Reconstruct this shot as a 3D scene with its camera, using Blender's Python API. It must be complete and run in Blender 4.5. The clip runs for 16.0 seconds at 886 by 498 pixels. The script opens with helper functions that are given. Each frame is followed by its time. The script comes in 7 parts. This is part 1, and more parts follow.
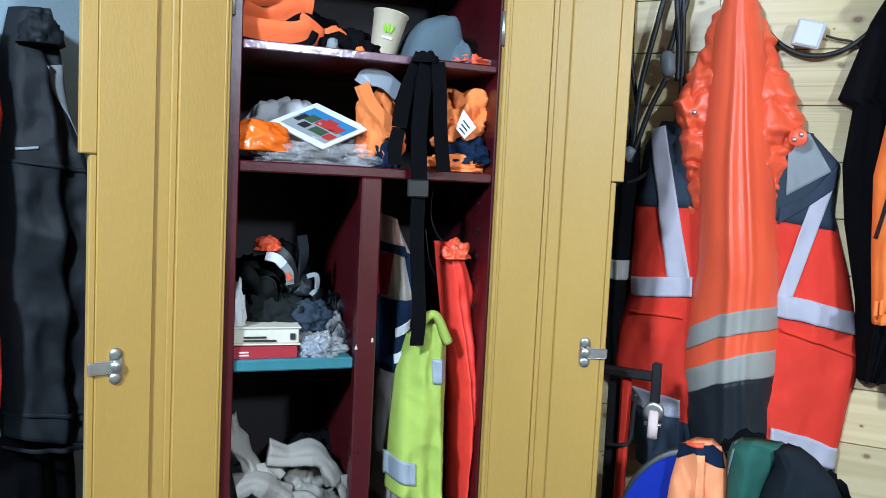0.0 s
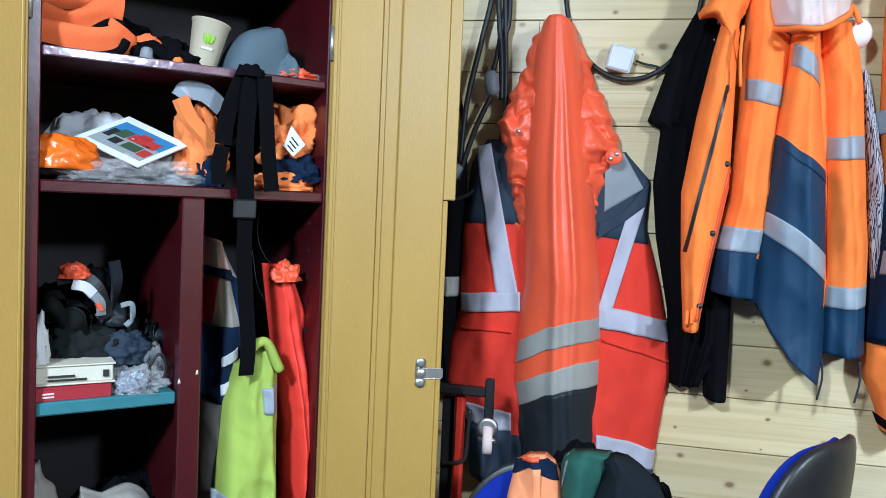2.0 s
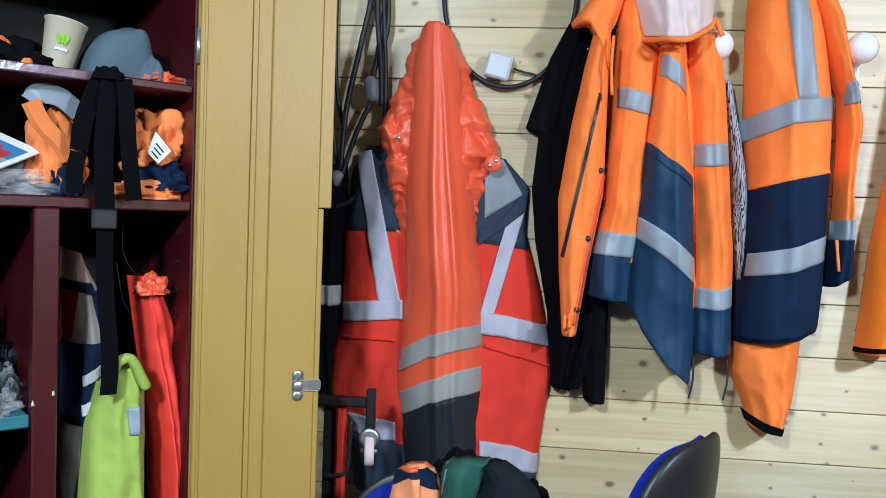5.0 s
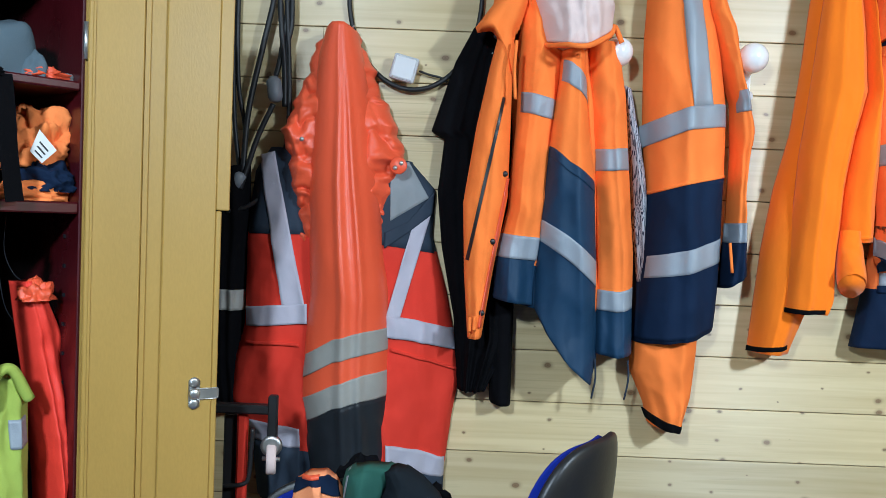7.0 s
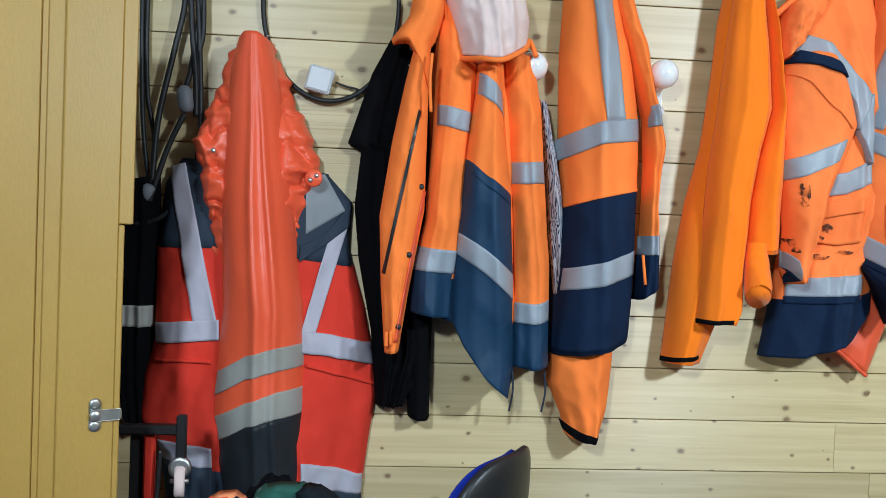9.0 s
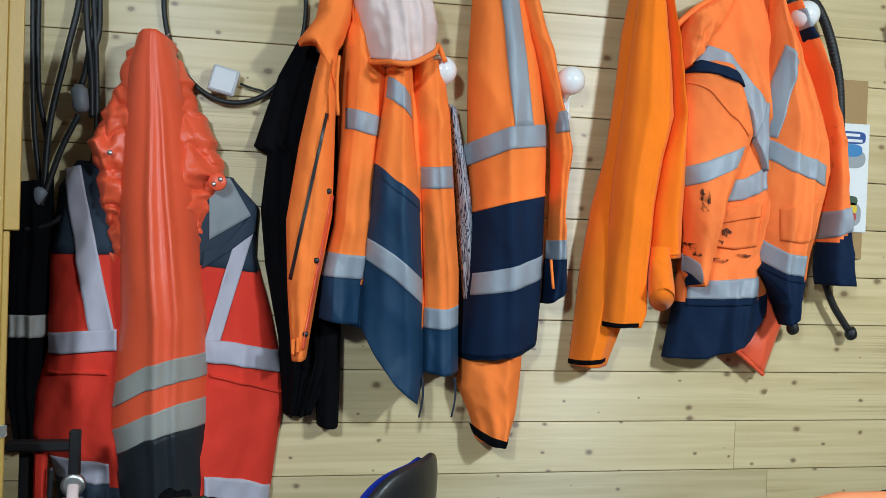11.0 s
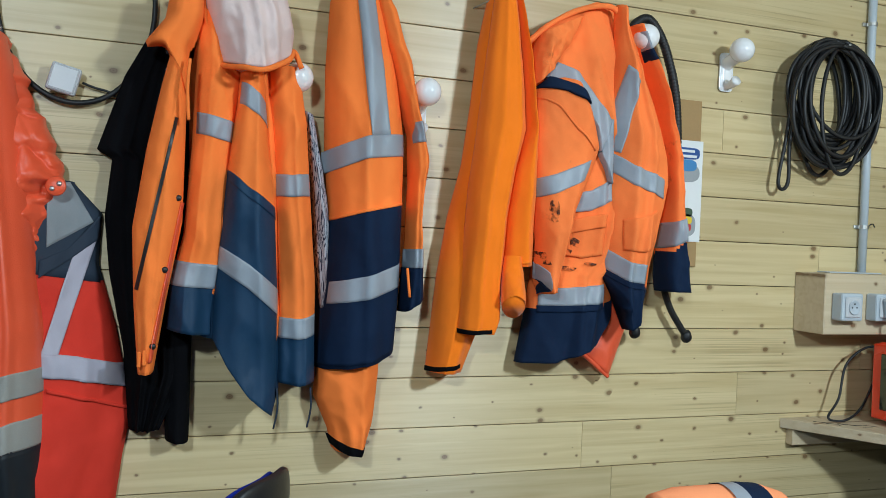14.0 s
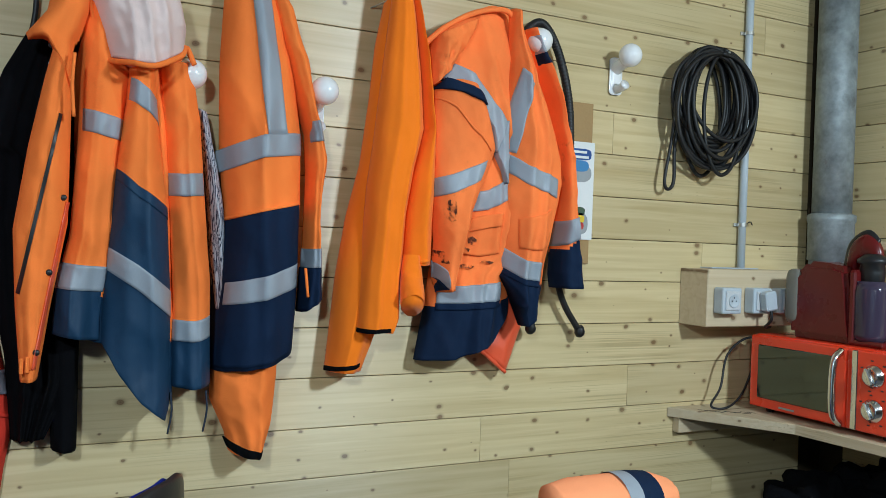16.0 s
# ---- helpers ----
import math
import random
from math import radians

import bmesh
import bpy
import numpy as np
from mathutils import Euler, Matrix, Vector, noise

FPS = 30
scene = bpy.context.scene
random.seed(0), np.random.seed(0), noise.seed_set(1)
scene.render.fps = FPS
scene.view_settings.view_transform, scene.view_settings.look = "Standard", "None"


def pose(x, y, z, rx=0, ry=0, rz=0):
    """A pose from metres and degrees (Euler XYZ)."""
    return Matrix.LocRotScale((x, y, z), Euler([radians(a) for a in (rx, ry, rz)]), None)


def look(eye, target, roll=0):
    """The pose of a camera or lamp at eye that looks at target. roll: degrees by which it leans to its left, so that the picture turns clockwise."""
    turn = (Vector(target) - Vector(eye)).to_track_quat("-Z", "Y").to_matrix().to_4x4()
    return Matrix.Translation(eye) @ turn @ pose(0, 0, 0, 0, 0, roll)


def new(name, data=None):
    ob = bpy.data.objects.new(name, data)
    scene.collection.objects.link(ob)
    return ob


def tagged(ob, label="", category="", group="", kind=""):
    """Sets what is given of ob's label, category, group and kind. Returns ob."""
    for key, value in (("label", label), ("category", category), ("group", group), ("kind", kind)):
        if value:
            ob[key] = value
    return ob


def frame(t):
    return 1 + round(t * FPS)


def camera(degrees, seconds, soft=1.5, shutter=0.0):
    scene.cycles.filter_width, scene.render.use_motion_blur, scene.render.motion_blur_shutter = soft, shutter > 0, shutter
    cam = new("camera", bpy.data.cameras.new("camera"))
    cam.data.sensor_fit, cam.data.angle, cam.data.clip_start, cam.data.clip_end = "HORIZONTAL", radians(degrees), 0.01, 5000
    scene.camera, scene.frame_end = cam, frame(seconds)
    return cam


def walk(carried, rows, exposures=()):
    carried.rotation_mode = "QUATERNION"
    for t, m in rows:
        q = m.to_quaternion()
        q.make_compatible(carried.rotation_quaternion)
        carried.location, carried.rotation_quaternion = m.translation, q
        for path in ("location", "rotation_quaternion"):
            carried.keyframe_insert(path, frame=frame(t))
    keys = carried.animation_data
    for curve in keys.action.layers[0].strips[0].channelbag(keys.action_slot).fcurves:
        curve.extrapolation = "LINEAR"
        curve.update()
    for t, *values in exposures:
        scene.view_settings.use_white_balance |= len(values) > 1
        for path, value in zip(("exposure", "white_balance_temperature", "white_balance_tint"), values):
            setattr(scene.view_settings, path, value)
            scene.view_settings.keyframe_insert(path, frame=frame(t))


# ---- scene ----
cam = camera(57.1, 16.0, soft=0.8)
PATH = [
    (0, (0.229, -0.225, 1.452), (-0.633, 1.572, 1.292), 2.8),
    (0.5, (0.197, -0.211, 1.459), (-0.548, 1.639, 1.303), 2.6),
    (1, (0.177, -0.197, 1.461), (-0.422, 1.706, 1.312), 2.5),
    (1.5, (0.169, -0.194, 1.463), (-0.338, 1.736, 1.332), 2.4),
    (2, (0.182, -0.192, 1.468), (-0.263, 1.755, 1.355), 2.5),
    (2.5, (0.196, -0.179, 1.469), (-0.202, 1.778, 1.368), 2.4),
    (3, (0.206, -0.17, 1.471), (-0.154, 1.795, 1.378), 2.4),
    (3.5, (0.215, -0.166, 1.471), (-0.105, 1.806, 1.378), 2.2),
    (4, (0.221, -0.165, 1.472), (-0.06, 1.813, 1.377), 2.1),
    (6.5, (0.248, -0.151, 1.477), (0.181, 1.846, 1.398), 2.2),
    (7, (0.262, -0.146, 1.476), (0.252, 1.853, 1.4), 2.2),
    (7.5, (0.274, -0.14, 1.476), (0.307, 1.858, 1.403), 2.0),
    (8, (0.288, -0.137, 1.479), (0.362, 1.86, 1.418), 1.9),
    (8.5, (0.296, -0.134, 1.482), (0.408, 1.862, 1.434), 2.0),
    (11, (0.331, -0.117, 1.49), (0.678, 1.853, 1.46), 2.0),
    (11.5, (0.342, -0.123, 1.496), (0.733, 1.839, 1.479), 1.9),
    (12, (0.343, -0.12, 1.499), (0.786, 1.83, 1.487), 2.2),
    (12.5, (0.346, -0.122, 1.505), (0.863, 1.81, 1.501), 2.4),
    (13, (0.344, -0.128, 1.508), (0.909, 1.79, 1.503), 2.6),
    (13.5, (0.345, -0.126, 1.509), (0.963, 1.776, 1.5), 2.5),
    (14, (0.348, -0.128, 1.509), (1.015, 1.758, 1.495), 2.3),
    (14.5, (0.349, -0.131, 1.512), (1.058, 1.739, 1.488), 2.2),
    (15, (0.35, -0.137, 1.514), (1.125, 1.707, 1.486), 2.2),
    (15.5, (0.351, -0.137, 1.515), (1.183, 1.681, 1.494), 2.2),
    (16, (0.352, -0.145, 1.516), (1.239, 1.648, 1.503), 2.0),
]
EXPOSURES = [(0, 0.25, 5550, 8), (1.5, 0.20, 5550, 8), (4, 0.02, 5600, 8), (8, -0.22, 5850, 7), (12.5, -0.50, 6050, 5), (16, -0.62, 5950, 4)]
walk(cam, [(t, look(eye, target, roll)) for t, eye, target, roll in PATH], EXPOSURES)

# ---- light ----
world = bpy.data.worlds.new("room_world")
world.use_nodes = True
world.node_tree.nodes["Background"].inputs[0].default_value = (0.9, 0.95, 1.0, 1)
world.node_tree.nodes["Background"].inputs[1].default_value = 0.05
scene.world = world
LAMP_WATTS, LAMP_COLOUR = (68.0, 86.0), (0.88, 1.0, 1.08)  # the two ceiling lights


# ---- materials ----
def mat(name, col, rough=0.7, metal=0.0, var=0.12, scale=6.0, fine=180.0, bump=0.15, spec=0.4, sheen=0.0, stretch=(1, 1, 1), coat=0.0, wrinkle=0.0, dirt=0.0):
    """A surface with broad stains, fine grain and bump."""
    m = bpy.data.materials.new(name)
    m.use_nodes = True
    n, l = m.node_tree.nodes, m.node_tree.links
    b = n["Principled BSDF"]
    tc = n.new("ShaderNodeTexCoord")
    mp = n.new("ShaderNodeMapping")
    mp.inputs["Scale"].default_value = stretch
    l.new(tc.outputs["Object"], mp.inputs["Vector"])
    broad, grain = n.new("ShaderNodeTexNoise"), n.new("ShaderNodeTexNoise")
    broad.inputs["Scale"].default_value, broad.inputs["Detail"].default_value = scale, 5
    grain.inputs["Scale"].default_value, grain.inputs["Detail"].default_value = fine, 3
    l.new(mp.outputs[0], broad.inputs["Vector"])
    l.new(mp.outputs[0], grain.inputs["Vector"])
    mixn = n.new("ShaderNodeMath")
    mixn.operation = "MULTIPLY_ADD"
    l.new(grain.outputs["Fac"], mixn.inputs[0])
    mixn.inputs[1].default_value = 0.35
    l.new(broad.outputs["Fac"], mixn.inputs[2])
    rng = n.new("ShaderNodeMapRange")
    rng.inputs[1].default_value, rng.inputs[2].default_value = 0.35, 1.0
    rng.inputs[3].default_value, rng.inputs[4].default_value = 1 - var, 1 + var
    l.new(mixn.outputs[0], rng.inputs[0])
    mul = n.new("ShaderNodeVectorMath")
    mul.operation = "SCALE"
    mul.inputs[0].default_value = col
    l.new(rng.outputs[0], mul.inputs["Scale"])
    last = mul.outputs[0]
    if dirt:
        # smudges with a shape of their own
        dn = n.new("ShaderNodeTexNoise")
        dn.inputs["Scale"].default_value, dn.inputs["Detail"].default_value, dn.inputs["Roughness"].default_value = 7.5, 8, 0.72
        l.new(tc.outputs["Object"], dn.inputs["Vector"])
        dr_ = n.new("ShaderNodeMapRange")
        dr_.inputs[1].default_value, dr_.inputs[2].default_value = 0.60, 0.74
        dr_.inputs[3].default_value, dr_.inputs[4].default_value = 0.0, dirt
        l.new(dn.outputs["Fac"], dr_.inputs[0])
        dm = n.new("ShaderNodeMix")
        dm.data_type = "RGBA"
        dm.inputs[7].default_value = (0.07, 0.03, 0.015, 1)
        l.new(dr_.outputs[0], dm.inputs[0])
        l.new(last, dm.inputs[6])
        last = dm.outputs[2]
    l.new(last, b.inputs["Base Color"])
    rr = n.new("ShaderNodeMapRange")
    rr.inputs[3].default_value, rr.inputs[4].default_value = max(0.02, rough - 0.08), min(1, rough + 0.08)
    l.new(broad.outputs["Fac"], rr.inputs[0])
    l.new(rr.outputs[0], b.inputs["Roughness"])
    b.inputs["Metallic"].default_value = metal
    b.inputs["Specular IOR Level"].default_value = spec
    b.inputs["Sheen Weight"].default_value = sheen
    b.inputs["Coat Weight"].default_value = coat
    bp = n.new("ShaderNodeBump")
    bp.inputs["Strength"].default_value, bp.inputs["Distance"].default_value = bump, 0.002
    l.new(grain.outputs["Fac"], bp.inputs["Height"])
    if wrinkle:
        # soft dents with a few sharper creases
        wr, cr = n.new("ShaderNodeTexNoise"), n.new("ShaderNodeTexNoise")
        wr.inputs["Scale"].default_value, wr.inputs["Detail"].default_value = 11, 2
        cr.noise_type = "RIDGED_MULTIFRACTAL"
        cr.inputs["Scale"].default_value, cr.inputs["Detail"].default_value, cr.inputs["Distortion"].default_value = 5.5, 1.5, 0.3
        l.new(mp.outputs[0], wr.inputs["Vector"])
        l.new(mp.outputs[0], cr.inputs["Vector"])
        wsum = n.new("ShaderNodeMath")
        wsum.operation = "MULTIPLY_ADD"
        wsum.inputs[1].default_value = 0.16
        l.new(cr.outputs["Fac"], wsum.inputs[0])
        l.new(wr.outputs["Fac"], wsum.inputs[2])
        b2 = n.new("ShaderNodeBump")
        b2.inputs["Strength"].default_value, b2.inputs["Distance"].default_value = wrinkle, 0.016
        l.new(wsum.outputs[0], b2.inputs["Height"])
        l.new(b2.outputs[0], bp.inputs["Normal"])
    l.new(bp.outputs[0], b.inputs["Normal"])
    return m


def cloth_mat(name, col, rough=0.85, var=0.14, wrinkle=0.5, spec=0.2, sheen=0.0, bump=0.25, scale=5.0, dirt=0.0):
    return mat(name, col, rough, 0, var, scale, 420, bump, spec, sheen, wrinkle=wrinkle, dirt=dirt)


def wood_mat(name, light, dark, axis=0, knots=True, rough=0.46):
    """Varnished softwood board: long grain along one axis, knots, tone changing from board to board."""
    m = bpy.data.materials.new(name)
    m.use_nodes = True
    n, l = m.node_tree.nodes, m.node_tree.links
    b = n["Principled BSDF"]
    tc, oi = n.new("ShaderNodeTexCoord"), n.new("ShaderNodeObjectInfo")
    off = n.new("ShaderNodeVectorMath")
    off.operation = "MULTIPLY_ADD"
    l.new(oi.outputs["Random"], off.inputs[0])
    off.inputs[1].default_value = (37.0, 23.0, 11.0)
    l.new(tc.outputs["Object"], off.inputs[2])
    st = n.new("ShaderNodeMapping")
    sc = [46.0, 46.0, 46.0]
    sc[axis] = 1.6
    st.inputs["Scale"].default_value = sc
    l.new(off.outputs[0], st.inputs["Vector"])
    # knots bend the grain round them
    kv = n.new("ShaderNodeMapping")
    ks = [0.0, 0.0, 12.5]  # the boards are thin: knots run right through
    ks[axis] = 9.0
    kv.inputs["Scale"].default_value = ks
    l.new(off.outputs[0], kv.inputs["Vector"])
    vo = n.new("ShaderNodeTexVoronoi")
    vo.voronoi_dimensions = "2D"
    vo.inputs["Scale"].default_value = 1.0
    sx, cx_ = n.new("ShaderNodeSeparateXYZ"), n.new("ShaderNodeCombineXYZ")
    l.new(kv.outputs[0], sx.inputs[0])
    l.new(sx.outputs[axis], cx_.inputs[0])
    l.new(sx.outputs[2], cx_.inputs[1])
    warp = n.new("ShaderNodeTexNoise")  # no knot is a clean circle
    warp.inputs["Scale"].default_value = 24.0
    l.new(off.outputs[0], warp.inputs["Vector"])
    bent = n.new("ShaderNodeVectorMath")
    bent.operation = "MULTIPLY_ADD"
    bent.inputs[1].default_value = (0.10, 0.10, 0.0)
    l.new(warp.outputs["Color"], bent.inputs[0])
    l.new(cx_.outputs[0], bent.inputs[2])
    l.new(bent.outputs[0], vo.inputs["Vector"])
    g1 = n.new("ShaderNodeTexNoise")
    g1.inputs["Scale"].default_value, g1.inputs["Detail"].default_value, g1.inputs["Distortion"].default_value = 1.0, 6, 0.6
    l.new(st.outputs[0], g1.inputs["Vector"])
    big = n.new("ShaderNodeTexNoise")
    big.inputs["Scale"].default_value = 2.2
    l.new(off.outputs[0], big.inputs["Vector"])
    ramp = n.new("ShaderNodeMix")
    ramp.data_type = "RGBA"
    ramp.inputs[6].default_value, ramp.inputs[7].default_value = (*light, 1), (*dark, 1)
    fr = n.new("ShaderNodeMapRange")
    fr.inputs[1].default_value, fr.inputs[2].default_value = 0.38, 0.80
    l.new(g1.outputs["Fac"], fr.inputs[0])
    l.new(fr.outputs[0], ramp.inputs[0])
    # bunches of fine growth lines, only in places
    lv = n.new("ShaderNodeMapping")
    ls = [150.0, 150.0, 150.0]
    ls[axis] = 1.1
    lv.inputs["Scale"].default_value = ls
    l.new(off.outputs[0], lv.inputs["Vector"])
    lines = n.new("ShaderNodeTexNoise")
    lines.inputs["Scale"].default_value, lines.inputs["Detail"].default_value, lines.inputs["Distortion"].default_value = 1.0, 2, 0.8
    l.new(lv.outputs[0], lines.inputs["Vector"])
    place = n.new("ShaderNodeMapRange")
    place.inputs[1].default_value, place.inputs[2].default_value, place.inputs[4].default_value = 0.50, 0.66, 0.6
    l.new(big.outputs["Fac"], place.inputs[0])
    thin = n.new("ShaderNodeMapRange")
    thin.inputs[1].default_value, thin.inputs[2].default_value = 0.52, 0.64
    l.new(lines.outputs["Fac"], thin.inputs[0])
    where = n.new("ShaderNodeMath")
    where.operation = "MULTIPLY"
    l.new(place.outputs[0], where.inputs[0])
    l.new(thin.outputs[0], where.inputs[1])
    veined = n.new("ShaderNodeMix")
    veined.data_type = "RGBA"
    veined.inputs[7].default_value = (*[c * 0.72 for c in dark], 1)
    l.new(where.outputs[0], veined.inputs[0])
    l.new(ramp.outputs[2], veined.inputs[6])
    tone = n.new("ShaderNodeMapRange")
    tone.inputs[3].default_value, tone.inputs[4].default_value = 0.86, 1.1
    l.new(oi.outputs["Random"], tone.inputs[0])
    tm = n.new("ShaderNodeVectorMath")
    tm.operation = "SCALE"
    l.new(veined.outputs[2], tm.inputs[0])
    l.new(tone.outputs[0], tm.inputs["Scale"])
    last = tm.outputs[0]
    if knots:
        # only some cells hold a knot; its size differs
        sep = n.new("ShaderNodeSeparateColor")
        l.new(vo.outputs["Color"], sep.inputs[0])
        size = n.new("ShaderNodeMapRange")
        size.inputs[1].default_value, size.inputs[2].default_value = 0.36, 1.0
        size.inputs[3].default_value, size.inputs[4].default_value = 0.002, 0.10
        l.new(sep.outputs[0], size.inputs[0])
        rel = n.new("ShaderNodeMath")
        rel.operation = "DIVIDE"
        l.new(vo.outputs["Distance"], rel.inputs[0])
        l.new(size.outputs[0], rel.inputs[1])
        kr = n.new("ShaderNodeValToRGB")
        e = kr.color_ramp.elements
        e[0].position, e[0].color = 0.0, (0.95, 0.95, 0.95, 1)
        e[1].position, e[1].color = 1.0, (0, 0, 0, 1)
        for place, value in ((0.22, 0.78), (0.36, 0.88), (0.50, 0.42), (0.72, 0.16)):
            x = e.new(place)
            x.color = (value, value, value, 1)
        rs = n.new("ShaderNodeMath")
        rs.operation = "MULTIPLY"
        rs.inputs[1].default_value = 0.5
        l.new(rel.outputs[0], rs.inputs[0])
        l.new(rs.outputs[0], kr.inputs[0])
        km = n.new("ShaderNodeMix")
        km.data_type = "RGBA"
        km.inputs[7].default_value = (0.15, 0.07, 0.024, 1)
        l.new(kr.outputs[0], km.inputs[0])
        l.new(last, km.inputs[6])
        last = km.outputs[2]
    l.new(last, b.inputs["Base Color"])
    ro = n.new("ShaderNodeMapRange")
    ro.inputs[3].default_value, ro.inputs[4].default_value = rough - 0.07, rough + 0.12
    l.new(big.outputs["Fac"], ro.inputs[0])
    l.new(ro.outputs[0], b.inputs["Roughness"])
    # planed and varnished along the grain: the sheen spreads across it
    up = n.new("ShaderNodeCombineXYZ")
    up.inputs[2].default_value = 1.0
    l.new(up.outputs[0], b.inputs["Tangent"])
    b.inputs["Anisotropic"].default_value = 0.9
    b.inputs["Specular IOR Level"].default_value = 1.0
    bp = n.new("ShaderNodeBump")
    bp.inputs["Strength"].default_value, bp.inputs["Distance"].default_value = 0.16, 0.002
    l.new(g1.outputs["Fac"], bp.inputs["Height"])
    l.new(bp.outputs[0], b.inputs["Normal"])
    return m


def lamp_mat(name, col, strength):
    m = bpy.data.materials.new(name)
    m.use_nodes = True
    b = m.node_tree.nodes["Principled BSDF"]
    b.inputs["Emission Color"].default_value, b.inputs["Emission Strength"].default_value = (*col, 1), strength
    return m


def clear_mat(name, col=(1, 1, 1), rough=0.08, alpha=0.25):
    """Thin clear plastic film."""
    m = mat(name, col, rough, 0, 0.03, 8, 60, 0.3, 0.7, wrinkle=0.9)
    m.node_tree.nodes["Principled BSDF"].inputs["Alpha"].default_value = alpha
    return m


PINE = wood_mat("pine_board", (0.64, 0.515, 0.285), (0.49, 0.365, 0.17), 0)
PINE_Y = wood_mat("pine_board_across", (0.63, 0.505, 0.275), (0.53, 0.405, 0.195), 1)
PINE_RAW = wood_mat("bare_pine", (0.60, 0.49, 0.33), (0.50, 0.38, 0.23), 0, rough=0.65)
PINE_RAW_Y = wood_mat("bare_pine_across", (0.60, 0.49, 0.33), (0.50, 0.38, 0.23), 1, rough=0.65)
JOINT = mat("joint_dark", (0.06, 0.04, 0.02), 0.9)
OCHRE = mat("ochre_gloss_paint", (0.43, 0.262, 0.058), 0.46, 0, 0.14, 3.0, 240, 0.12, 0.5, stretch=(1, 1, 0.35))
MAROON = mat("maroon_gloss_paint", (0.062, 0.005, 0.008), 0.3, 0, 0.25, 7.0, 90, 0.15, 0.5)
# Near-black: the wardrobe's inner shade is put into this colour.
SHADED_INSIDE = mat("shaded_maroon_inside", (0.010, 0.006, 0.006), 0.7, 0, 0.2, 9, 120, 0.2)
TEAL = mat("teal_paint", (0.045, 0.18, 0.21), 0.45, 0, 0.18, 14, 120, 0.1)
BLUEWALL = mat("pale_blue_plaster", (0.42, 0.55, 0.64), 0.85, 0, 0.14, 4, 90, 0.4)
DRAB = mat("drab_wall_paint", (0.12, 0.11, 0.095), 0.85, 0, 0.08, 3, 80, 0.2)
CEIL = mat("white_ceiling_paint", (0.42, 0.41, 0.39), 0.9, 0, 0.04, 3, 80, 0.2)
FLOORM = mat("grey_floor_vinyl", (0.05, 0.047, 0.044), 0.55, 0, 0.2, 5, 120, 0.2)
STEEL = mat("zinc_steel", (0.55, 0.55, 0.53), 0.35, 0.9, 0.12, 30, 200, 0.1)
GALV = mat("galvanised_pipe_metal", (0.25, 0.28, 0.29), 0.55, 0.3, 0.5, 16, 70, 0.3, dirt=0.5)
WHITEP = mat("white_porcelain", (0.8, 0.8, 0.8), 0.18, 0, 0.02, 8, 100, 0.02, 0.5)
PVC = mat("pale_grey_plastic", (0.46, 0.51, 0.55), 0.4, 0, 0.05, 12, 150, 0.05)
PLUGM = mat("grey_rubber", (0.17, 0.19, 0.21), 0.5, 0, 0.1, 20, 150, 0.1)
GLOVEM = cloth_mat("grubby_knit", (0.27, 0.25, 0.22), 0.95, 0.3, 0.4)
PVC_W = mat("white_plastic", (0.54, 0.55, 0.56), 0.4, 0, 0.05, 12, 150, 0.05)
RUBBER = mat("black_rubber", (0.012, 0.012, 0.013), 0.5, 0, 0.3, 20, 200, 0.1)
BLACKP = mat("black_plastic", (0.015, 0.015, 0.016), 0.4, 0, 0.2, 20, 150, 0.1)
ORANGE = cloth_mat("hi_vis_orange_cloth", (0.98, 0.222, 0.040), dirt=0.16)
ORANGE_D = cloth_mat("soiled_orange_cloth", (0.96, 0.215, 0.050), var=0.2, dirt=0.75)
FLEECE = cloth_mat("orange_softshell", (0.95, 0.205, 0.010), 0.92, 0.08, 0.2, 0.1, 0.15)
COATRED = cloth_mat("coral_waterproof_cloth", (0.80, 0.104, 0.040), 0.36, 0.06, 0.12, 0.45)
RED = cloth_mat("red_work_cloth", (0.66, 0.040, 0.022), 0.8, 0.14)
NAVY = cloth_mat("navy_cloth", (0.007, 0.017, 0.044), 0.8, 0.14, 0.5, 0.12)
PETROL = cloth_mat("petrol_blue_cloth", (0.012, 0.04, 0.085), 0.55, 0.2)
SLATE = cloth_mat("slate_cloth", (0.028, 0.04, 0.06), 0.75)
CHAR = cloth_mat("charcoal_wet_cloth", (0.016, 0.019, 0.023), 0.4, 0.25)
BLACKC = cloth_mat("black_cloth", (0.004, 0.004, 0.005), 0.95, 0.3, 0.5, 0.06)
COATBLK = cloth_mat("black_quilted_cloth", (0.010, 0.0125, 0.016), 0.6, 0.3, 0.5, 0.25)
TAPE = cloth_mat("silver_reflective_tape", (0.29, 0.32, 0.36), 0.45, 0.1, 0.25, 0.5)
TAPE_G = cloth_mat("grimy_reflective_tape", (0.30, 0.29, 0.26), 0.5, 0.25, 0.25, 0.5)
TAPE_L = cloth_mat("lilac_grey_tape", (0.42, 0.40, 0.46), 0.6, 0.12, 0.25, 0.4)
GREYC = cloth_mat("grey_cloth", (0.24, 0.26, 0.27), 0.85)
# Orange cloth in a lighter, pinker tone than the other hi-vis orange.
SALMON = cloth_mat("pale_orange_cloth", (0.95, 0.34, 0.15), 0.9, 0.08, 0.2)
LINING = cloth_mat("pinkish_white_lining", (0.72, 0.56, 0.52), 0.9, 0.12, 0.6)
LIME = cloth_mat("lime_hi_vis_cloth", (0.36, 0.46, 0.085), 0.85, 0.1, 0.4)
BEIGE = cloth_mat("stone_beige_cloth", (0.30, 0.275, 0.24), 0.9, 0.15)
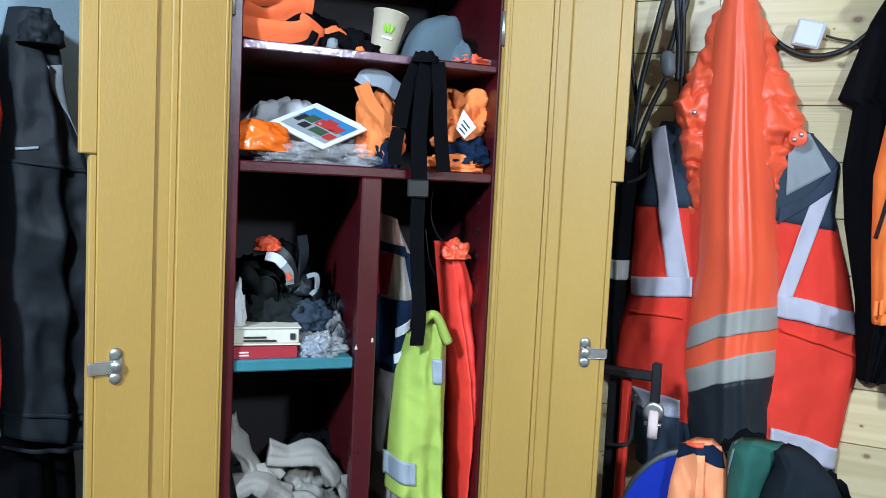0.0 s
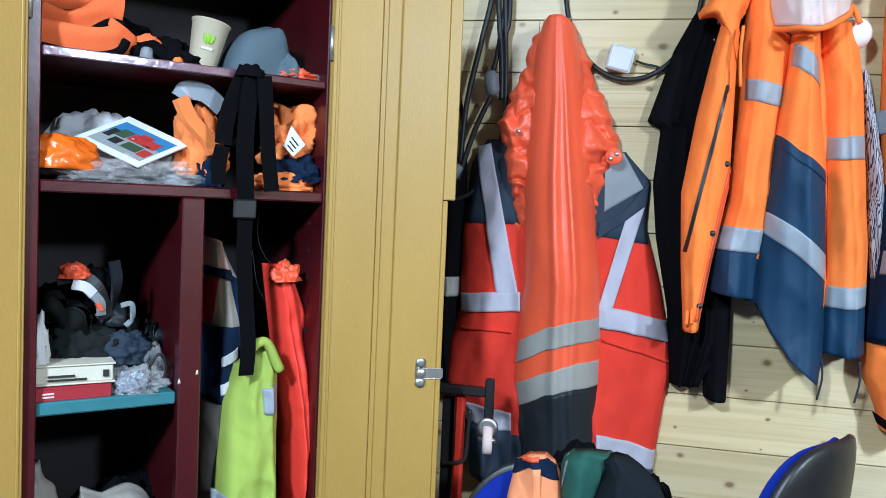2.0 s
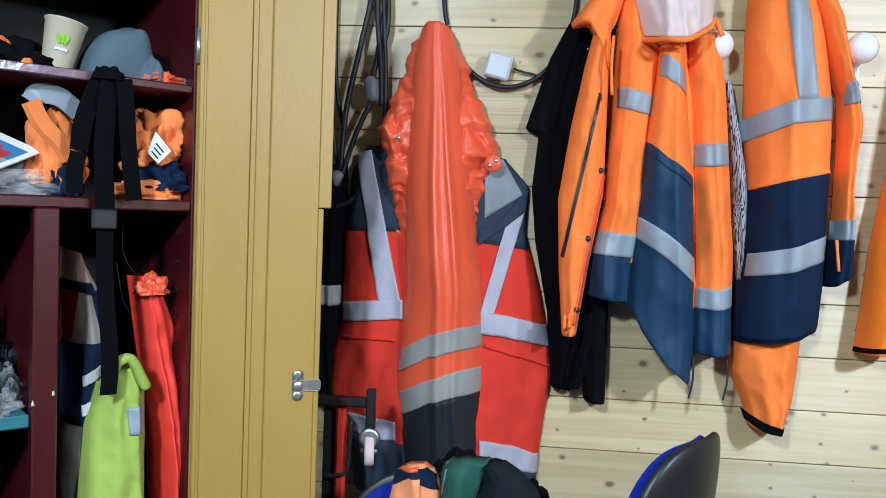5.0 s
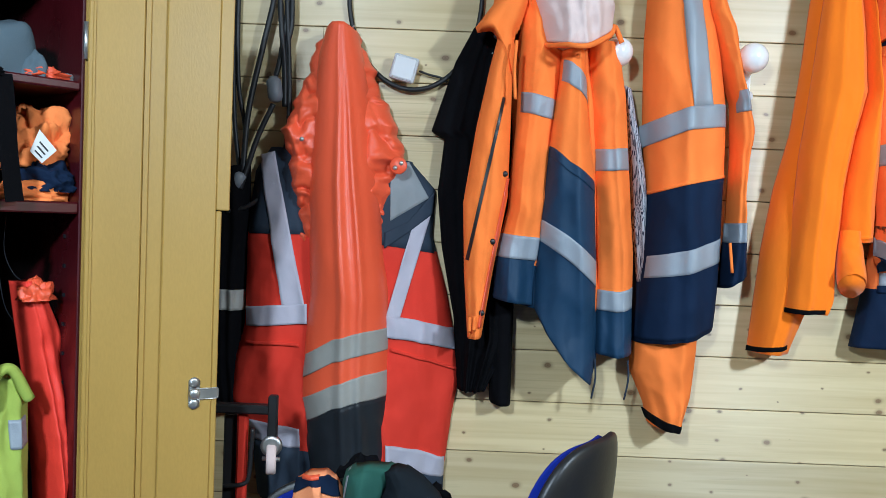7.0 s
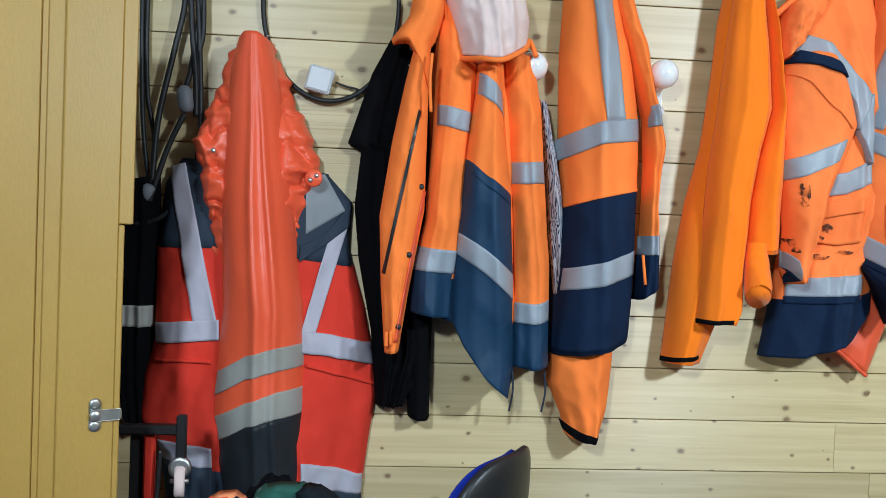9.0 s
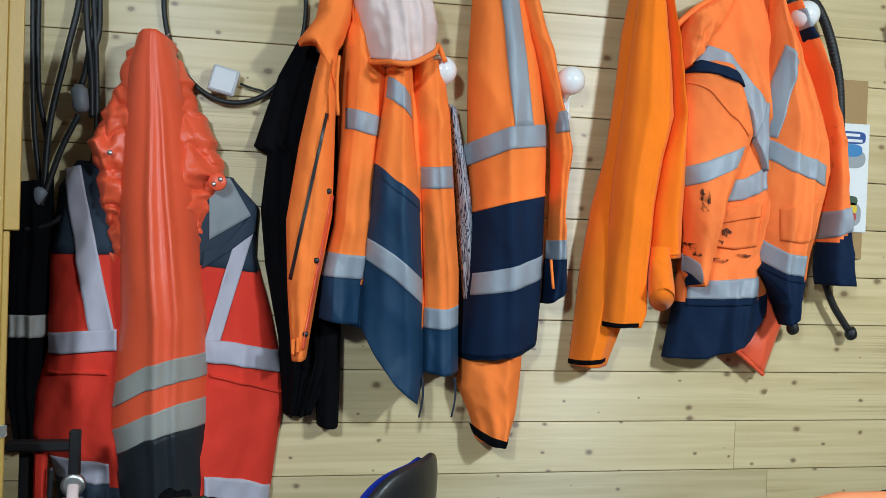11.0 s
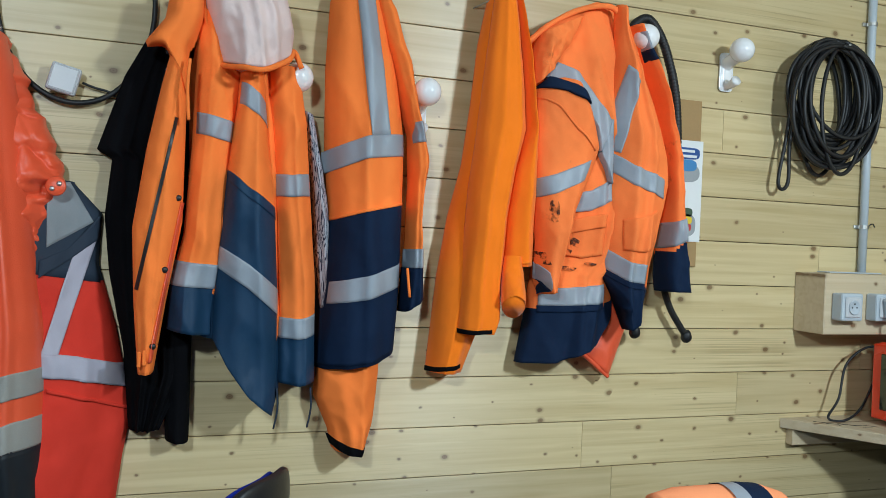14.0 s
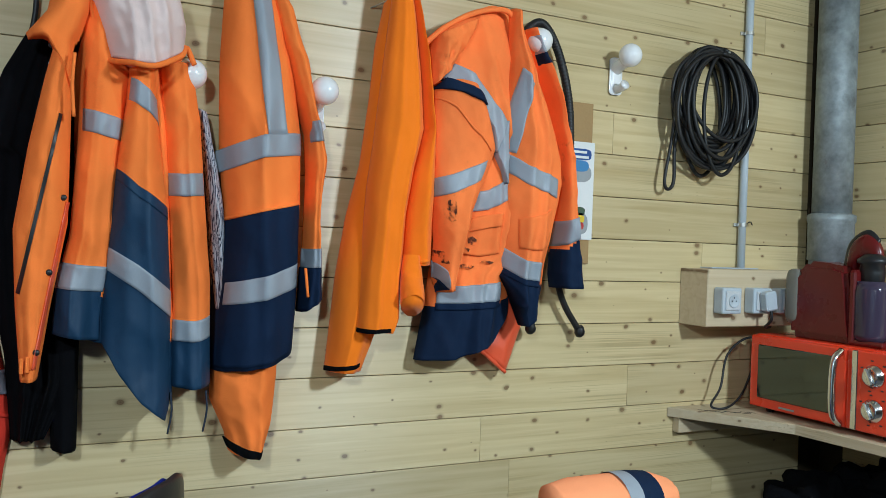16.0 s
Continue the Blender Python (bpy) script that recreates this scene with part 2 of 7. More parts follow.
GREEN = cloth_mat("bottle_green_cloth", (0.028, 0.10, 0.075), 0.85)
BLUE = cloth_mat("royal_blue_upholstery", (0.008, 0.022, 0.26), 0.9, 0.2, 0.05)
HARNESS = cloth_mat("red_orange_padding", (0.88, 0.165, 0.05), 0.85, 0.2, 0.5, dirt=0.3)
PEACH = cloth_mat("bright_orange_cloth", (0.95, 0.27, 0.075), 0.85, 0.12, 0.4)
PRINT = cloth_mat("grey_printed_cotton", (0.45, 0.46, 0.50), 0.9, 0.2)
_n, _l = PRINT.node_tree.nodes, PRINT.node_tree.links
_w = _n.new("ShaderNodeTexWave")
_w.inputs["Scale"].default_value, _w.inputs["Distortion"].default_value, _w.inputs["Detail"].default_value = 9, 12, 1
_r = _n.new("ShaderNodeMapRange")
_r.inputs[1].default_value, _r.inputs[2].default_value = 0.25, 0.4
_m = _n.new("ShaderNodeMix")
_m.data_type = "RGBA"
_m.inputs[6].default_value, _m.inputs[7].default_value = (0.03, 0.035, 0.06, 1), (0.45, 0.46, 0.50, 1)
_l.new(_w.outputs["Fac"], _r.inputs[0])
_l.new(_r.outputs[0], _m.inputs[0])
_l.new(_m.outputs[2], _n["Principled BSDF"].inputs["Base Color"])
WHITEC = cloth_mat("white_cotton", (0.62, 0.62, 0.64), 0.9, 0.1, 0.6)
BLUEGREY = cloth_mat("blue_grey_felt", (0.095, 0.13, 0.155), 0.9, 0.15, 0.25)
PAPER = mat("white_paper", (0.72, 0.73, 0.72), 0.6, 0, 0.04, 8, 100, 0.05)
CREAM = mat("cream_paper", (0.66, 0.62, 0.50), 0.7, 0, 0.08, 20, 200, 0.1)
BOOKRED = mat("red_book_cover", (0.33, 0.02, 0.03), 0.5, 0, 0.1)
CARD = mat("brown_cardboard", (0.36, 0.23, 0.10), 0.85, 0, 0.1, 8, 150, 0.2)
CUPM = mat("kraft_paper_cup", (0.52, 0.45, 0.32), 0.7, 0, 0.05, 10, 150, 0.1)
CUPGREEN = mat("green_ink", (0.25, 0.50, 0.03), 0.7, 0, 0.1)
MWRED = mat("orange_red_enamel", (0.78, 0.045, 0.012), 0.28, 0, 0.04, 6, 100, 0.02, 0.5, coat=0.4)
GLASSD = mat("dark_mirror_glass", (0.10, 0.11, 0.09), 0.06, 0.85, 0.05, 6, 60, 0.0)
DARKRED = mat("dark_red_plastic", (0.11, 0.008, 0.008), 0.28, 0, 0.06, 8, 100, 0.03)
CHROME = mat("chrome", (0.72, 0.72, 0.72), 0.15, 1.0, 0.03)
SMOKE = mat("smoky_tank_plastic", (0.045, 0.035, 0.06), 0.1, 0, 0.05)
# Glossy maroon lightened towards purple: a reflection put into the colour.
PURPLE = mat("gloss_edge_reflection", (0.17, 0.085, 0.12), 0.14, 0, 0.4, 20, 90, 0.25, 0.8, coat=0.6)
FILM = clear_mat("clear_plastic_film", alpha=0.15)
STAIN = mat("dark_stain", (0.07, 0.025, 0.012), 0.8, 0, 0.3)
_n, _l = STAIN.node_tree.nodes, STAIN.node_tree.links
_w, _r, _t = _n.new("ShaderNodeTexNoise"), _n.new("ShaderNodeMapRange"), _n.new("ShaderNodeTexCoord")
_w.inputs["Scale"].default_value, _w.inputs["Detail"].default_value = 70, 4
_r.inputs[1].default_value, _r.inputs[2].default_value, _r.inputs[4].default_value = 0.44, 0.62, 0.85
_l.new(_t.outputs["Object"], _w.inputs["Vector"])
_l.new(_w.outputs["Fac"], _r.inputs[0])
_l.new(_r.outputs[0], _n["Principled BSDF"].inputs["Alpha"])
INKBLUE = mat("blue_ink", (0.02, 0.07, 0.25), 0.6)
INKSKY = mat("sky_blue_print", (0.05, 0.20, 0.42), 0.5)
INKRED = mat("red_print", (0.45, 0.04, 0.035), 0.5)
INKYEL = mat("yellow_print", (0.7, 0.5, 0.03), 0.5)
INKGRN = mat("green_print", (0.05, 0.09, 0.05), 0.5)
INKBLK = mat("black_ink", (0.02, 0.02, 0.02), 0.6)
INKGRY = mat("grey_print", (0.3, 0.32, 0.33), 0.5)
TUBE_ON = lamp_mat("lit_tube", (1.0, 0.93, 0.82), 9.0)


# ---- mesh helpers ----
def empty(name, at=(0, 0, 0), label="", category="", group="", kind=""):
    ob = new(name)
    ob.location = at
    ob.empty_display_size = 0.05
    return tagged(ob, label, category, group, kind)


def part(name, bm, material, parent=None, label="", smooth=False):
    """Links a bmesh, in world places, as one mesh under its thing."""
    me = bpy.data.meshes.new(name)
    bm.normal_update()
    bm.to_mesh(me)
    bm.free()
    if smooth:
        me.polygons.foreach_set("use_smooth", [True] * len(me.polygons))
    me.materials.append(material)
    ob = new(name, me)
    if parent:
        ob.parent = parent
        if parent.parent is None:
            ob.matrix_parent_inverse = parent.matrix_basis.inverted()
    if label:
        ob["label"] = label
    return ob


def box(bm, x0, x1, y0, y1, z0, z1, bevel=0.0, m=None, seg=1):
    made = bmesh.ops.create_cube(bm, size=1)["verts"]
    bmesh.ops.transform(bm, matrix=Matrix.Translation(((x0 + x1) / 2, (y0 + y1) / 2, (z0 + z1) / 2)) @ Matrix.Diagonal((x1 - x0, y1 - y0, z1 - z0, 1)), verts=made)
    if bevel:
        edges = list({e for v in made for e in v.link_edges})
        out = bmesh.ops.bevel(bm, geom=edges, offset=bevel, segments=seg, affect="EDGES", profile=0.5)
        made = list({v for v in made if v.is_valid} | set(out["verts"]))
    if m is not None:
        bmesh.ops.transform(bm, matrix=m, verts=made)
    return made


def boxed(name, material, parent, x0, x1, y0, y1, z0, z1, bevel=0.003, m=None, label="", seg=1):
    bm = bmesh.new()
    box(bm, x0, x1, y0, y1, z0, z1, bevel, m, seg)
    return part(name, bm, material, parent, label)


def smooth_line(pts, count):
    """A soft curve through a few control points."""
    p = [Vector(q) for q in pts]
    if len(p) < 3:
        return [p[0].lerp(p[-1], i / (count - 1)) for i in range(count)]
    p = [2 * p[0] - p[1]] + p + [2 * p[-1] - p[-2]]
    out = []
    n = len(p) - 3
    for i in range(count):
        t = min(i / (count - 1) * n, n - 1e-6)
        k = int(t)
        t -= k
        a, b, c, d = p[k:k + 4]
        out.append(0.5 * ((2 * b) + (c - a) * t + (2 * a - 5 * b + 4 * c - d) * t * t + (3 * b - a - 3 * c + d) * t ** 3))
    return out


def tube(bm, pts, radius, count=24, sides=10, squash=1.0, radii=None, ripple=0.0, caps=True, seed=0, m=None):
    """A round length along a soft curve; radii may change along it."""
    line = smooth_line(pts, count)
    rings, prev = [], Vector((0.31, 0.87, 0.38))
    for i, c in enumerate(line):
        d = (line[min(i + 1, count - 1)] - line[max(i - 1, 0)]).normalized()
        a = (prev - d * prev.dot(d)).normalized()
        b = d.cross(a)
        prev = a
        r = radius if radii is None else float(np.interp(i / (count - 1), np.linspace(0, 1, len(radii)), radii))
        ring = []
        for k in range(sides):
            w = 2 * math.pi * k / sides
            rr = r * (1 + ripple * (noise.noise(Vector((math.cos(w) * 1.1, math.sin(w) * 1.1 + seed * 7.1, c.z * 16))) + 0.5 * noise.noise(Vector((math.cos(w) * 2.2 + c.z * 9, math.sin(w) * 2.2 + seed, c.z * 34)))))
            ring.append(bm.verts.new(c + a * math.cos(w) * rr + b * math.sin(w) * rr * squash))
        rings.append(ring)
    for r0, r1 in zip(rings, rings[1:]):
        for k in range(sides):
            bm.faces.new((r0[k], r0[(k + 1) % sides], r1[(k + 1) % sides], r1[k]))
    if caps:
        bm.faces.new(list(reversed(rings[0])))
        bm.faces.new(rings[-1])
    verts = [v for r in rings for v in r]
    if m is not None:
        bmesh.ops.transform(bm, matrix=m, verts=verts)
    return verts


def tubed(name, material, parent, pts, radius, label="", **kw):
    bm = bmesh.new()
    tube(bm, pts, radius, **kw)
    return part(name, bm, material, parent, label, True)


def lathe(bm, profile, m, sides=28):
    """Turns (radius, height) pairs round the z axis of the pose m."""
    rings = [[bm.verts.new(m @ Vector((max(r, 1e-5) * math.cos(2 * math.pi * k / sides), max(r, 1e-5) * math.sin(2 * math.pi * k / sides), h))) for k in range(sides)] for r, h in profile]
    for a, b in zip(rings, rings[1:]):
        for k in range(sides):
            bm.faces.new((a[k], a[(k + 1) % sides], b[(k + 1) % sides], b[k]))
    bm.faces.new(list(reversed(rings[0])))
    bm.faces.new(rings[-1])


def lathed(name, material, parent, profile, m, label="", sides=28):
    bm = bmesh.new()
    lathe(bm, profile, m, sides)
    return part(name, bm, material, parent, label, True)


def edge_at(line, v):
    """A point on a run of (x, z) at the share v of its length."""
    p = np.array(line, float)
    d = np.concatenate([[0], np.cumsum(np.hypot(*np.diff(p, axis=0).T))])
    return np.array([np.interp(v * d[-1], d, p[:, 0]), np.interp(v * d[-1], d, p[:, 1])])


def creased(q):
    """Cloth that has been crushed: flat facets that meet in ridges, about zero on average."""
    d = noise.voronoi(q)[0]
    return d[0] - 0.45 + 0.35 * max(0.0, 0.25 - (d[1] - d[0]))


class Drape:
    """The hanging shape of a garment: side lines in (x, z), depth off its back plane, folds and creases."""

    def __init__(self, left, right, back, thick, folds=4.0, amp=0.012, seed=0, crease=0.008, top=0.55, lean=0.0, crumple=0.0, facet=0.0025, grain=9.0, pleats=()):
        self.left, self.right = sorted(left, key=lambda q: q[1]), sorted(right, key=lambda q: q[1])
        self.lx, self.lz = zip(*self.left)
        self.rx, self.rz = zip(*self.right)
        self.back, self.thick, self.folds, self.amp, self.seed, self.crease, self.top, self.lean = back, thick, folds, amp * 1.35, seed, crease * 1.7, top, lean
        self.crumple, self.facet, self.grain, self.pleats = crumple, facet, grain, pleats
        self.z0, self.z1 = min(self.lz[0], self.rz[0]), max(self.lz[-1], self.rz[-1])

    def front(self, x, z):
        a, b = float(np.interp(z, self.lz, self.lx)), float(np.interp(z, self.rz, self.rx))
        s = min(max((x - a) / max(b - a, 1e-4), 0.0), 1.0)
        h = (z - self.z0) / (self.z1 - self.z0)
        round_ = (4 * s * (1 - s)) ** 0.55
        deep = self.thick * (self.top + (1 - self.top) * min(1.0, (1 - h) * 1.8 + 0.1)) if h > 0 else self.thick
        wob = noise.noise(Vector((self.seed * 3.7, z * 2.2, 0.0))) * 0.12
        w = (s + wob) * self.folds
        f = 1.3 - 2.2 * abs(math.sin(math.pi * w + self.seed)) ** 0.75 + 0.5 * math.sin(4 * math.pi * w + 1.7 * self.seed + z * 2)
        f = f * self.amp * (0.35 + 0.65 * (1 - h)) * (4 * s * (1 - s)) ** 0.35
        q = Vector((x * 7 + z * 2.0 + self.seed, z * 3.2 - x * 1.5, self.seed * 1.3))
        c = (1 - abs(noise.noise(q)) * 2.6) * self.crease
        q = Vector((x * 15 - z * 5 + self.seed, z * 7 + x * 3, self.seed * 2.1))
        c += (1 - abs(noise.noise(q)) * 2.4) * self.crease * 0.45 + noise.noise(q * 2.3) * self.crease * 0.22
        if self.crumple:
            # short folds bunched across the sleeve at either side, sharp in the valleys
            e = min(1.0, 1.3 * abs(2 * s - 1)) ** 1.3 * min(1.0, max(0.0, (1.86 - z) * 9))
            side = 1 if s > 0.5 else -1
            w = z * 14 - side * (x - 0.5 * (a + b)) * 9 + 1.5 * noise.noise(Vector((x * 9, z * 6, self.seed))) + 0.35 * noise.noise(Vector((x * 30, z * 30, self.seed)))
            c += self.crumple * e * (1.6 * abs(math.sin(math.pi * w)) ** 0.75 - 1.0 + 0.6 * abs(math.sin(math.pi * (w * 0.55 + side * x * 9))) + 1.8 * creased(Vector((x * 16, z * 13, self.seed + 5))))
        if self.facet:
            g = self.grain
            c += self.facet * (2.0 * creased(Vector((x * g + z * g * 0.35, z * g * 0.6 - x * g * 0.4, self.seed * 1.9))) + 0.9 * creased(Vector((x * g * 2.1, z * g * 1.5 + x * g, self.seed + 3))))
        for at, wide, high in self.pleats:
            # narrow folds that fan out from the hanging point
            k = (s - 0.5) - (at - 0.5) * (0.75 + 0.25 * (1 - h)) - 0.02 * math.sin(z * 7 + at * 40)
            f += high * math.exp(-(k / wide) ** 2) * min(1.0, 0.15 + (1 - h) * 2.6)
        return self.back - deep * round_ - f - c * (4 * s * (1 - s)) ** 0.3 - self.lean * (1 - h)


def patch(drape, left, right, top=None, bottom=None, off=0.0, nu=28, nv=48, back=None):
    """A sheet between side lines (top to bottom, in x and z) that follows a drape; closed behind where back is given."""
    top = top or (left[0], right[0])
    bottom = bottom or (left[-1], right[-1])
    bm = bmesh.new()
    c00, c10, c01, c11 = [np.array(q, float) for q in (top[0], top[-1], bottom[0], bottom[-1])]
    tops = [edge_at(top, i / nu) for i in range(nu + 1)]
    bots = [edge_at(bottom, i / nu) for i in range(nu + 1)]
    fr, bk = [], []
    for j in range(nv + 1):
        v = j / nv
        L, R = edge_at(left, v), edge_at(right, v)
        row, rowb = [], []
        for i in range(nu + 1):
            u = i / nu
            p = (1 - u) * L + u * R + (1 - v) * tops[i] + v * bots[i] - ((1 - u) * (1 - v) * c00 + u * (1 - v) * c10 + (1 - u) * v * c01 + u * v * c11)
            y = drape.front(p[0], p[1]) - off
            row.append(bm.verts.new((p[0], y, p[1])))
            if back is not None:
                rowb.append(bm.verts.new((p[0], max(back, y + 0.006), p[1])))
        fr.append(row)
        bk.append(rowb)
    for j in range(nv):
        for i in range(nu):
            bm.faces.new((fr[j][i], fr[j + 1][i], fr[j + 1][i + 1], fr[j][i + 1]))
            if back is not None:
                bm.faces.new((bk[j][i], bk[j][i + 1], bk[j + 1][i + 1], bk[j + 1][i]))
    if back is not None:
        for j in range(nv):
            bm.faces.new((fr[j][0], bk[j][0], bk[j + 1][0], fr[j + 1][0]))
            bm.faces.new((fr[j][nu], fr[j + 1][nu], bk[j + 1][nu], bk[j][nu]))
        for i in range(nu):
            bm.faces.new((fr[0][i], fr[0][i + 1], bk[0][i + 1], bk[0][i]))
            bm.faces.new((fr[nv][i], bk[nv][i], bk[nv][i + 1], fr[nv][i + 1]))
    else:
        # a hem: the edge turns back by the cloth's thickness
        rim = fr[0] + [r[-1] for r in fr[1:]] + fr[-1][-2::-1] + [r[0] for r in fr[-2:0:-1]]
        under = [bm.verts.new(v.co + Vector((0, off + 0.004, 0))) for v in rim]
        for k in range(len(rim)):
            q = (k + 1) % len(rim)
            bm.faces.new((rim[k], rim[q], under[q], under[k]))
    return bm


def body(name, drape, material, parent, left, right, top=None, bottom=None, back=None, label="", nu=44, nv=90, off=0.0):
    return part(name, patch(drape, left, right, top, bottom, off, nu, nv, drape.back if back is None else back), material, parent, label, True)


def dye(ob, material, line, x0=-9.0, x1=9.0, above=False, lift=-0.010):
    """Cloth of another colour below (or above) a seam line, on the same sheet."""
    ob.data.materials.append(material)
    slot = len(ob.data.materials) - 1
    xs, zs = zip(*sorted(line))
    for p in ob.data.polygons:
        c = p.center
        gap = c.z - np.interp(c.x, xs, zs)
        if x0 <= c.x <= x1 and (gap > 0.008 if above else gap < lift):
            p.material_index = slot


def band(drape, material, parent, upper, lower, off=0.004, name="reflective_stripe", label="", nu=24, nv=8):
    """A strip sewn on, between its upper and lower lines from left to right."""
    return part(name, patch(drape, (upper[0], lower[0]), (upper[-1], lower[-1]), upper, lower, off, nu, nv), material, parent, label, True)


def stud(drape, material, parent, x, z, r=0.007, name="snap_button", off=0.004):
    y = drape.front(x, z) - off
    return lathed(name, material, parent, [(r, 0), (r, 0.002), (r * 0.7, 0.004), (0.0, 0.0045)], Matrix.Translation((x, y, z)) @ pose(0, 0, 0, 90), sides=14)


def ribbon(bm, pts, width, across, thick=0.0022, count=30, m=None):
    """A flat strap along a soft curve; across: the way its width lies."""
    line, a = smooth_line(pts, count), Vector(across).normalized()
    rows = []
    for i, c in enumerate(line):
        d = (line[min(i + 1, count - 1)] - line[max(i - 1, 0)]).normalized()
        w = (a - d * a.dot(d)).normalized()
        nrm = d.cross(w) * thick / 2
        rows.append([bm.verts.new(c + w * width / 2 * s + nrm * t) for s, t in ((-1, -1), (1, -1), (1, 1), (-1, 1))])
    for r0, r1 in zip(rows, rows[1:]):
        for k in range(4):
            bm.faces.new((r0[k], r0[(k + 1) % 4], r1[(k + 1) % 4], r1[k]))
    bm.faces.new(rows[0][::-1])
    bm.faces.new(rows[-1])
    bmesh.ops.recalc_face_normals(bm, faces=bm.faces)
    if m is not None:
        bmesh.ops.transform(bm, matrix=m, verts=[v for r in rows for v in r])


def strap(name, material, parent, pts, width, across, m=None, label="", **kw):
    bm = bmesh.new()
    ribbon(bm, pts, width, across, m=m, **kw)
    return part(name, bm, material, parent, label)


def leaf_slab(name, material, parent, corners, thick, m, label=""):
    """A thin stiff sheet between four corners."""
    bm = bmesh.new()
    c = [Vector(q) for q in corners]
    nrm = (c[1] - c[0]).cross(c[3] - c[0]).normalized() * thick
    lo, hi = [bm.verts.new(q) for q in c], [bm.verts.new(q + nrm) for q in c]
    bm.faces.new(lo[::-1])
    bm.faces.new(hi)
    for k in range(4):
        bm.faces.new((lo[k], lo[(k + 1) % 4], hi[(k + 1) % 4], hi[k]))
    bmesh.ops.recalc_face_normals(bm, faces=bm.faces)
    bmesh.ops.transform(bm, matrix=m, verts=bm.verts)
    return part(name, bm, material, parent, label)


def heap(bm, centre, size, seed=0, rough=0.35, flat=0.0, res=24, m=None, freq=2.2, ridge=0.5, crush=0.07):
    """A crumpled lump of cloth: a dome whose surface folds and creases."""
    made = bmesh.ops.create_uvsphere(bm, u_segments=res * 2, v_segments=res, radius=1)["verts"]
    for v in made:
        q = v.co * freq + Vector((seed * 5.3, seed * 1.7, -seed * 2.9))
        k = 1 + rough * noise.noise(q)
        for f, g in ((1.1, 0.5), (2.3, 0.22)):
            w = max(0.0, 1 - 3.2 * abs(noise.noise(q * f + Vector((3.1, 0, seed)))))
            k -= rough * ridge * g * 2 * w * w * (3 - 2 * w)
        k += crush * (2.0 * creased(q * 1.1) + creased(q * 2.3))
        p = v.co * k
        if p.z < -flat:
            p.z = -flat
        v.co = Vector(centre) + Vector((p.x * size[0], p.y * size[1], (p.z + flat) * size[2]))
    if m is not None:
        bmesh.ops.transform(bm, matrix=m, verts=made)
    return made


def heaped(name, material, parent, centre, size, m=None, label="", **kw):
    bm = bmesh.new()
    heap(bm, centre, size, m=m, **kw)
    return part(name, bm, material, parent, label, True)


# ---- the room ----
WALL_Y, RIGHT_X, LEFT_X, BACK_Y, TOP = 2.0, 3.06, -1.45, -2.2, 2.62
PITCH = 0.138


def slab(name, material, label, x0, x1, y0, y1, z0, z1):
    bm = bmesh.new()
    box(bm, x0, x1, y0, y1, z0, z1)
    return tagged(part(name, bm, material), label, kind="structure")


floor = slab("floor", FLOORM, "worn grey vinyl floor", LEFT_X - 0.1, RIGHT_X + 0.1, BACK_Y - 0.1, WALL_Y + 0.1, -0.1, 0.0)
ceiling = slab("ceiling", CEIL, "plain white painted ceiling", LEFT_X - 0.1, RIGHT_X + 0.1, BACK_Y - 0.1, WALL_Y + 0.1, TOP, TOP + 0.1)
wall_north = slab("wall_north", JOINT, "pine board wall with dark joints and knots", LEFT_X - 0.1, RIGHT_X + 0.1, WALL_Y + 0.018, WALL_Y + 0.12, 0, TOP)
wall_east = slab("wall_east", JOINT, "pine board end wall with dark joints", RIGHT_X + 0.018, RIGHT_X + 0.12, BACK_Y - 0.1, WALL_Y + 0.018, 0, TOP)
wall_west = slab("wall_west", BLUEWALL, "pale blue painted plaster wall", LEFT_X - 0.12, LEFT_X, BACK_Y - 0.1, WALL_Y + 0.018, 0, TOP)
wall_south = slab("wall_south", DRAB, "plain drab wall behind the room", LEFT_X, RIGHT_X, BACK_Y - 0.12, BACK_Y, 0, TOP)


def fixture(x, y, along, watts):
    """A ceiling light: housing, two lit tubes and end caps."""
    lamp = empty("ceiling_light", (x, y, TOP), "white twin-tube ceiling light, lit", "ceiling light", "ceiling lights")
    m = Matrix.Translation((x, y, TOP)) @ pose(0, 0, 0, 0, 0, along)
    boxed("housing", CEIL, lamp, -0.62, 0.62, -0.075, 0.075, -0.05, 0.0, 0.006, m)
    for dy in (-0.04, 0.04):
        tubed("tube", TUBE_ON, lamp, [m @ Vector((-0.6, dy, -0.072)), m @ Vector((0.6, dy, -0.072))], 0.013, count=4, sides=12)
        for dx in (-0.605, 0.605):
            boxed("holder", PVC_W, lamp, dx - 0.012, dx + 0.012, dy - 0.016, dy + 0.016, -0.092, -0.05, 0.003, m)
    light = bpy.data.lights.new("tube_light", "AREA")
    light.shape, light.size, light.size_y = "RECTANGLE", 0.22, 0.22
    light.energy, light.color = watts, LAMP_COLOUR
    ob = new("tube_light", light)
    ob.matrix_world = Matrix.Translation((x, y, TOP - 0.19)) @ pose(0, 0, 0, 45)
    ob.parent = lamp
    ob.matrix_parent_inverse = lamp.matrix_basis.inverted()


fixture(-0.45, -1.1, 90, LAMP_WATTS[0])
fixture(2.05, -0.7, 90, LAMP_WATTS[1])


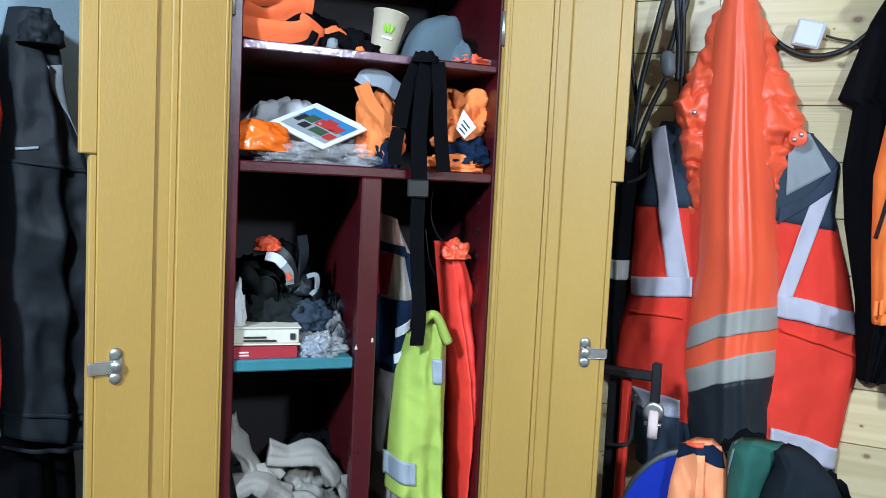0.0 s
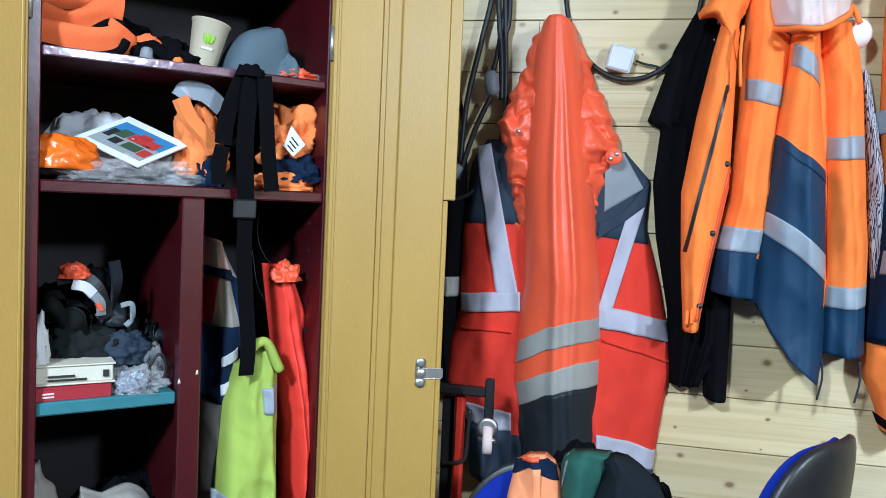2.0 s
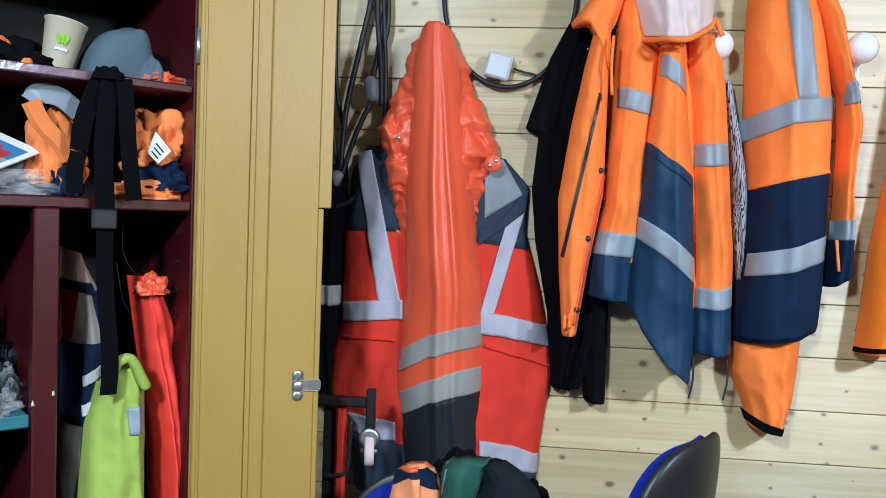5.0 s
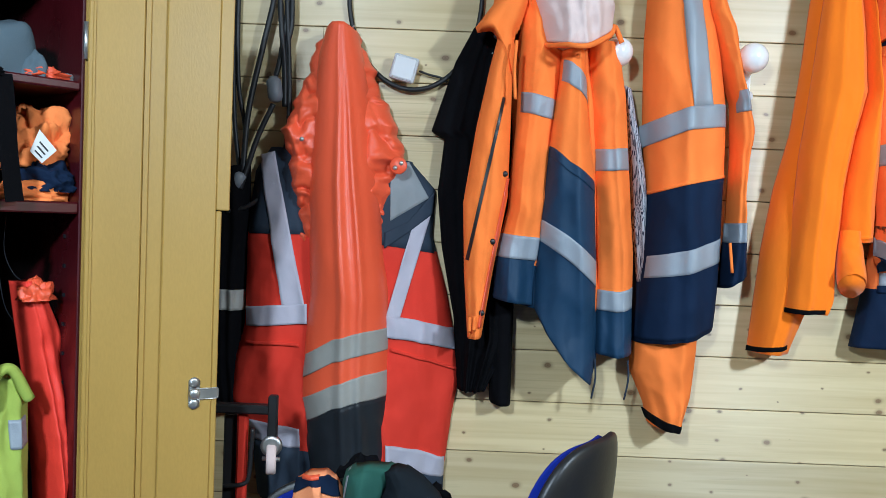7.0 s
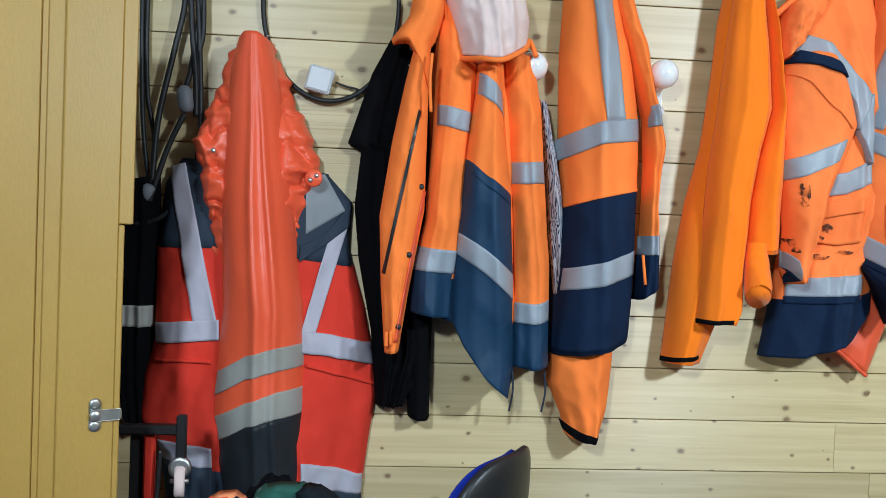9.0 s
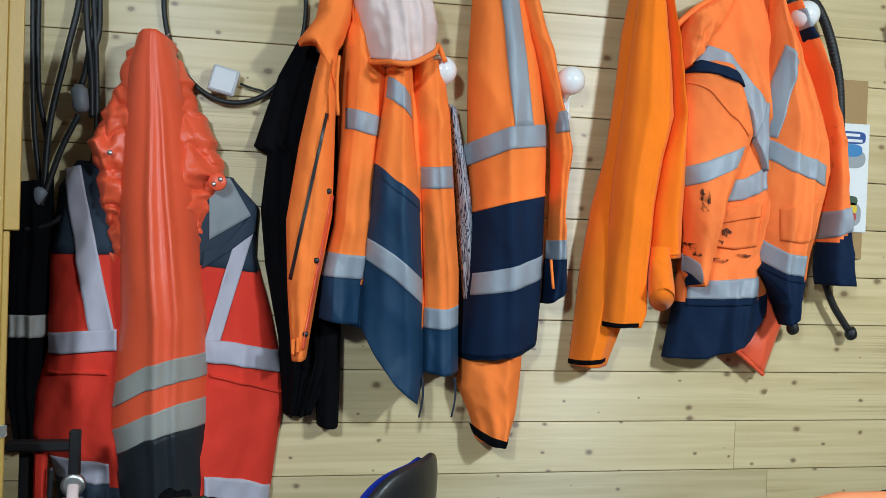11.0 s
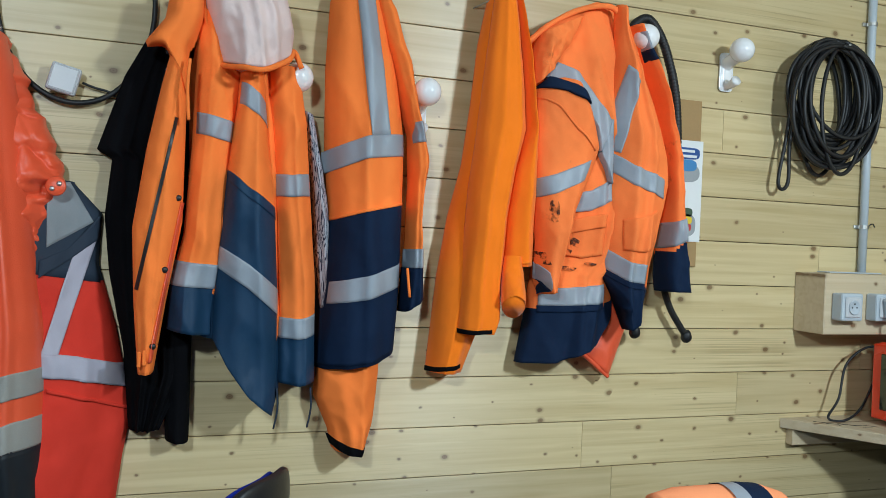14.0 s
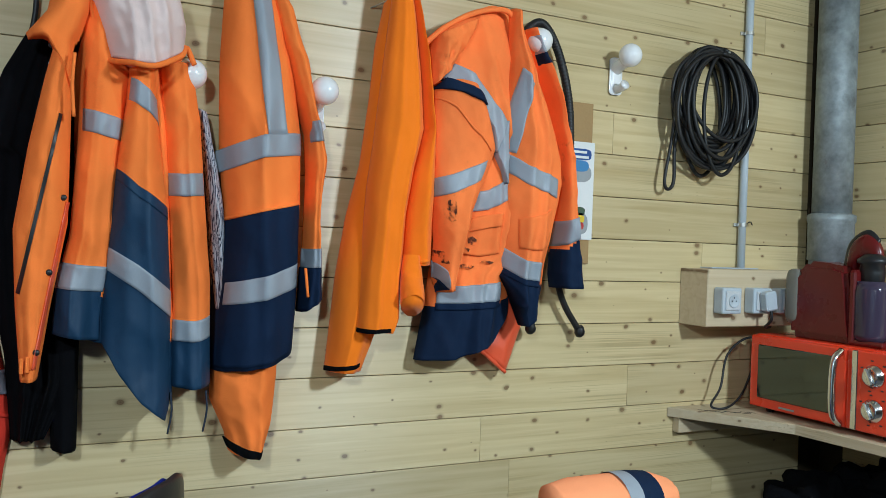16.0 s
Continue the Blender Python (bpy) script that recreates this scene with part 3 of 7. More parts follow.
# ---- wardrobe ----
FRONT = pose(-0.6456, 1.2012, 0, 0, 0, 46.27)
S0, S1, DEPTH = -0.245, 0.290, 0.44
wardrobe = empty("wardrobe", FRONT @ Vector((0.02, 0.2, 0)), "old wooden wardrobe, ochre outside, maroon inside, doors open", "wardrobe")
boxed("side_panel", MAROON, wardrobe, S0 - 0.022, S0, 0.0, DEPTH, 0.0, 1.98, 0.002, FRONT)
boxed("side_panel", MAROON, wardrobe, S1, S1 + 0.022, 0.0, DEPTH, 0.0, 1.98, 0.002, FRONT)
# Back panel darkened for the deep shade inside, unlike the maroon sides.
boxed("back_panel", SHADED_INSIDE, wardrobe, S0, S1, DEPTH - 0.012, DEPTH, 0.08, 1.96, 0.001, FRONT)
boxed("top_panel", MAROON, wardrobe, S0, S1, 0.0, DEPTH - 0.012, 1.955, 1.98, 0.002, FRONT)
boxed("base_panel", MAROON, wardrobe, S0, S1, 0.0, DEPTH - 0.012, 0.06, 0.085, 0.002, FRONT)
boxed("plinth", MAROON, wardrobe, S0, S1, 0.02, 0.04, 0.0, 0.06, 0.002, FRONT)
upper_shelf = boxed("shelf", MAROON, wardrobe, S0, S1, 0.004, DEPTH - 0.012, 1.692, 1.709, 0.003, FRONT)
# Paler strip laid on the maroon edge to paint the light it reflects.
boxed("edge_strip", PURPLE, upper_shelf, S0 + 0.002, 0.10, 0.0005, 0.006, 1.6925, 1.7095, 0.002, FRONT, "glossy front edge, reflection put into its colour")
boxed("shelf", MAROON, wardrobe, S0, S1, 0.002, DEPTH - 0.012, 1.457, 1.479, 0.003, FRONT)
boxed("stile", MAROON, wardrobe, 0.001, 0.044, 0.0, 0.03, 0.085, 1.457, 0.003, FRONT, "chipped maroon upright")
boxed("partition", MAROON, wardrobe, 0.014, 0.030, 0.03, DEPTH - 0.012, 0.085, 1.457, 0.001, FRONT)
boxed("shelf", TEAL, wardrobe, S0, 0.0, 0.012, DEPTH - 0.02, 1.058, 1.082, 0.003, FRONT, "teal painted shelf")
boxed("shelf", MAROON, wardrobe, S0, 0.0, 0.012, DEPTH - 0.02, 0.70, 0.72, 0.003, FRONT)
# peg holes for the shelves
for z in np.arange(0.75, 1.44, 0.058):
    boxed("shelf_peg", SHADED_INSIDE, wardrobe, 0.0115, 0.0145, 0.06, 0.066, z, z + 0.006, 0.0, FRONT)
    boxed("shelf_peg", CHAR, wardrobe, S1 - 0.003, S1, 0.06, 0.068, z + 0.02, z + 0.027, 0.0, FRONT)
# worn patches where a catch sat
for s, z in ((0.002, 1.10), (0.036, 1.115)):
    heaped("chipped_patch", CREAM, wardrobe, (s, -0.0003, z), (0.003, 0.0008, 0.010), FRONT, "bare chipped patch", res=6, seed=s * 90)


def door_leaf(hinge, outer, turn, inner, notch, name):
    """One leaf, its inner face to the room: boards with a step, a lip along the free edge, and a hasp."""
    d = Vector(outer) - Vector(hinge)
    w = d.length
    m = Matrix.Translation((*hinge, 0)) @ pose(0, 0, 0, 0, 0, math.degrees(math.atan2(d.y, d.x)))
    f = inner  # side of the leaf, in its own y, that is seen
    leaf = boxed(name, OCHRE, wardrobe, 0.0, w - 0.012, min(0, -f * 0.02), max(0, -f * 0.02), 0.06, 1.98, 0.002, m, "ochre gloss painted door, swung open")

    def on(nm, x0, x1, depth, z0, z1, material=OCHRE, low=0.0, bevel=0.002):
        a, b = sorted((f * low, f * depth))
        return boxed(nm, material, leaf, x0, x1, a, b, z0, z1, bevel, m)

    on("stile_board", 0.004, w * 0.40, 0.010, 0.07, 1.975)
    on("bead", w * 0.40, w * 0.45, 0.004, 0.07, 1.975)
    on("stile_board", w * 0.56, w - 0.012, 0.008, 0.07, 1.975)
    on("bead", w * 0.045, w * 0.065, 0.0125, 0.07, 1.975, low=0.010, bevel=0.001)
    # lip along the free edge, cut away below the notch
    on("lip", w - 0.012, w + 0.016, 0.006, notch, 1.98, low=-0.012)
    on("lip", w - 0.012, w, 0.006, 0.07, notch - 0.002, low=-0.012)
    # hasp: plate, ears, tongue and screws
    z = 1.10
    hasp = on("hasp_plate", w - 0.058, w - 0.036, 0.011, z - 0.03, z + 0.03, STEEL, 0.008, 0.004)
    for dz in (-0.022, 0.022):
        c = m @ Vector((w - 0.047, f * 0.0105, z + dz))
        lathed("screw_ear", STEEL, hasp, [(0.011, 0), (0.011, 0.002), (0.005, 0.003), (0.0, 0.003)], Matrix.Translation(c) @ m.to_3x3().to_4x4() @ pose(0, 0, 0, -90 * f), sides=16)
    on2 = boxed("tongue", STEEL, hasp, w - 0.045, w + 0.002, *sorted((f * 0.011, f * 0.016)), z - 0.013, z + 0.010, 0.003, m)
    c = m @ Vector((w - 0.047, f * 0.012, z))
    lathed("boss", STEEL, hasp, [(0.011, 0), (0.011, 0.006), (0.008, 0.009), (0.0, 0.009)], Matrix.Translation(c) @ m.to_3x3().to_4x4() @ pose(0, 0, 0, -90 * f), sides=18)
    for z in (0.35, 1.75):
        c = m @ Vector((0.0, f * 0.004, z))
        tubed("hinge_barrel", STEEL, leaf, [c, c + Vector((0, 0, 0.07))], 0.005, count=3, sides=10)
    return leaf


door_leaf((-0.436, 1.404), (-0.206, 1.530), 1, -1, 1.474, "door")
door_leaf((-0.826, 1.006), (-0.935, 0.777), 1, 1, 1.474, "door")


# ---- clothes on the wall ----
def garment(name, label, category, at, group=""):
    return empty(name, at, label, category, group)


# red work overalls behind the raincoat
overalls = garment("work_overalls", "red and slate work overalls with broad grey reflective tape", "overalls", (0.0, 1.98, 1.6))
oL, oR = [(-0.207, 1.644), (-0.245, 1.582), (-0.263, 1.422), (-0.262, 1.187), (-0.292, 1.083), (-0.304, 0.987), (-0.236, 0.908), (-0.213, 0.73)], [(0.159, 1.62), (0.226, 1.548), (0.223, 1.427), (0.265, 1.284), (0.296, 1.141), (0.305, 1.054), (0.291, 0.966), (0.275, 0.819), (0.275, 0.757)]
do = Drape(oL, oR, 1.985, 0.10, 3.2, 0.008, 2, 0.008, 0.4, facet=0.007, grain=8.0)
ob_ = body("body", do, RED, overalls, oL, oR)
dye(ob_, SLATE, [(-0.301, 1.416), (-0.252, 1.418), (-0.071, 1.422), (0.073, 1.406), (0.229, 1.384), (0.275, 1.383)], above=True)
dye(ob_, SLATE, [(-0.228, 0.893), (-0.09, 0.883)], x1=-0.053)
dye(ob_, SLATE, [(0.129, 0.846), (0.211, 0.82), (0.275, 0.799)], x0=0.107)
band(do, SLATE, overalls, [(-0.202, 1.64), (-0.079, 1.623), (0.036, 1.62), (0.163, 1.619)], [(-0.252, 1.418), (-0.071, 1.422), (0.073, 1.406), (0.229, 1.384)], 0.003, "yoke", "slate shoulder panel")
band(do, GREYC, overalls, [(0.11, 1.608), (0.155, 1.618)], [(0.115, 1.463), (0.21, 1.526)], 0.006, "collar_flap", "grey folded collar flap", nv=14)
band(do, SLATE, overalls, [(0.103, 1.434), (0.161, 1.464), (0.224, 1.543)], [(0.104, 1.394), (0.162, 1.436), (0.22, 1.484)], 0.008, "collar_edge", "slate collar edge")
band(do, TAPE_L, overalls, [(-0.232, 1.624), (-0.19, 1.631)], [(-0.147, 1.234), (-0.09, 1.236)], 0.007, nu=8, nv=30)
band(do, TAPE_L, overalls, [(-0.253, 1.229), (-0.178, 1.239), (-0.085, 1.247)], [(-0.249, 1.18), (-0.175, 1.189), (-0.082, 1.198)], 0.008)
band(do, TAPE_L, overalls, [(0.173, 1.461), (0.22, 1.495)], [(0.112, 1.211), (0.149, 1.217)], 0.007, nu=8, nv=26)
band(do, TAPE_L, overalls, [(0.112, 1.225), (0.19, 1.217), (0.287, 1.19)], [(0.113, 1.171), (0.192, 1.163), (0.293, 1.136)], 0.008)
band(do, RED, overalls, [(0.129, 1.144), (0.214, 1.121), (0.304, 1.085)], [(0.129, 1.136), (0.215, 1.114), (0.304, 1.078)], 0.006, "seam", nv=2)
band(do, RED, overalls, [(-0.245, 1.143), (-0.173, 1.149), (-0.102, 1.146)], [(-0.245, 1.136), (-0.173, 1.141), (-0.102, 1.138)], 0.006, "seam", nv=2)
band(do, TAPE_L, overalls, [(0.127, 0.904), (0.208, 0.881), (0.276, 0.851)], [(0.129, 0.846), (0.211, 0.82), (0.275, 0.799)], 0.007)
band(do, SLATE, overalls, [(0.129, 0.846), (0.211, 0.82), (0.275, 0.799)], [(0.131, 0.79), (0.213, 0.765), (0.271, 0.752)], 0.006, "leg_hem", "slate hem")
band(do, TAPE_L, overalls, [(-0.232, 0.943), (-0.144, 0.934), (-0.093, 0.931)], [(-0.23, 0.891), (-0.143, 0.884), (-0.092, 0.882)], 0.006)
band(do, SLATE, overalls, [(-0.23, 0.89), (-0.143, 0.883), (-0.092, 0.881)], [(-0.211, 0.737), (-0.138, 0.733), (-0.087, 0.727)], 0.005, "leg_hem", "slate hem")

# dark overalls half hidden beside the wardrobe
dark = garment("dark_overalls", "dark work overalls with one grey stripe, hung behind the open door", "overalls", (-0.25, 1.98, 1.5))
kL, kR = [(-0.349, 1.579), (-0.357, 1.359), (-0.35, 1.077), (-0.331, 0.959)], [(-0.261, 1.597), (-0.256, 1.436), (-0.261, 1.2), (-0.254, 0.962)]
dk = Drape(kL, kR, 1.99, 0.05, 2, 0.006, 8)
body("body", dk, BLACKC, dark, kL, kR, nu=16, nv=40)
band(dk, TAPE_G, dark, [(-0.342, 1.27), (-0.261, 1.27)], [(-0.34, 1.217), (-0.26, 1.217)], 0.004)

# coral waterproof coat
raincoat = garment("raincoat", "coral red hooded raincoat with grimy tape and charcoal hem", "raincoat", (-0.0, 1.95, 1.95))
rL, rR = [(-0.065, 1.934), (-0.08, 1.874), (-0.086, 1.797), (-0.089, 1.726), (-0.092, 1.642), (-0.094, 1.543), (-0.089, 1.415), (-0.084, 1.272), (-0.094, 1.157), (-0.102, 1.027), (-0.088, 0.934), (-0.069, 0.797)], [(0.017, 1.933), (0.033, 1.874), (0.049, 1.798), (0.06, 1.729), (0.072, 1.632), (0.087, 1.521), (0.102, 1.409), (0.121, 1.282), (0.128, 1.169), (0.133, 1.027), (0.134, 0.927), (0.135, 0.812)]
dr = Drape(rL, rR, 1.93, 0.115, 1.0, 0.003, 4, 0.0012, 0.5, facet=0.0015, grain=5.0, pleats=((0.50, 0.07, 0.015), (0.72, 0.05, 0.012)))
rb = body("body", dr, COATRED, raincoat, rL, rR, [(-0.068, 1.934), (-0.045, 1.949), (-0.012, 1.95), (0.017, 1.937)], nu=60, nv=120)
for up, lo, mt, nm in (
    ([(-0.081, 1.124), (-0.007, 1.171), (0.062, 1.191), (0.13, 1.197)], [(-0.089, 1.064), (-0.005, 1.116), (0.063, 1.135), (0.132, 1.142)], TAPE_G, "reflective_stripe"),
    ([(-0.089, 1.012), (-0.003, 1.06), (0.065, 1.085), (0.134, 1.091)], [(-0.072, 0.957), (-0.001, 1.002), (0.067, 1.021), (0.136, 1.027)], TAPE_G, "reflective_stripe"),
    ([(-0.072, 0.96), (-0.001, 1.004), (0.067, 1.024), (0.136, 1.027)], [(-0.058, 0.817), (0.005, 0.823), (0.074, 0.825), (0.138, 0.828)], CHAR, "hem_panel"),
):
    band(dr, mt, raincoat, up, lo, 0.004, nm, "charcoal wet-look hem" if nm == "hem_panel" else "", nu=40, nv=14)
dye(rb, CHAR, [(-0.072, 0.96), (-0.001, 1.004), (0.067, 1.024), (0.136, 1.027)])
# gathered shoulders and sleeves, crumpled, behind the hanging front
cL, cR = [(-0.069, 1.938), (-0.104, 1.872), (-0.128, 1.786), (-0.16, 1.72), (-0.168, 1.663), (-0.147, 1.585), (-0.133, 1.499), (-0.112, 1.399)], [(0.012, 1.939), (0.045, 1.875), (0.071, 1.806), (0.104, 1.736), (0.142, 1.649), (0.128, 1.595), (0.118, 1.523), (0.108, 1.408)]
cL, cR = [[(q.x + 0.006 * math.sin(2.4 * i) + 0.004 * math.sin(5.3 * i + 1), q.z) for i, q in enumerate(smooth_line([(x, 0, z) for x, z in edge], 30))] for edge in (cL, cR)]
dc = Drape(cL, cR, 1.962, 0.075, 1.4, 0.004, 6, 0.003, 0.6, crumple=0.020)
cape = body("shoulder_yoke", dc, COATRED, raincoat, cL, cR, [(-0.069, 1.938), (-0.05, 1.953), (-0.016, 1.954), (0.011, 1.941)], nu=120, nv=170, label="gathered crumpled shoulders")

lathed("cuff_tab", COATRED, raincoat, [(0.020, 0), (0.022, 0.003), (0.020, 0.006), (0.0, 0.006)], Matrix.Translation((0.132, 1.905, 1.603)) @ pose(0, 0, 0, 90, 30, 0), "round buttoned cuff tab", 20)

# black top and trousers
blacks = garment("black_work_clothes", "plain black top and trousers hung together behind the jacket", "clothes", (0.28, 1.97, 1.7))
bL, bR = [(0.308, 1.965), (0.265, 1.879), (0.209, 1.698), (0.244, 1.68), (0.232, 1.543), (0.247, 1.404), (0.285, 1.222), (0.302, 1.032)], [(0.411, 1.987), (0.414, 1.889), (0.42, 1.706), (0.422, 1.65), (0.427, 1.508), (0.432, 1.338), (0.438, 1.167), (0.375, 1.032)]
db_ = Drape(bL, bR, 1.975, 0.05, 3, 0.008, 3)
body("body", db_, BLACKC, blacks, bL, bR)
bl2, br2 = [(0.371, 1.28), (0.38, 1.139), (0.387, 1.004)], [(0.441, 1.281), (0.442, 1.139), (0.443, 1.0)]
body("leg", Drape(bl2, br2, 1.972, 0.045, 1, 0.004, 4), BLACKC, blacks, bl2, br2, nu=14, nv=30)

# jacket with the pale hood
jacket = garment("hooded_work_jacket", "orange and petrol blue hi-vis jacket with pale-lined hood, worn", "jacket", (0.5, 1.95, 1.95), "hi-vis jackets")
jL, jR = [(0.387, 2.026), (0.411, 1.891), (0.418, 1.7), (0.413, 1.507), (0.381, 1.396), (0.381, 1.28)], [(0.602, 1.988), (0.682, 1.924), (0.701, 1.799), (0.714, 1.617), (0.736, 1.406), (0.746, 1.148)]
dj = Drape(jL, jR, 1.965, 0.09, 2.6, 0.012, 1, 0.006, 0.5)
hemj = [(0.38, 1.291), (0.429, 1.282), (0.484, 1.273), (0.555, 1.168), (0.624, 1.102), (0.636, 1.168), (0.681, 1.163), (0.734, 1.165)]
jb = body("body", dj, ORANGE, jacket, jL, jR, [(0.387, 2.026), (0.46, 2.059), (0.544, 2.039), (0.602, 1.988)], hemj, nu=50, nv=90)
dye(jb, PETROL, [(0.293, 1.385), (0.383, 1.388), (0.496, 1.38), (0.551, 1.294), (0.621, 1.274), (0.691, 1.263), (0.776, 1.27)])
# three strips of cloth hang over one another
aL, aR = [(0.412, 2.044), (0.425, 1.911), (0.422, 1.709), (0.411, 1.507), (0.386, 1.398), (0.38, 1.282)], [(0.525, 2.008), (0.534, 1.888), (0.515, 1.726), (0.506, 1.51), (0.492, 1.375), (0.488, 1.268)]
dA = Drape(aL, aR, 1.905, 0.065, 1.2, 0.006, 2, 0.007, 0.75)
p1 = body("front_strip", dA, ORANGE, jacket, aL, aR, None, [(0.38, 1.282), (0.43, 1.274), (0.489, 1.265)], nu=34, nv=90)
dye(p1, PETROL, [(0.346, 1.387), (0.383, 1.388), (0.496, 1.38), (0.52, 1.38)], lift=0.010)
band(dA, TAPE, p1, [(0.39, 1.445), (0.437, 1.44), (0.497, 1.436)], [(0.385, 1.387), (0.438, 1.383), (0.492, 1.379)], 0.004)
band(dA, TAPE, p1, [(0.43, 1.794), (0.471, 1.783), (0.524, 1.773)], [(0.43, 1.744), (0.473, 1.733), (0.52, 1.725)], 0.004)
cL3, cR3 = [(0.596, 1.923), (0.606, 1.788), (0.62, 1.611), (0.637, 1.378), (0.639, 1.154)], [(0.671, 1.922), (0.693, 1.793), (0.708, 1.615), (0.728, 1.408), (0.737, 1.155)]
dC = Drape(cL3, cR3, 1.905, 0.06, 1.3, 0.006, 7, 0.006, 0.75)
p3 = body("front_strip", dC, ORANGE, jacket, cL3, cR3, None, [(0.639, 1.154), (0.688, 1.149), (0.737, 1.155)], nu=30, nv=90)
dye(p3, PETROL, [(0.604, 1.269), (0.635, 1.267), (0.688, 1.264), (0.757, 1.272)], lift=0.010)
band(dC, TAPE, p3, [(0.639, 1.314), (0.686, 1.312), (0.727, 1.322)], [(0.639, 1.264), (0.688, 1.262), (0.729, 1.271)], 0.004)
band(dC, TAPE, p3, [(0.614, 1.661), (0.653, 1.659), (0.698, 1.665)], [(0.617, 1.607), (0.655, 1.606), (0.703, 1.611)], 0.004)
bL2, bR2 = [(0.526, 1.91), (0.521, 1.817), (0.502, 1.656), (0.49, 1.483), (0.484, 1.376), (0.481, 1.267)], [(0.58, 1.9), (0.592, 1.775), (0.618, 1.575), (0.632, 1.38), (0.637, 1.191)]
dB = Drape(bL2, bR2, 1.875, 0.07, 1.1, 0.007, 4, 0.007, 0.75)
p2 = body("front_strip", dB, ORANGE, jacket, bL2, bR2, None, [(0.481, 1.267), (0.517, 1.197), (0.566, 1.13), (0.625, 1.08), (0.634, 1.123), (0.637, 1.191)], nu=34, nv=90)
dye(p2, PETROL, [(0.454, 1.68), (0.5, 1.656), (0.549, 1.616), (0.618, 1.571), (0.646, 1.553)])
band(dB, PETROL, p2, [(0.504, 1.662), (0.549, 1.621), (0.62, 1.576)], [(0.5, 1.638), (0.55, 1.595), (0.622, 1.549)], 0.003, "yoke_edge", nv=5)
band(dB, TAPE, p2, [(0.49, 1.483), (0.555, 1.442), (0.633, 1.38)], [(0.489, 1.43), (0.557, 1.384), (0.635, 1.318)], 0.004)
band(dB, TAPE, p2, [(0.527, 1.87), (0.588, 1.824)], [(0.524, 1.819), (0.594, 1.771)], 0.004)
# open front edge
fL, fR = [(0.372, 1.948), (0.350, 1.850), (0.322, 1.700), (0.297, 1.516), (0.306, 1.344), (0.32, 1.185)], [(0.405, 1.967), (0.406, 1.77), (0.406, 1.533), (0.376, 1.347), (0.355, 1.189)]
df = Drape(fL, fR, 1.86, 0.05, 1.2, 0.005, 7, 0.004, 0.7, facet=0.004, grain=15.0)
front_edge = body("front_panel", df, ORANGE, jacket, fL, fR, nu=24, nv=90, label="orange front panel with zip")
band(df, BLACKP, front_edge, [(0.381, 1.77), (0.388, 1.768)], [(0.307, 1.378), (0.315, 1.376)], 0.004, "zip", "dark zip")
for x, z in (0.362, 1.924), (0.395, 1.588), (0.371, 1.424), (0.351, 1.252):
    stud(df, BLACKP, front_edge, x, z)

# orange and navy jacket
parka2 = garment("hi_vis_jacket", "orange and navy hi-vis jacket with silver tape, hung by the loop", "jacket", (0.83, 1.95, 1.95), "hi-vis jackets")
pL, pR = [(0.78, 2.248), (0.753, 2.118), (0.747, 1.947), (0.752, 1.734), (0.766, 1.592), (0.759, 1.377), (0.749, 1.179)], [(0.829, 2.245), (0.892, 2.124), (0.94, 1.928), (0.957, 1.786), (0.961, 1.6), (0.961, 1.383), (0.952, 1.221)]
dp = Drape(pL, pR, 1.965, 0.12, 1.6, 0.007, 4, 0.005, 0.5, facet=0.0035)
pb = body("body", dp, ORANGE, parka2, pL, pR, None, [(0.738, 1.187), (0.81, 1.193), (0.882, 1.205), (0.943, 1.225)])
band(dp, NAVY, parka2, [(0.751, 1.55), (0.839, 1.579), (0.949, 1.603)], [(0.738, 1.187), (0.81, 1.193), (0.882, 1.205), (0.943, 1.225)], 0.004, "lower_panel", "navy lower half", nv=40)
band(dp, TAPE, parka2, [(0.768, 1.4), (0.845, 1.419), (0.949, 1.453)], [(0.764, 1.344), (0.847, 1.36), (0.948, 1.393)], 0.0058)
band(dp, TAPE, parka2, [(0.744, 1.731), (0.832, 1.767), (0.948, 1.787)], [(0.746, 1.673), (0.834, 1.711), (0.953, 1.731)], 0.0058)
band(dp, TAPE, parka2, [(0.796, 2.207), (0.84, 2.211)], [(0.846, 1.766), (0.901, 1.777)], 0.005, nu=8, nv=24)
dye(pb, NAVY, [(0.697, 1.537), (0.751, 1.55), (0.839, 1.579), (0.949, 1.603), (0.984, 1.608)])
lL, lR = [(0.75, 1.219), (0.748, 1.104), (0.787, 1.018), (0.8, 0.967)], [(0.921, 1.236), (0.914, 1.119), (0.902, 1.032), (0.882, 0.956)]
ds = Drape(lL, lR, 1.965, 0.08, 1.5, 0.006, 6, 0.006, 0.9, facet=0.007, grain=14.0)
low = body("sleeve", ds, ORANGE, parka2, lL, lR, nu=24, nv=40, label="orange sleeve hanging below the hem")
band(ds, BLACKC, low, [(0.783, 1.005), (0.824, 0.986), (0.875, 0.976)], [(0.795, 0.977), (0.825, 0.962), (0.877, 0.96)], 0.005, "cuff", "black cuff")
sL, sR = [(0.836, 2.196), (0.886, 2.043), (0.937, 1.889), (0.97, 1.789), (0.977, 1.674), (0.975, 1.485), (0.963, 1.324)], [(0.855, 2.205), (0.918, 2.103), (0.962, 1.977), (0.995, 1.835), (1.022, 1.723), (1.006, 1.588), (1.018, 1.369)]
dsv = Drape(sL, sR, 1.955, 0.085, 1.2, 0.006, 9, 0.006, 0.8, facet=0.008, grain=14.0)
slv = body("sleeve", dsv, ORANGE, parka2, sL, sR, nu=24, nv=90)
dye(slv, NAVY, [(0.917, 1.436), (0.969, 1.441), (1.053, 1.446)])
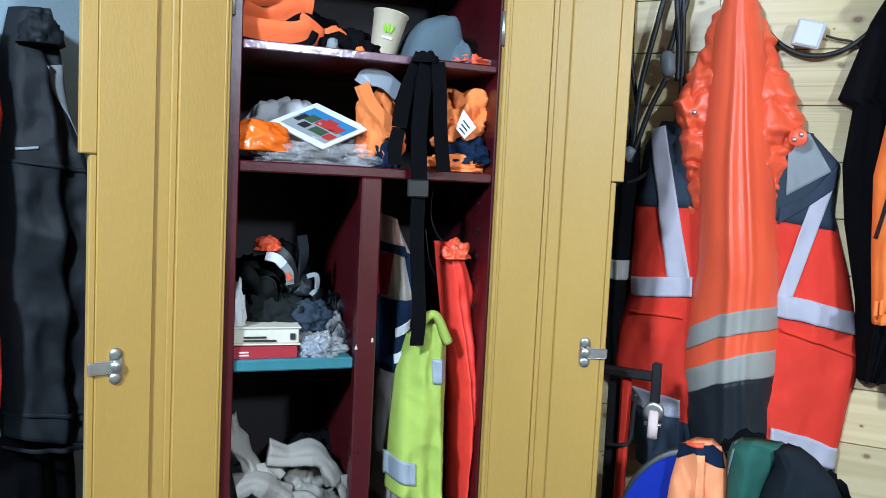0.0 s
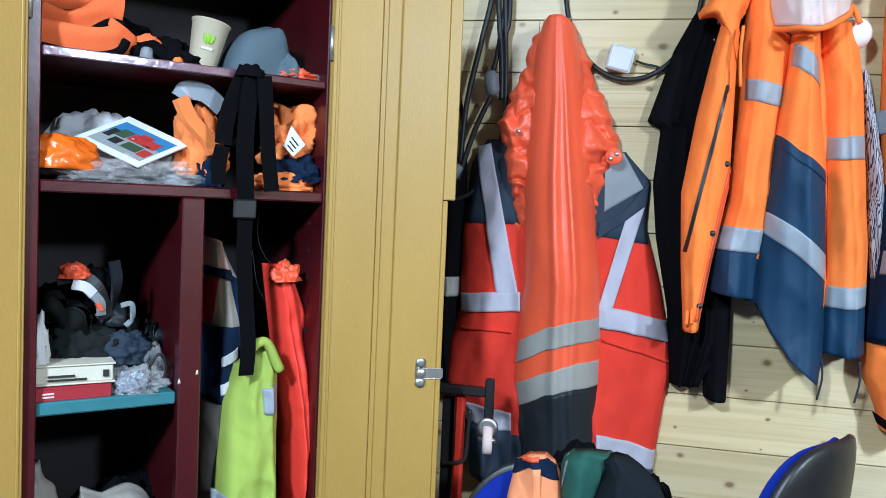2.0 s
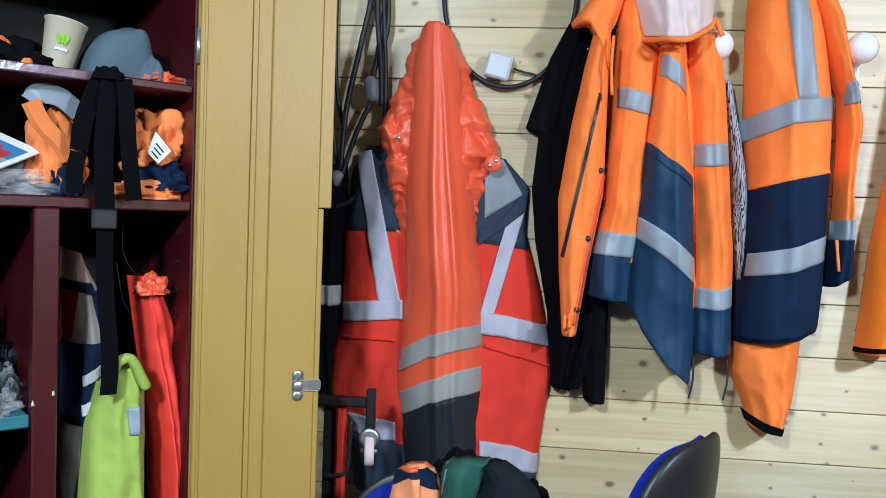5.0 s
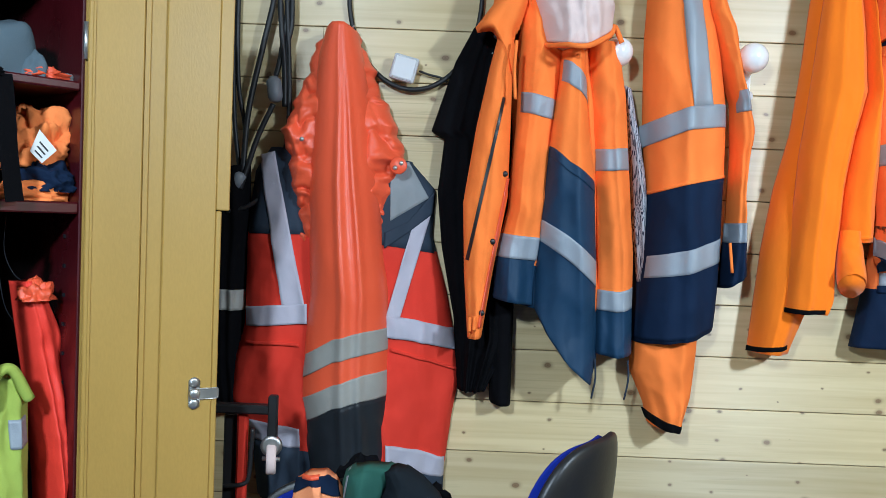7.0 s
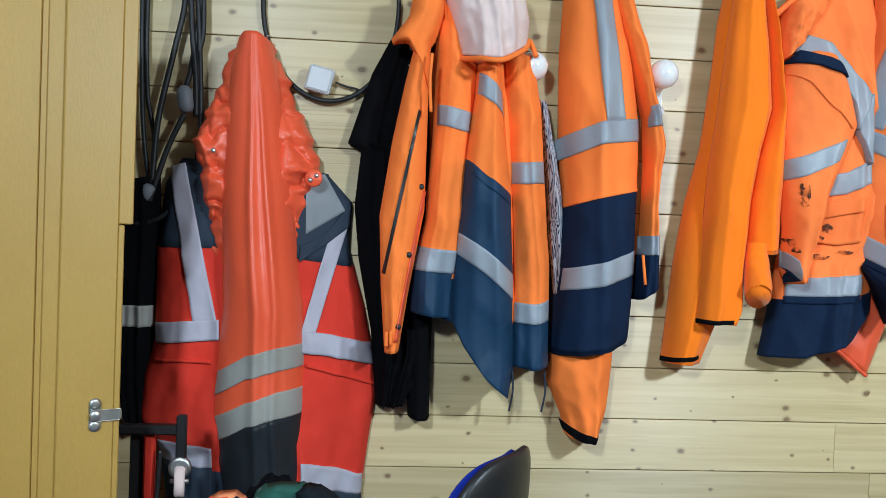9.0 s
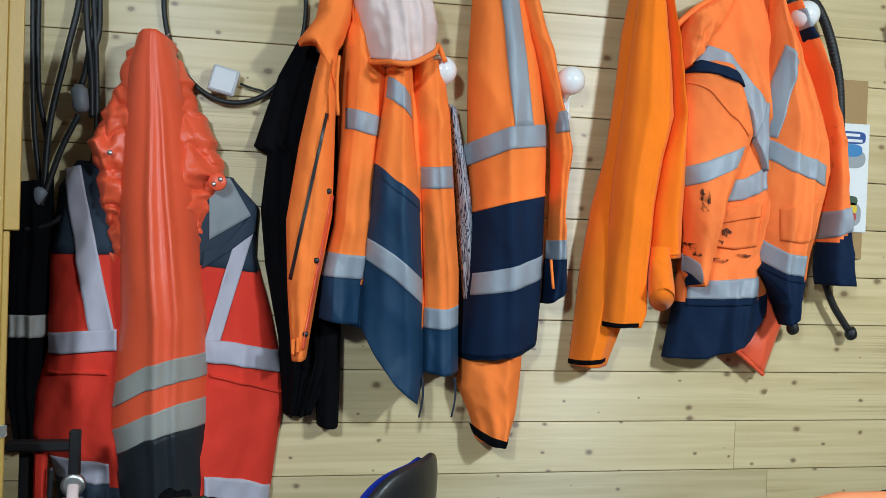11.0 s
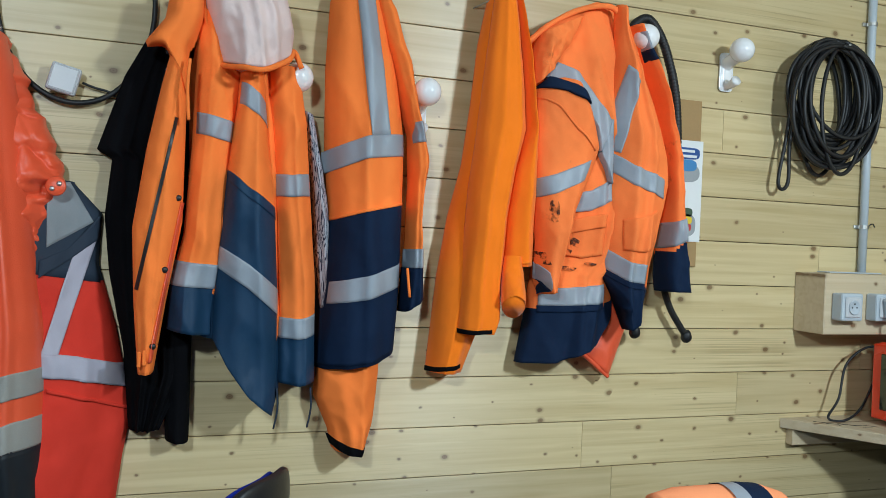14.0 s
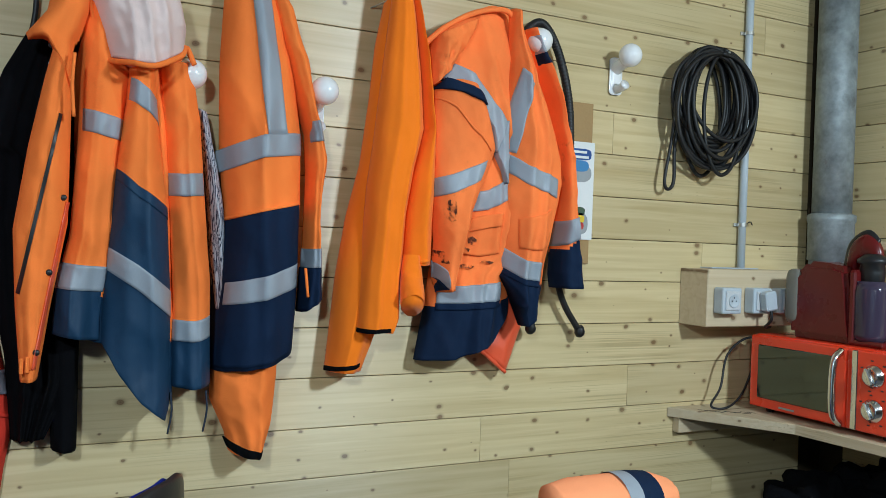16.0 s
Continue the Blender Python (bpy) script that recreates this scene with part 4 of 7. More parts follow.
band(dp, ORANGE, parka2, [(0.75, 1.559), (0.838, 1.586), (0.952, 1.611)], [(0.751, 1.552), (0.839, 1.579), (0.952, 1.604)], 0.006, "seam", nv=2)
band(dsv, NAVY, slv, [(0.969, 1.441), (1.013, 1.445)], [(0.963, 1.324), (1.018, 1.366)], 0.004, "cuff_panel", "navy cuff")
band(dsv, TAPE, slv, [(0.972, 1.49), (1.011, 1.494)], [(0.971, 1.441), (1.013, 1.445)], 0.006)
band(dsv, TAPE, slv, [(0.969, 1.818), (0.996, 1.823)], [(0.974, 1.766), (1.007, 1.771)], 0.006)

# printed cotton top between the jackets
shirt = garment("printed_shirt", "grey cotton shirt with a dark line print, squeezed between jackets", "shirt", (0.72, 1.97, 1.6))
tL, tR = [(0.687, 1.834), (0.72, 1.663), (0.736, 1.491), (0.752, 1.331)], [(0.72, 1.822), (0.761, 1.622), (0.783, 1.449), (0.793, 1.34)]
dt_ = Drape(tL, tR, 1.98, 0.05, 1, 0.005, 3)
body("body", dt_, PRINT, shirt, tL, tR, nu=14, nv=50)

# orange softshell
fleece = garment("softshell_jacket", "plain orange softshell jacket with black cuff piping", "jacket", (1.2, 1.95, 2.0))
eL, eR = [(1.199, 2.250), (1.162, 2.054), (1.149, 1.900), (1.128, 1.723), (1.094, 1.583), (1.069, 1.420), (1.047, 1.166)], [(1.248, 2.256), (1.280, 2.142), (1.306, 2.014), (1.327, 1.836), (1.311, 1.605), (1.227, 1.393), (1.143, 1.166)]
de = Drape(eL, eR, 1.955, 0.085, 1.2, 0.006, 2, 0.003, 0.6)
body("body", de, FLEECE, fleece, eL, eR, nu=44, nv=100)
band(de, BLACKC, fleece, [(1.046, 1.178), (1.075, 1.185), (1.122, 1.191)], [(1.045, 1.165), (1.074, 1.174), (1.124, 1.180)], 0.003, "piping", "black piping", nv=3)
gL, gR = [(1.185, 2.230), (1.159, 1.981), (1.139, 1.776), (1.125, 1.662), (1.117, 1.515), (1.103, 1.280)], [(1.229, 2.230), (1.270, 1.938), (1.281, 1.823), (1.253, 1.716), (1.232, 1.588), (1.224, 1.426), (1.224, 1.310), (1.208, 1.275)]
dg = Drape(gL, gR, 1.885, 0.07, 0.8, 0.004, 6, 0.003, 0.45, pleats=((0.30, 0.08, 0.008), (0.78, 0.06, 0.009)))
sl = body("sleeve", dg, FLEECE, fleece, gL, gR, nu=30, nv=90)
band(dg, BLACKC, sl, [(1.101, 1.288), (1.128, 1.287), (1.179, 1.289)], [(1.100, 1.276), (1.128, 1.276), (1.179, 1.279)], 0.004, "piping", "black piping", nv=3)
hL, hR = [(1.227, 2.219), (1.263, 2.052), (1.282, 1.824), (1.252, 1.705), (1.234, 1.588), (1.229, 1.452)], [(1.239, 2.219), (1.272, 2.079), (1.294, 1.942), (1.311, 1.803), (1.315, 1.651), (1.315, 1.458)]
dh = Drape(hL, hR, 1.895, 0.065, 0.9, 0.005, 3, 0.004, 0.5)
far_arm = body("sleeve", dh, FLEECE, fleece, hL, hR, nu=26, nv=80)
band(dh, FLEECE, far_arm, [(1.229, 1.473), (1.252, 1.469), (1.295, 1.473)], [(1.229, 1.465), (1.252, 1.461), (1.295, 1.465)], 0.004, "seam", nv=2)
# turned-back end of the far sleeve: a slack hollow tube
bm = bmesh.new()
tube(bm, [(1.246, 1.855, 1.48), (1.244, 1.85, 1.44), (1.24, 1.835, 1.405), (1.232, 1.808, 1.372), (1.226, 1.79, 1.352)], 0.04, count=40, sides=36, radii=[0.036, 0.042, 0.044, 0.045, 0.043], squash=0.72, ripple=0.10, caps=False, seed=5)
tube(bm, [(1.226, 1.79, 1.352), (1.236, 1.82, 1.382), (1.243, 1.845, 1.42)], 0.036, count=20, sides=36, radii=[0.041, 0.036, 0.012], squash=0.72, ripple=0.10, caps=True, seed=5)
part("cuff", bm, FLEECE, fleece, "turned-back hollow sleeve end", True)

# soiled orange parka
parka = garment("soiled_parka", "soiled orange and navy hi-vis parka with crossing silver tape", "jacket", (1.5, 1.95, 2.0), "hi-vis jackets")
qL, qR = [(1.306, 2.078), (1.321, 1.967), (1.334, 1.836), (1.345, 1.655), (1.355, 1.474), (1.331, 1.303), (1.310, 1.185)], [(1.592, 2.191), (1.646, 2.099), (1.709, 1.952), (1.757, 1.815), (1.751, 1.657), (1.709, 1.499), (1.604, 1.430)]
QTOP = [(1.306, 2.078), (1.348, 2.125), (1.418, 2.167), (1.485, 2.192), (1.548, 2.201), (1.594, 2.181)]
dq = Drape(qL, qR, 1.955, 0.085, 1.6, 0.008, 3, 0.005, 0.6, facet=0.005, grain=10.0, pleats=((0.52, 0.03, 0.014), (0.44, 0.03, 0.010)))
qb = body("body", dq, ORANGE_D, parka, qL, qR, QTOP, [(1.301, 1.189), (1.398, 1.194), (1.521, 1.243), (1.583, 1.311), (1.586, 1.395), (1.612, 1.431)], nu=64, nv=110)
dye(qb, NAVY, [(1.245, 1.341), (1.363, 1.348), (1.439, 1.350), (1.546, 1.360), (1.666, 1.436)])
band(dq, TAPE, parka, [(1.355, 1.397), (1.435, 1.401), (1.538, 1.412)], [(1.352, 1.348), (1.436, 1.351), (1.542, 1.360)], 0.006)
band(dq, NAVY, parka, [(1.350, 1.348), (1.437, 1.351), (1.543, 1.360)], [(1.350, 1.329), (1.437, 1.332), (1.543, 1.342)], 0.004, "hem_panel", "navy hem panel", nv=4)
band(dq, TAPE, parka, [(1.418, 1.659), (1.484, 1.672), (1.542, 1.706)], [(1.418, 1.606), (1.486, 1.616), (1.545, 1.646)], 0.006)
band(dq, ORANGE_D, parka, [(1.418, 1.573), (1.469, 1.591), (1.530, 1.601)], [(1.415, 1.490), (1.468, 1.484), (1.526, 1.494)], 0.009, "pocket", nv=14)
band(dq, ORANGE_D, parka, [(1.413, 1.581), (1.466, 1.598), (1.526, 1.609)], [(1.415, 1.548), (1.465, 1.560), (1.526, 1.572)], 0.016, "pocket_flap", nv=8)
# yoke of the near shoulder: tape with navy below it
band(dq, TAPE, parka, [(1.367, 2.016), (1.426, 1.994), (1.472, 1.938), (1.529, 1.867)], [(1.341, 1.974), (1.408, 1.947), (1.448, 1.906), (1.489, 1.845), (1.499, 1.779)], 0.030, nu=40, nv=12)
band(dq, TAPE, parka, [(1.497, 1.876), (1.533, 1.870)], [(1.502, 1.774), (1.534, 1.692)], 0.028, nu=8, nv=20)
# near sleeve, hanging in front of the body
zL, zR = [(1.307, 1.956), (1.299, 1.825), (1.309, 1.673), (1.326, 1.522), (1.324, 1.416), (1.343, 1.382)], [(1.446, 1.950), (1.478, 1.888), (1.507, 1.790), (1.486, 1.733), (1.431, 1.609), (1.394, 1.489), (1.366, 1.394)]
dz = Drape(zL, zR, 1.885, 0.075, 1.0, 0.006, 4, 0.005, 0.7, facet=0.006, grain=10.0)
near = body("sleeve", dz, ORANGE_D, parka, zL, zR, [(1.297, 1.951), (1.358, 1.962), (1.436, 1.946)], nu=40, nv=80, label="soiled orange sleeve")
band(dz, TAPE, near, [(1.301, 1.691), (1.353, 1.707), (1.455, 1.751)], [(1.303, 1.639), (1.354, 1.656), (1.431, 1.694)], 0.004)
band(dz, TAPE, near, [(1.322, 1.469), (1.339, 1.443)], [(1.324, 1.423), (1.345, 1.393)], 0.004)
band(dz, NAVY, near, [(1.324, 1.423), (1.345, 1.393)], [(1.337, 1.387), (1.337, 1.381)], 0.004, "cuff_panel", "navy cuff", nv=4)
band(dz, NAVY, near, [(1.325, 1.966), (1.393, 1.948), (1.473, 1.919)], [(1.301, 1.938), (1.372, 1.930), (1.447, 1.903)], 0.012, "shoulder_piping", "navy shoulder piping")
band(dz, ORANGE_D, near, [(1.307, 1.915), (1.357, 1.891), (1.413, 1.834), (1.468, 1.780)], [(1.306, 1.911), (1.355, 1.887), (1.410, 1.830), (1.464, 1.776)], 0.005, "seam", nv=2)
for k, (sx_, sz_, rw, rh) in enumerate(((1.346, 1.601, 0.010, 0.026), (1.340, 1.621, 0.004, 0.018), (1.355, 1.612, 0.003, 0.020), (1.330, 1.488, 0.009, 0.010), (1.337, 1.469, 0.006, 0.007))):
    band(dz, STAIN, near, [(sx_ - rw * 0.6, sz_ + rh), (sx_ + rw * 0.5, sz_ + rh * 0.7)], [(sx_ - rw, sz_ - rh * 0.6), (sx_, sz_ - rh), (sx_ + rw, sz_ - rh * 0.8)], 0.0018, "stain", "dark oily stain", nu=5, nv=5)
for k, (sx_, sz_, rw, rh) in enumerate(((1.418, 1.501, 0.020, 0.009), (1.443, 1.526, 0.012, 0.014), (1.423, 1.454, 0.026, 0.006), (1.490, 1.468, 0.018, 0.004))):
    band(dq, STAIN, parka, [(sx_ - rw, sz_ + rh * 0.6), (sx_, sz_ + rh), (sx_ + rw, sz_ + rh * 0.3)], [(sx_ - rw * 0.8, sz_ - rh * 0.5), (sx_ + rw * 0.7, sz_ - rh)], 0.011, "stain", "dark oily stain", nu=6, nv=5)
# far front, over the body
vL, vR = [(1.544, 2.196), (1.548, 2.073), (1.544, 1.857), (1.540, 1.713), (1.538, 1.545), (1.532, 1.438)], [(1.571, 2.147), (1.619, 2.034), (1.675, 1.919), (1.726, 1.776), (1.734, 1.702), (1.714, 1.602), (1.686, 1.478), (1.678, 1.423)]
dv = Drape(vL, vR, 1.885, 0.065, 1.2, 0.007, 8, 0.005, 0.6, facet=0.005, pleats=((0.3, 0.06, 0.012), (0.62, 0.05, 0.010)))
far = body("front_panel", dv, ORANGE_D, parka, vL, vR, [(1.532, 2.190), (1.552, 2.178), (1.571, 2.141)], [(1.521, 1.439), (1.553, 1.392), (1.603, 1.286), (1.641, 1.326), (1.677, 1.423)], nu=40, nv=90, label="soiled orange front panel")
dye(far, NAVY, [(1.476, 1.499), (1.533, 1.459), (1.575, 1.424), (1.736, 1.413)])
band(dv, NAVY, far, [(1.533, 1.459), (1.574, 1.424), (1.640, 1.417)], [(1.531, 1.442), (1.574, 1.407), (1.640, 1.399)], 0.003, "hem_panel", "navy hem corner", nv=4)
band(dv, TAPE, far, [(1.563, 2.022), (1.596, 1.978)], [(1.528, 1.796), (1.558, 1.780)], 0.005, nu=10, nv=30)
band(dv, TAPE, far, [(1.531, 1.792), (1.588, 1.743), (1.697, 1.714)], [(1.533, 1.737), (1.589, 1.689), (1.700, 1.660)], 0.004)
band(dv, TAPE, far, [(1.535, 1.516), (1.578, 1.477), (1.648, 1.470)], [(1.533, 1.459), (1.574, 1.424), (1.642, 1.417)], 0.004)
band(dv, ORANGE_D, far, [(1.568, 1.595), (1.615, 1.604), (1.678, 1.624)], [(1.567, 1.510), (1.615, 1.506), (1.668, 1.515)], 0.006, "pocket", nv=12)
# rolled collar and hood rim
tubed("hood_rim", ORANGE_D, parka, [(x, 1.885 - 0.012 * i * (5 - i) / 5, z) for i, (x, z) in enumerate([(1.276, 2.058), (1.333, 2.111), (1.408, 2.157), (1.475, 2.182), (1.531, 2.187), (1.567, 2.162)])], 0.008, count=60, sides=12, ripple=0.25, seed=4)
nL, nR = [(1.314, 2.089), (1.298, 2.022), (1.291, 1.940)], [(1.447, 2.156), (1.411, 2.074), (1.360, 2.007)]
body("collar", Drape(nL, nR, 1.90, 0.05, 1.4, 0.006, 5, 0.006, 0.9, facet=0.014, grain=16.0), ORANGE_D, parka, nL, nR, nu=36, nv=40, label="crumpled orange collar")
# far sleeve
wL, wR = [(1.611, 2.153), (1.668, 2.053), (1.722, 1.934), (1.750, 1.785), (1.755, 1.670), (1.750, 1.516), (1.748, 1.438), (1.755, 1.394)], [(1.640, 2.153), (1.698, 2.054), (1.752, 1.910), (1.788, 1.773), (1.806, 1.634), (1.820, 1.544), (1.856, 1.394)]
dw = Drape(wL, wR, 1.945, 0.085, 1.1, 0.006, 9, 0.005, 0.85, facet=0.006, grain=13.0)
ws = body("sleeve", dw, ORANGE_D, parka, wL, wR, nu=22, nv=80)
dye(ws, NAVY, [(1.734, 1.515), (1.760, 1.518), (1.785, 1.545), (1.905, 1.557)])
band(dw, TAPE, ws, [(1.628, 2.132), (1.652, 2.131)], [(1.652, 2.084), (1.680, 2.092)], 0.005, nu=8)
band(dw, NAVY, ws, [(1.652, 2.084), (1.680, 2.092)], [(1.668, 2.055), (1.698, 2.063)], 0.005, "epaulette", "navy band", nu=8)
band(dw, TAPE, ws, [(1.752, 1.595), (1.811, 1.616)], [(1.750, 1.520), (1.819, 1.556)], 0.006)
iL, iR = [(1.611, 1.417), (1.554, 1.304), (1.503, 1.222)], [(1.699, 1.417), (1.683, 1.325), (1.616, 1.136)]
body("lining_flap", Drape(iL, iR, 1.96, 0.02, 1, 0.003, 1, 0.003, 1), COATRED, parka, iL, iR, [(1.599, 1.418), (1.686, 1.418)], [(1.492, 1.224), (1.604, 1.140)], nu=16, nv=24, label="bright orange lining")
tubed("flap_hem", COATRED, parka, [(x, 1.94, z) for x, z in [(1.494, 1.224), (1.549, 1.184), (1.604, 1.140)]], 0.006, count=20, sides=8)


def moved(ob, m):
    """Sets a part that was shaped in its own frame into the room."""
    ob.data.transform(m)
    return ob


# pale-lined hood, collar and cords of the first jacket
hood_l, hood_r = [(0.43, 2.087), (0.457, 1.984), (0.479, 1.913)], [(0.62, 2.104), (0.647, 1.999), (0.643, 1.945)]
dhood = Drape(hood_l, hood_r, 1.86, 0.09, 1.2, 0.006, 8, 0.006, 0.7, facet=0.016, grain=12.0, pleats=((0.3, 0.05, 0.012), (0.55, 0.05, 0.014), (0.75, 0.05, 0.010)))
hood = body("hood", dhood, LINING, jacket, hood_l, hood_r, None, [(0.479, 1.913), (0.526, 1.894), (0.573, 1.893), (0.643, 1.945)], nu=36, nv=40, label="hood with a pale pinkish lining")
tubed("hood_rim", ORANGE, hood, [Vector((x, dhood.front(x, z) - 0.004, z)) for x, z in [(0.426, 2.08), (0.447, 1.991), (0.471, 1.912), (0.524, 1.887), (0.571, 1.886), (0.63, 1.926), (0.648, 1.957), (0.668, 1.919)]], 0.0065, count=50, sides=10, ripple=0.3)
collar_l, collar_r = [(0.365, 2.081), (0.352, 2.001), (0.311, 1.944), (0.316, 1.931)], [(0.438, 2.087), (0.436, 2.008), (0.421, 1.955), (0.406, 1.93)]
dcol = Drape(collar_l, collar_r, 1.86, 0.07, 1.2, 0.006, 5, 0.004, 0.8)
body("collar", dcol, ORANGE, jacket, collar_l, collar_r, None, [(0.316, 1.934), (0.354, 1.942), (0.395, 1.887), (0.415, 1.836), (0.421, 1.955)], nu=26, nv=36)
tubed("cord", ORANGE, jacket, [(0.407, 1.785, 1.899), (0.404, 1.78, 1.834), (0.409, 1.785, 1.762)], 0.004, count=14, sides=8)
band(df, COATRED, front_edge, [(0.401, 1.579), (0.409, 1.579)], [(0.342, 1.215), (0.351, 1.215)], 0.005, "zip_teeth", "orange zip teeth", nu=3, nv=40)
for k in range(2):
    x, z = (0.323, 1.241), (0.334, 1.244)
    px, pz = (x, z)[k]
    boxed("zip_pull", ORANGE, front_edge, px - 0.004, px + 0.004, 1.795, 1.80, pz - 0.035, pz, 0.002)
for px in (0.64, 0.722):
    tubed("drawstring", SLATE, jacket, [(px, 1.87, 1.14), (px + 0.004, 1.875, 1.09), (px - 0.003, 1.88, 1.04)], 0.006, count=12, sides=8, squash=0.4)
tubed("zip_pull", ORANGE, parka2, [(0.957, 1.86, 1.442), (0.966, 1.86, 1.368)], 0.004, count=6, sides=6)
# raincoat press studs
for x, y, z in (0.124, 1.899, 1.597), (0.139, 1.900, 1.609), (-0.106, 1.868, 1.657):
    lathed("press_stud", STEEL, raincoat, [(0.006, 0), (0.006, 0.002), (0.004, 0.004), (0.0, 0.0045)], Matrix.Translation((x, y, z)) @ pose(0, 0, 0, 90), sides=14)


# ---- hooks ----
def hook(x, y, z):
    """A white coat peg: oval plate, arm with a ball, small lower knob."""
    peg = empty("coat_hook", (x, WALL_Y, z), "white porcelain ball coat hook screwed to the boards", "coat hook", "coat hooks")
    bm = bmesh.new()
    box(bm, x - 0.024, x + 0.024, WALL_Y - 0.016, WALL_Y, z - 0.115, z + 0.005, 0.012, seg=3)
    part("plate", bm, WHITEP, peg, smooth=True)
    tubed("arm", WHITEP, peg, [(x, WALL_Y - 0.008, z - 0.03), (x, WALL_Y - 0.035, z - 0.022), (x, y, z - 0.01)], 0.018, radii=[0.022, 0.019, 0.018], count=12, sides=16)
    bm = bmesh.new()
    bmesh.ops.create_uvsphere(bm, u_segments=28, v_segments=18, radius=0.037, matrix=Matrix.Translation((x, y, z)))
    part("ball", bm, WHITEP, peg, smooth=True)
    tubed("lower_knob", WHITEP, peg, [(x, WALL_Y - 0.008, z - 0.095), (x, WALL_Y - 0.035, z - 0.098), (x, WALL_Y - 0.06, z - 0.088)], 0.014, radii=[0.014, 0.012, 0.016], count=10, sides=12)
    return peg


for x, y, z in ((0.668, 1.90, 1.905), (1.008, 1.91, 1.905), (1.661, 1.90, 2.126), (2.013, 1.92, 2.134)):
    hook(x, y, z)
# nails that the other clothes hang from
for x, z in ((0.005, 1.955), (0.36, 1.90), (1.192, 2.18)):
    nail = empty("wall_nail", (x, WALL_Y, z), "bare steel nail driven into the boards", "nail", "wall nails")
    tubed("nail", STEEL, nail, [(x - 0.03, WALL_Y, z - 0.012), (x, WALL_Y - 0.06, z)], 0.0025, count=4, sides=8)

# ---- cables at the wardrobe ----
leads = empty("cable_bundle", (-0.186, 1.97, 2.0), "bundle of black cables with a grey plug, hung up", "cables")
for pts, r in (
    ([(-0.208, 2.107), (-0.206, 2.02), (-0.229, 1.904), (-0.263, 1.729), (-0.274, 1.553)], 0.0075),
    ([(-0.166, 2.105), (-0.167, 2.019), (-0.184, 1.875), (-0.195, 1.824)], 0.007),
    ([(-0.177, 2.102), (-0.165, 1.931), (-0.157, 1.73), (-0.169, 1.607), (-0.196, 1.541), (-0.253, 1.489), (-0.311, 1.472)], 0.0065),
    ([(-0.191, 2.106), (-0.185, 1.977), (-0.172, 1.847), (-0.168, 1.746)], 0.0075),
    ([(-0.161, 2.105), (-0.157, 1.962), (-0.168, 1.89), (-0.159, 1.775)], 0.0065),
    ([(-0.198, 1.752), (-0.234, 1.67), (-0.264, 1.575), (-0.277, 1.531)], 0.0075),
    ([(-0.3, 2.105), (-0.301, 1.96), (-0.295, 1.801), (-0.275, 1.685), (-0.276, 1.553)], 0.006),
    ([(-0.313, 2.106), (-0.311, 1.932), (-0.303, 1.728), (-0.287, 1.597), (-0.274, 1.539)], 0.006),
):
    y = 1.95 + 0.02 * (r == 0.006) + 0.012 * random.random()
    tubed("cable", RUBBER, leads, [(x, y, z) for x, z in pts], r, count=40, sides=8)
px, pz = -0.194, 1.789
lathed("plug", PLUGM, leads, [(0.008, -0.034), (0.015, -0.03), (0.019, -0.02), (0.019, 0.02), (0.014, 0.026), (0.009, 0.032)], Matrix.Translation((px, 1.945, pz)) @ pose(0, 0, 0, 4, -7, 0), "grey rubber plug")
px, pz = -0.281, 1.555
lathed("plug", PLUGM, leads, [(0.008, -0.022), (0.015, -0.02), (0.016, 0.014), (0.009, 0.02)], Matrix.Translation((px, 1.955, pz)) @ pose(0, 0, 0, 10, 20, 0), "grey rubber plug")

# black lead looped on the wall with a white junction box
loop = empty("looped_lead", (0.156, 1.99, 2.05), "black lead hung in a wide loop with a white box", "cable")
cx, cz = 0.156, 2.05
ring = [(cx + 0.172 * math.sin(a), 1.982 - 0.006 * math.cos(3 * a), cz - 0.245 * math.cos(a)) for a in np.linspace(-math.pi, math.pi, 25)]
tubed("lead", RUBBER, loop, ring, 0.0065, count=90, sides=8)
bx, bz = 0.134, 1.856
boxed("junction_box", PVC_W, loop, -0.033, 0.033, -0.022, 0.0, -0.033, 0.033, 0.006, Matrix.Translation((bx, 1.975, bz)) @ pose(0, 0, 0, 0, 14, 0), "white plastic junction box", seg=2)
boxed("lid", PVC_W, loop.children[-1], -0.029, 0.029, -0.025, -0.021, -0.029, 0.029, 0.003, Matrix.Translation((bx, 1.975, bz)) @ pose(0, 0, 0, 0, 14, 0))
tubed("bare_wire", RUBBER, loop, [(x, 1.985, z) for x, z in [(0.172, 1.855), (0.199, 1.846), (0.228, 1.84), (0.246, 1.829)]], 0.003, count=12, sides=6)

# ---- hose over the fourth hook ----
hose = empty("corrugated_hose", (1.73, 1.96, 2.158), "black corrugated hose draped over the coat hook", "hose")
hp = [(x, 1.955, z) for x, z in [(1.642, 2.133), (1.654, 2.174), (1.703, 2.195), (1.757, 2.129), (1.801, 2.002), (1.817, 1.87), (1.815, 1.721), (1.8, 1.571)]]
line = smooth_line(hp, 110)
tubed("hose", RUBBER, hose, line, 0.0125, count=360, sides=12, radii=[0.0125, 0.0142] * 90)
tubed("tail", RUBBER, hose, [(x, 1.955, z) for x, z in [(1.8, 1.571), (1.787, 1.439), (1.814, 1.348), (1.872, 1.264)]], 0.010, count=30, sides=10)
tubed("tail", RUBBER, hose, [(x, 1.94, z) for x, z in [(1.664, 1.468), (1.676, 1.371), (1.686, 1.28)]], 0.009, count=20, sides=10)
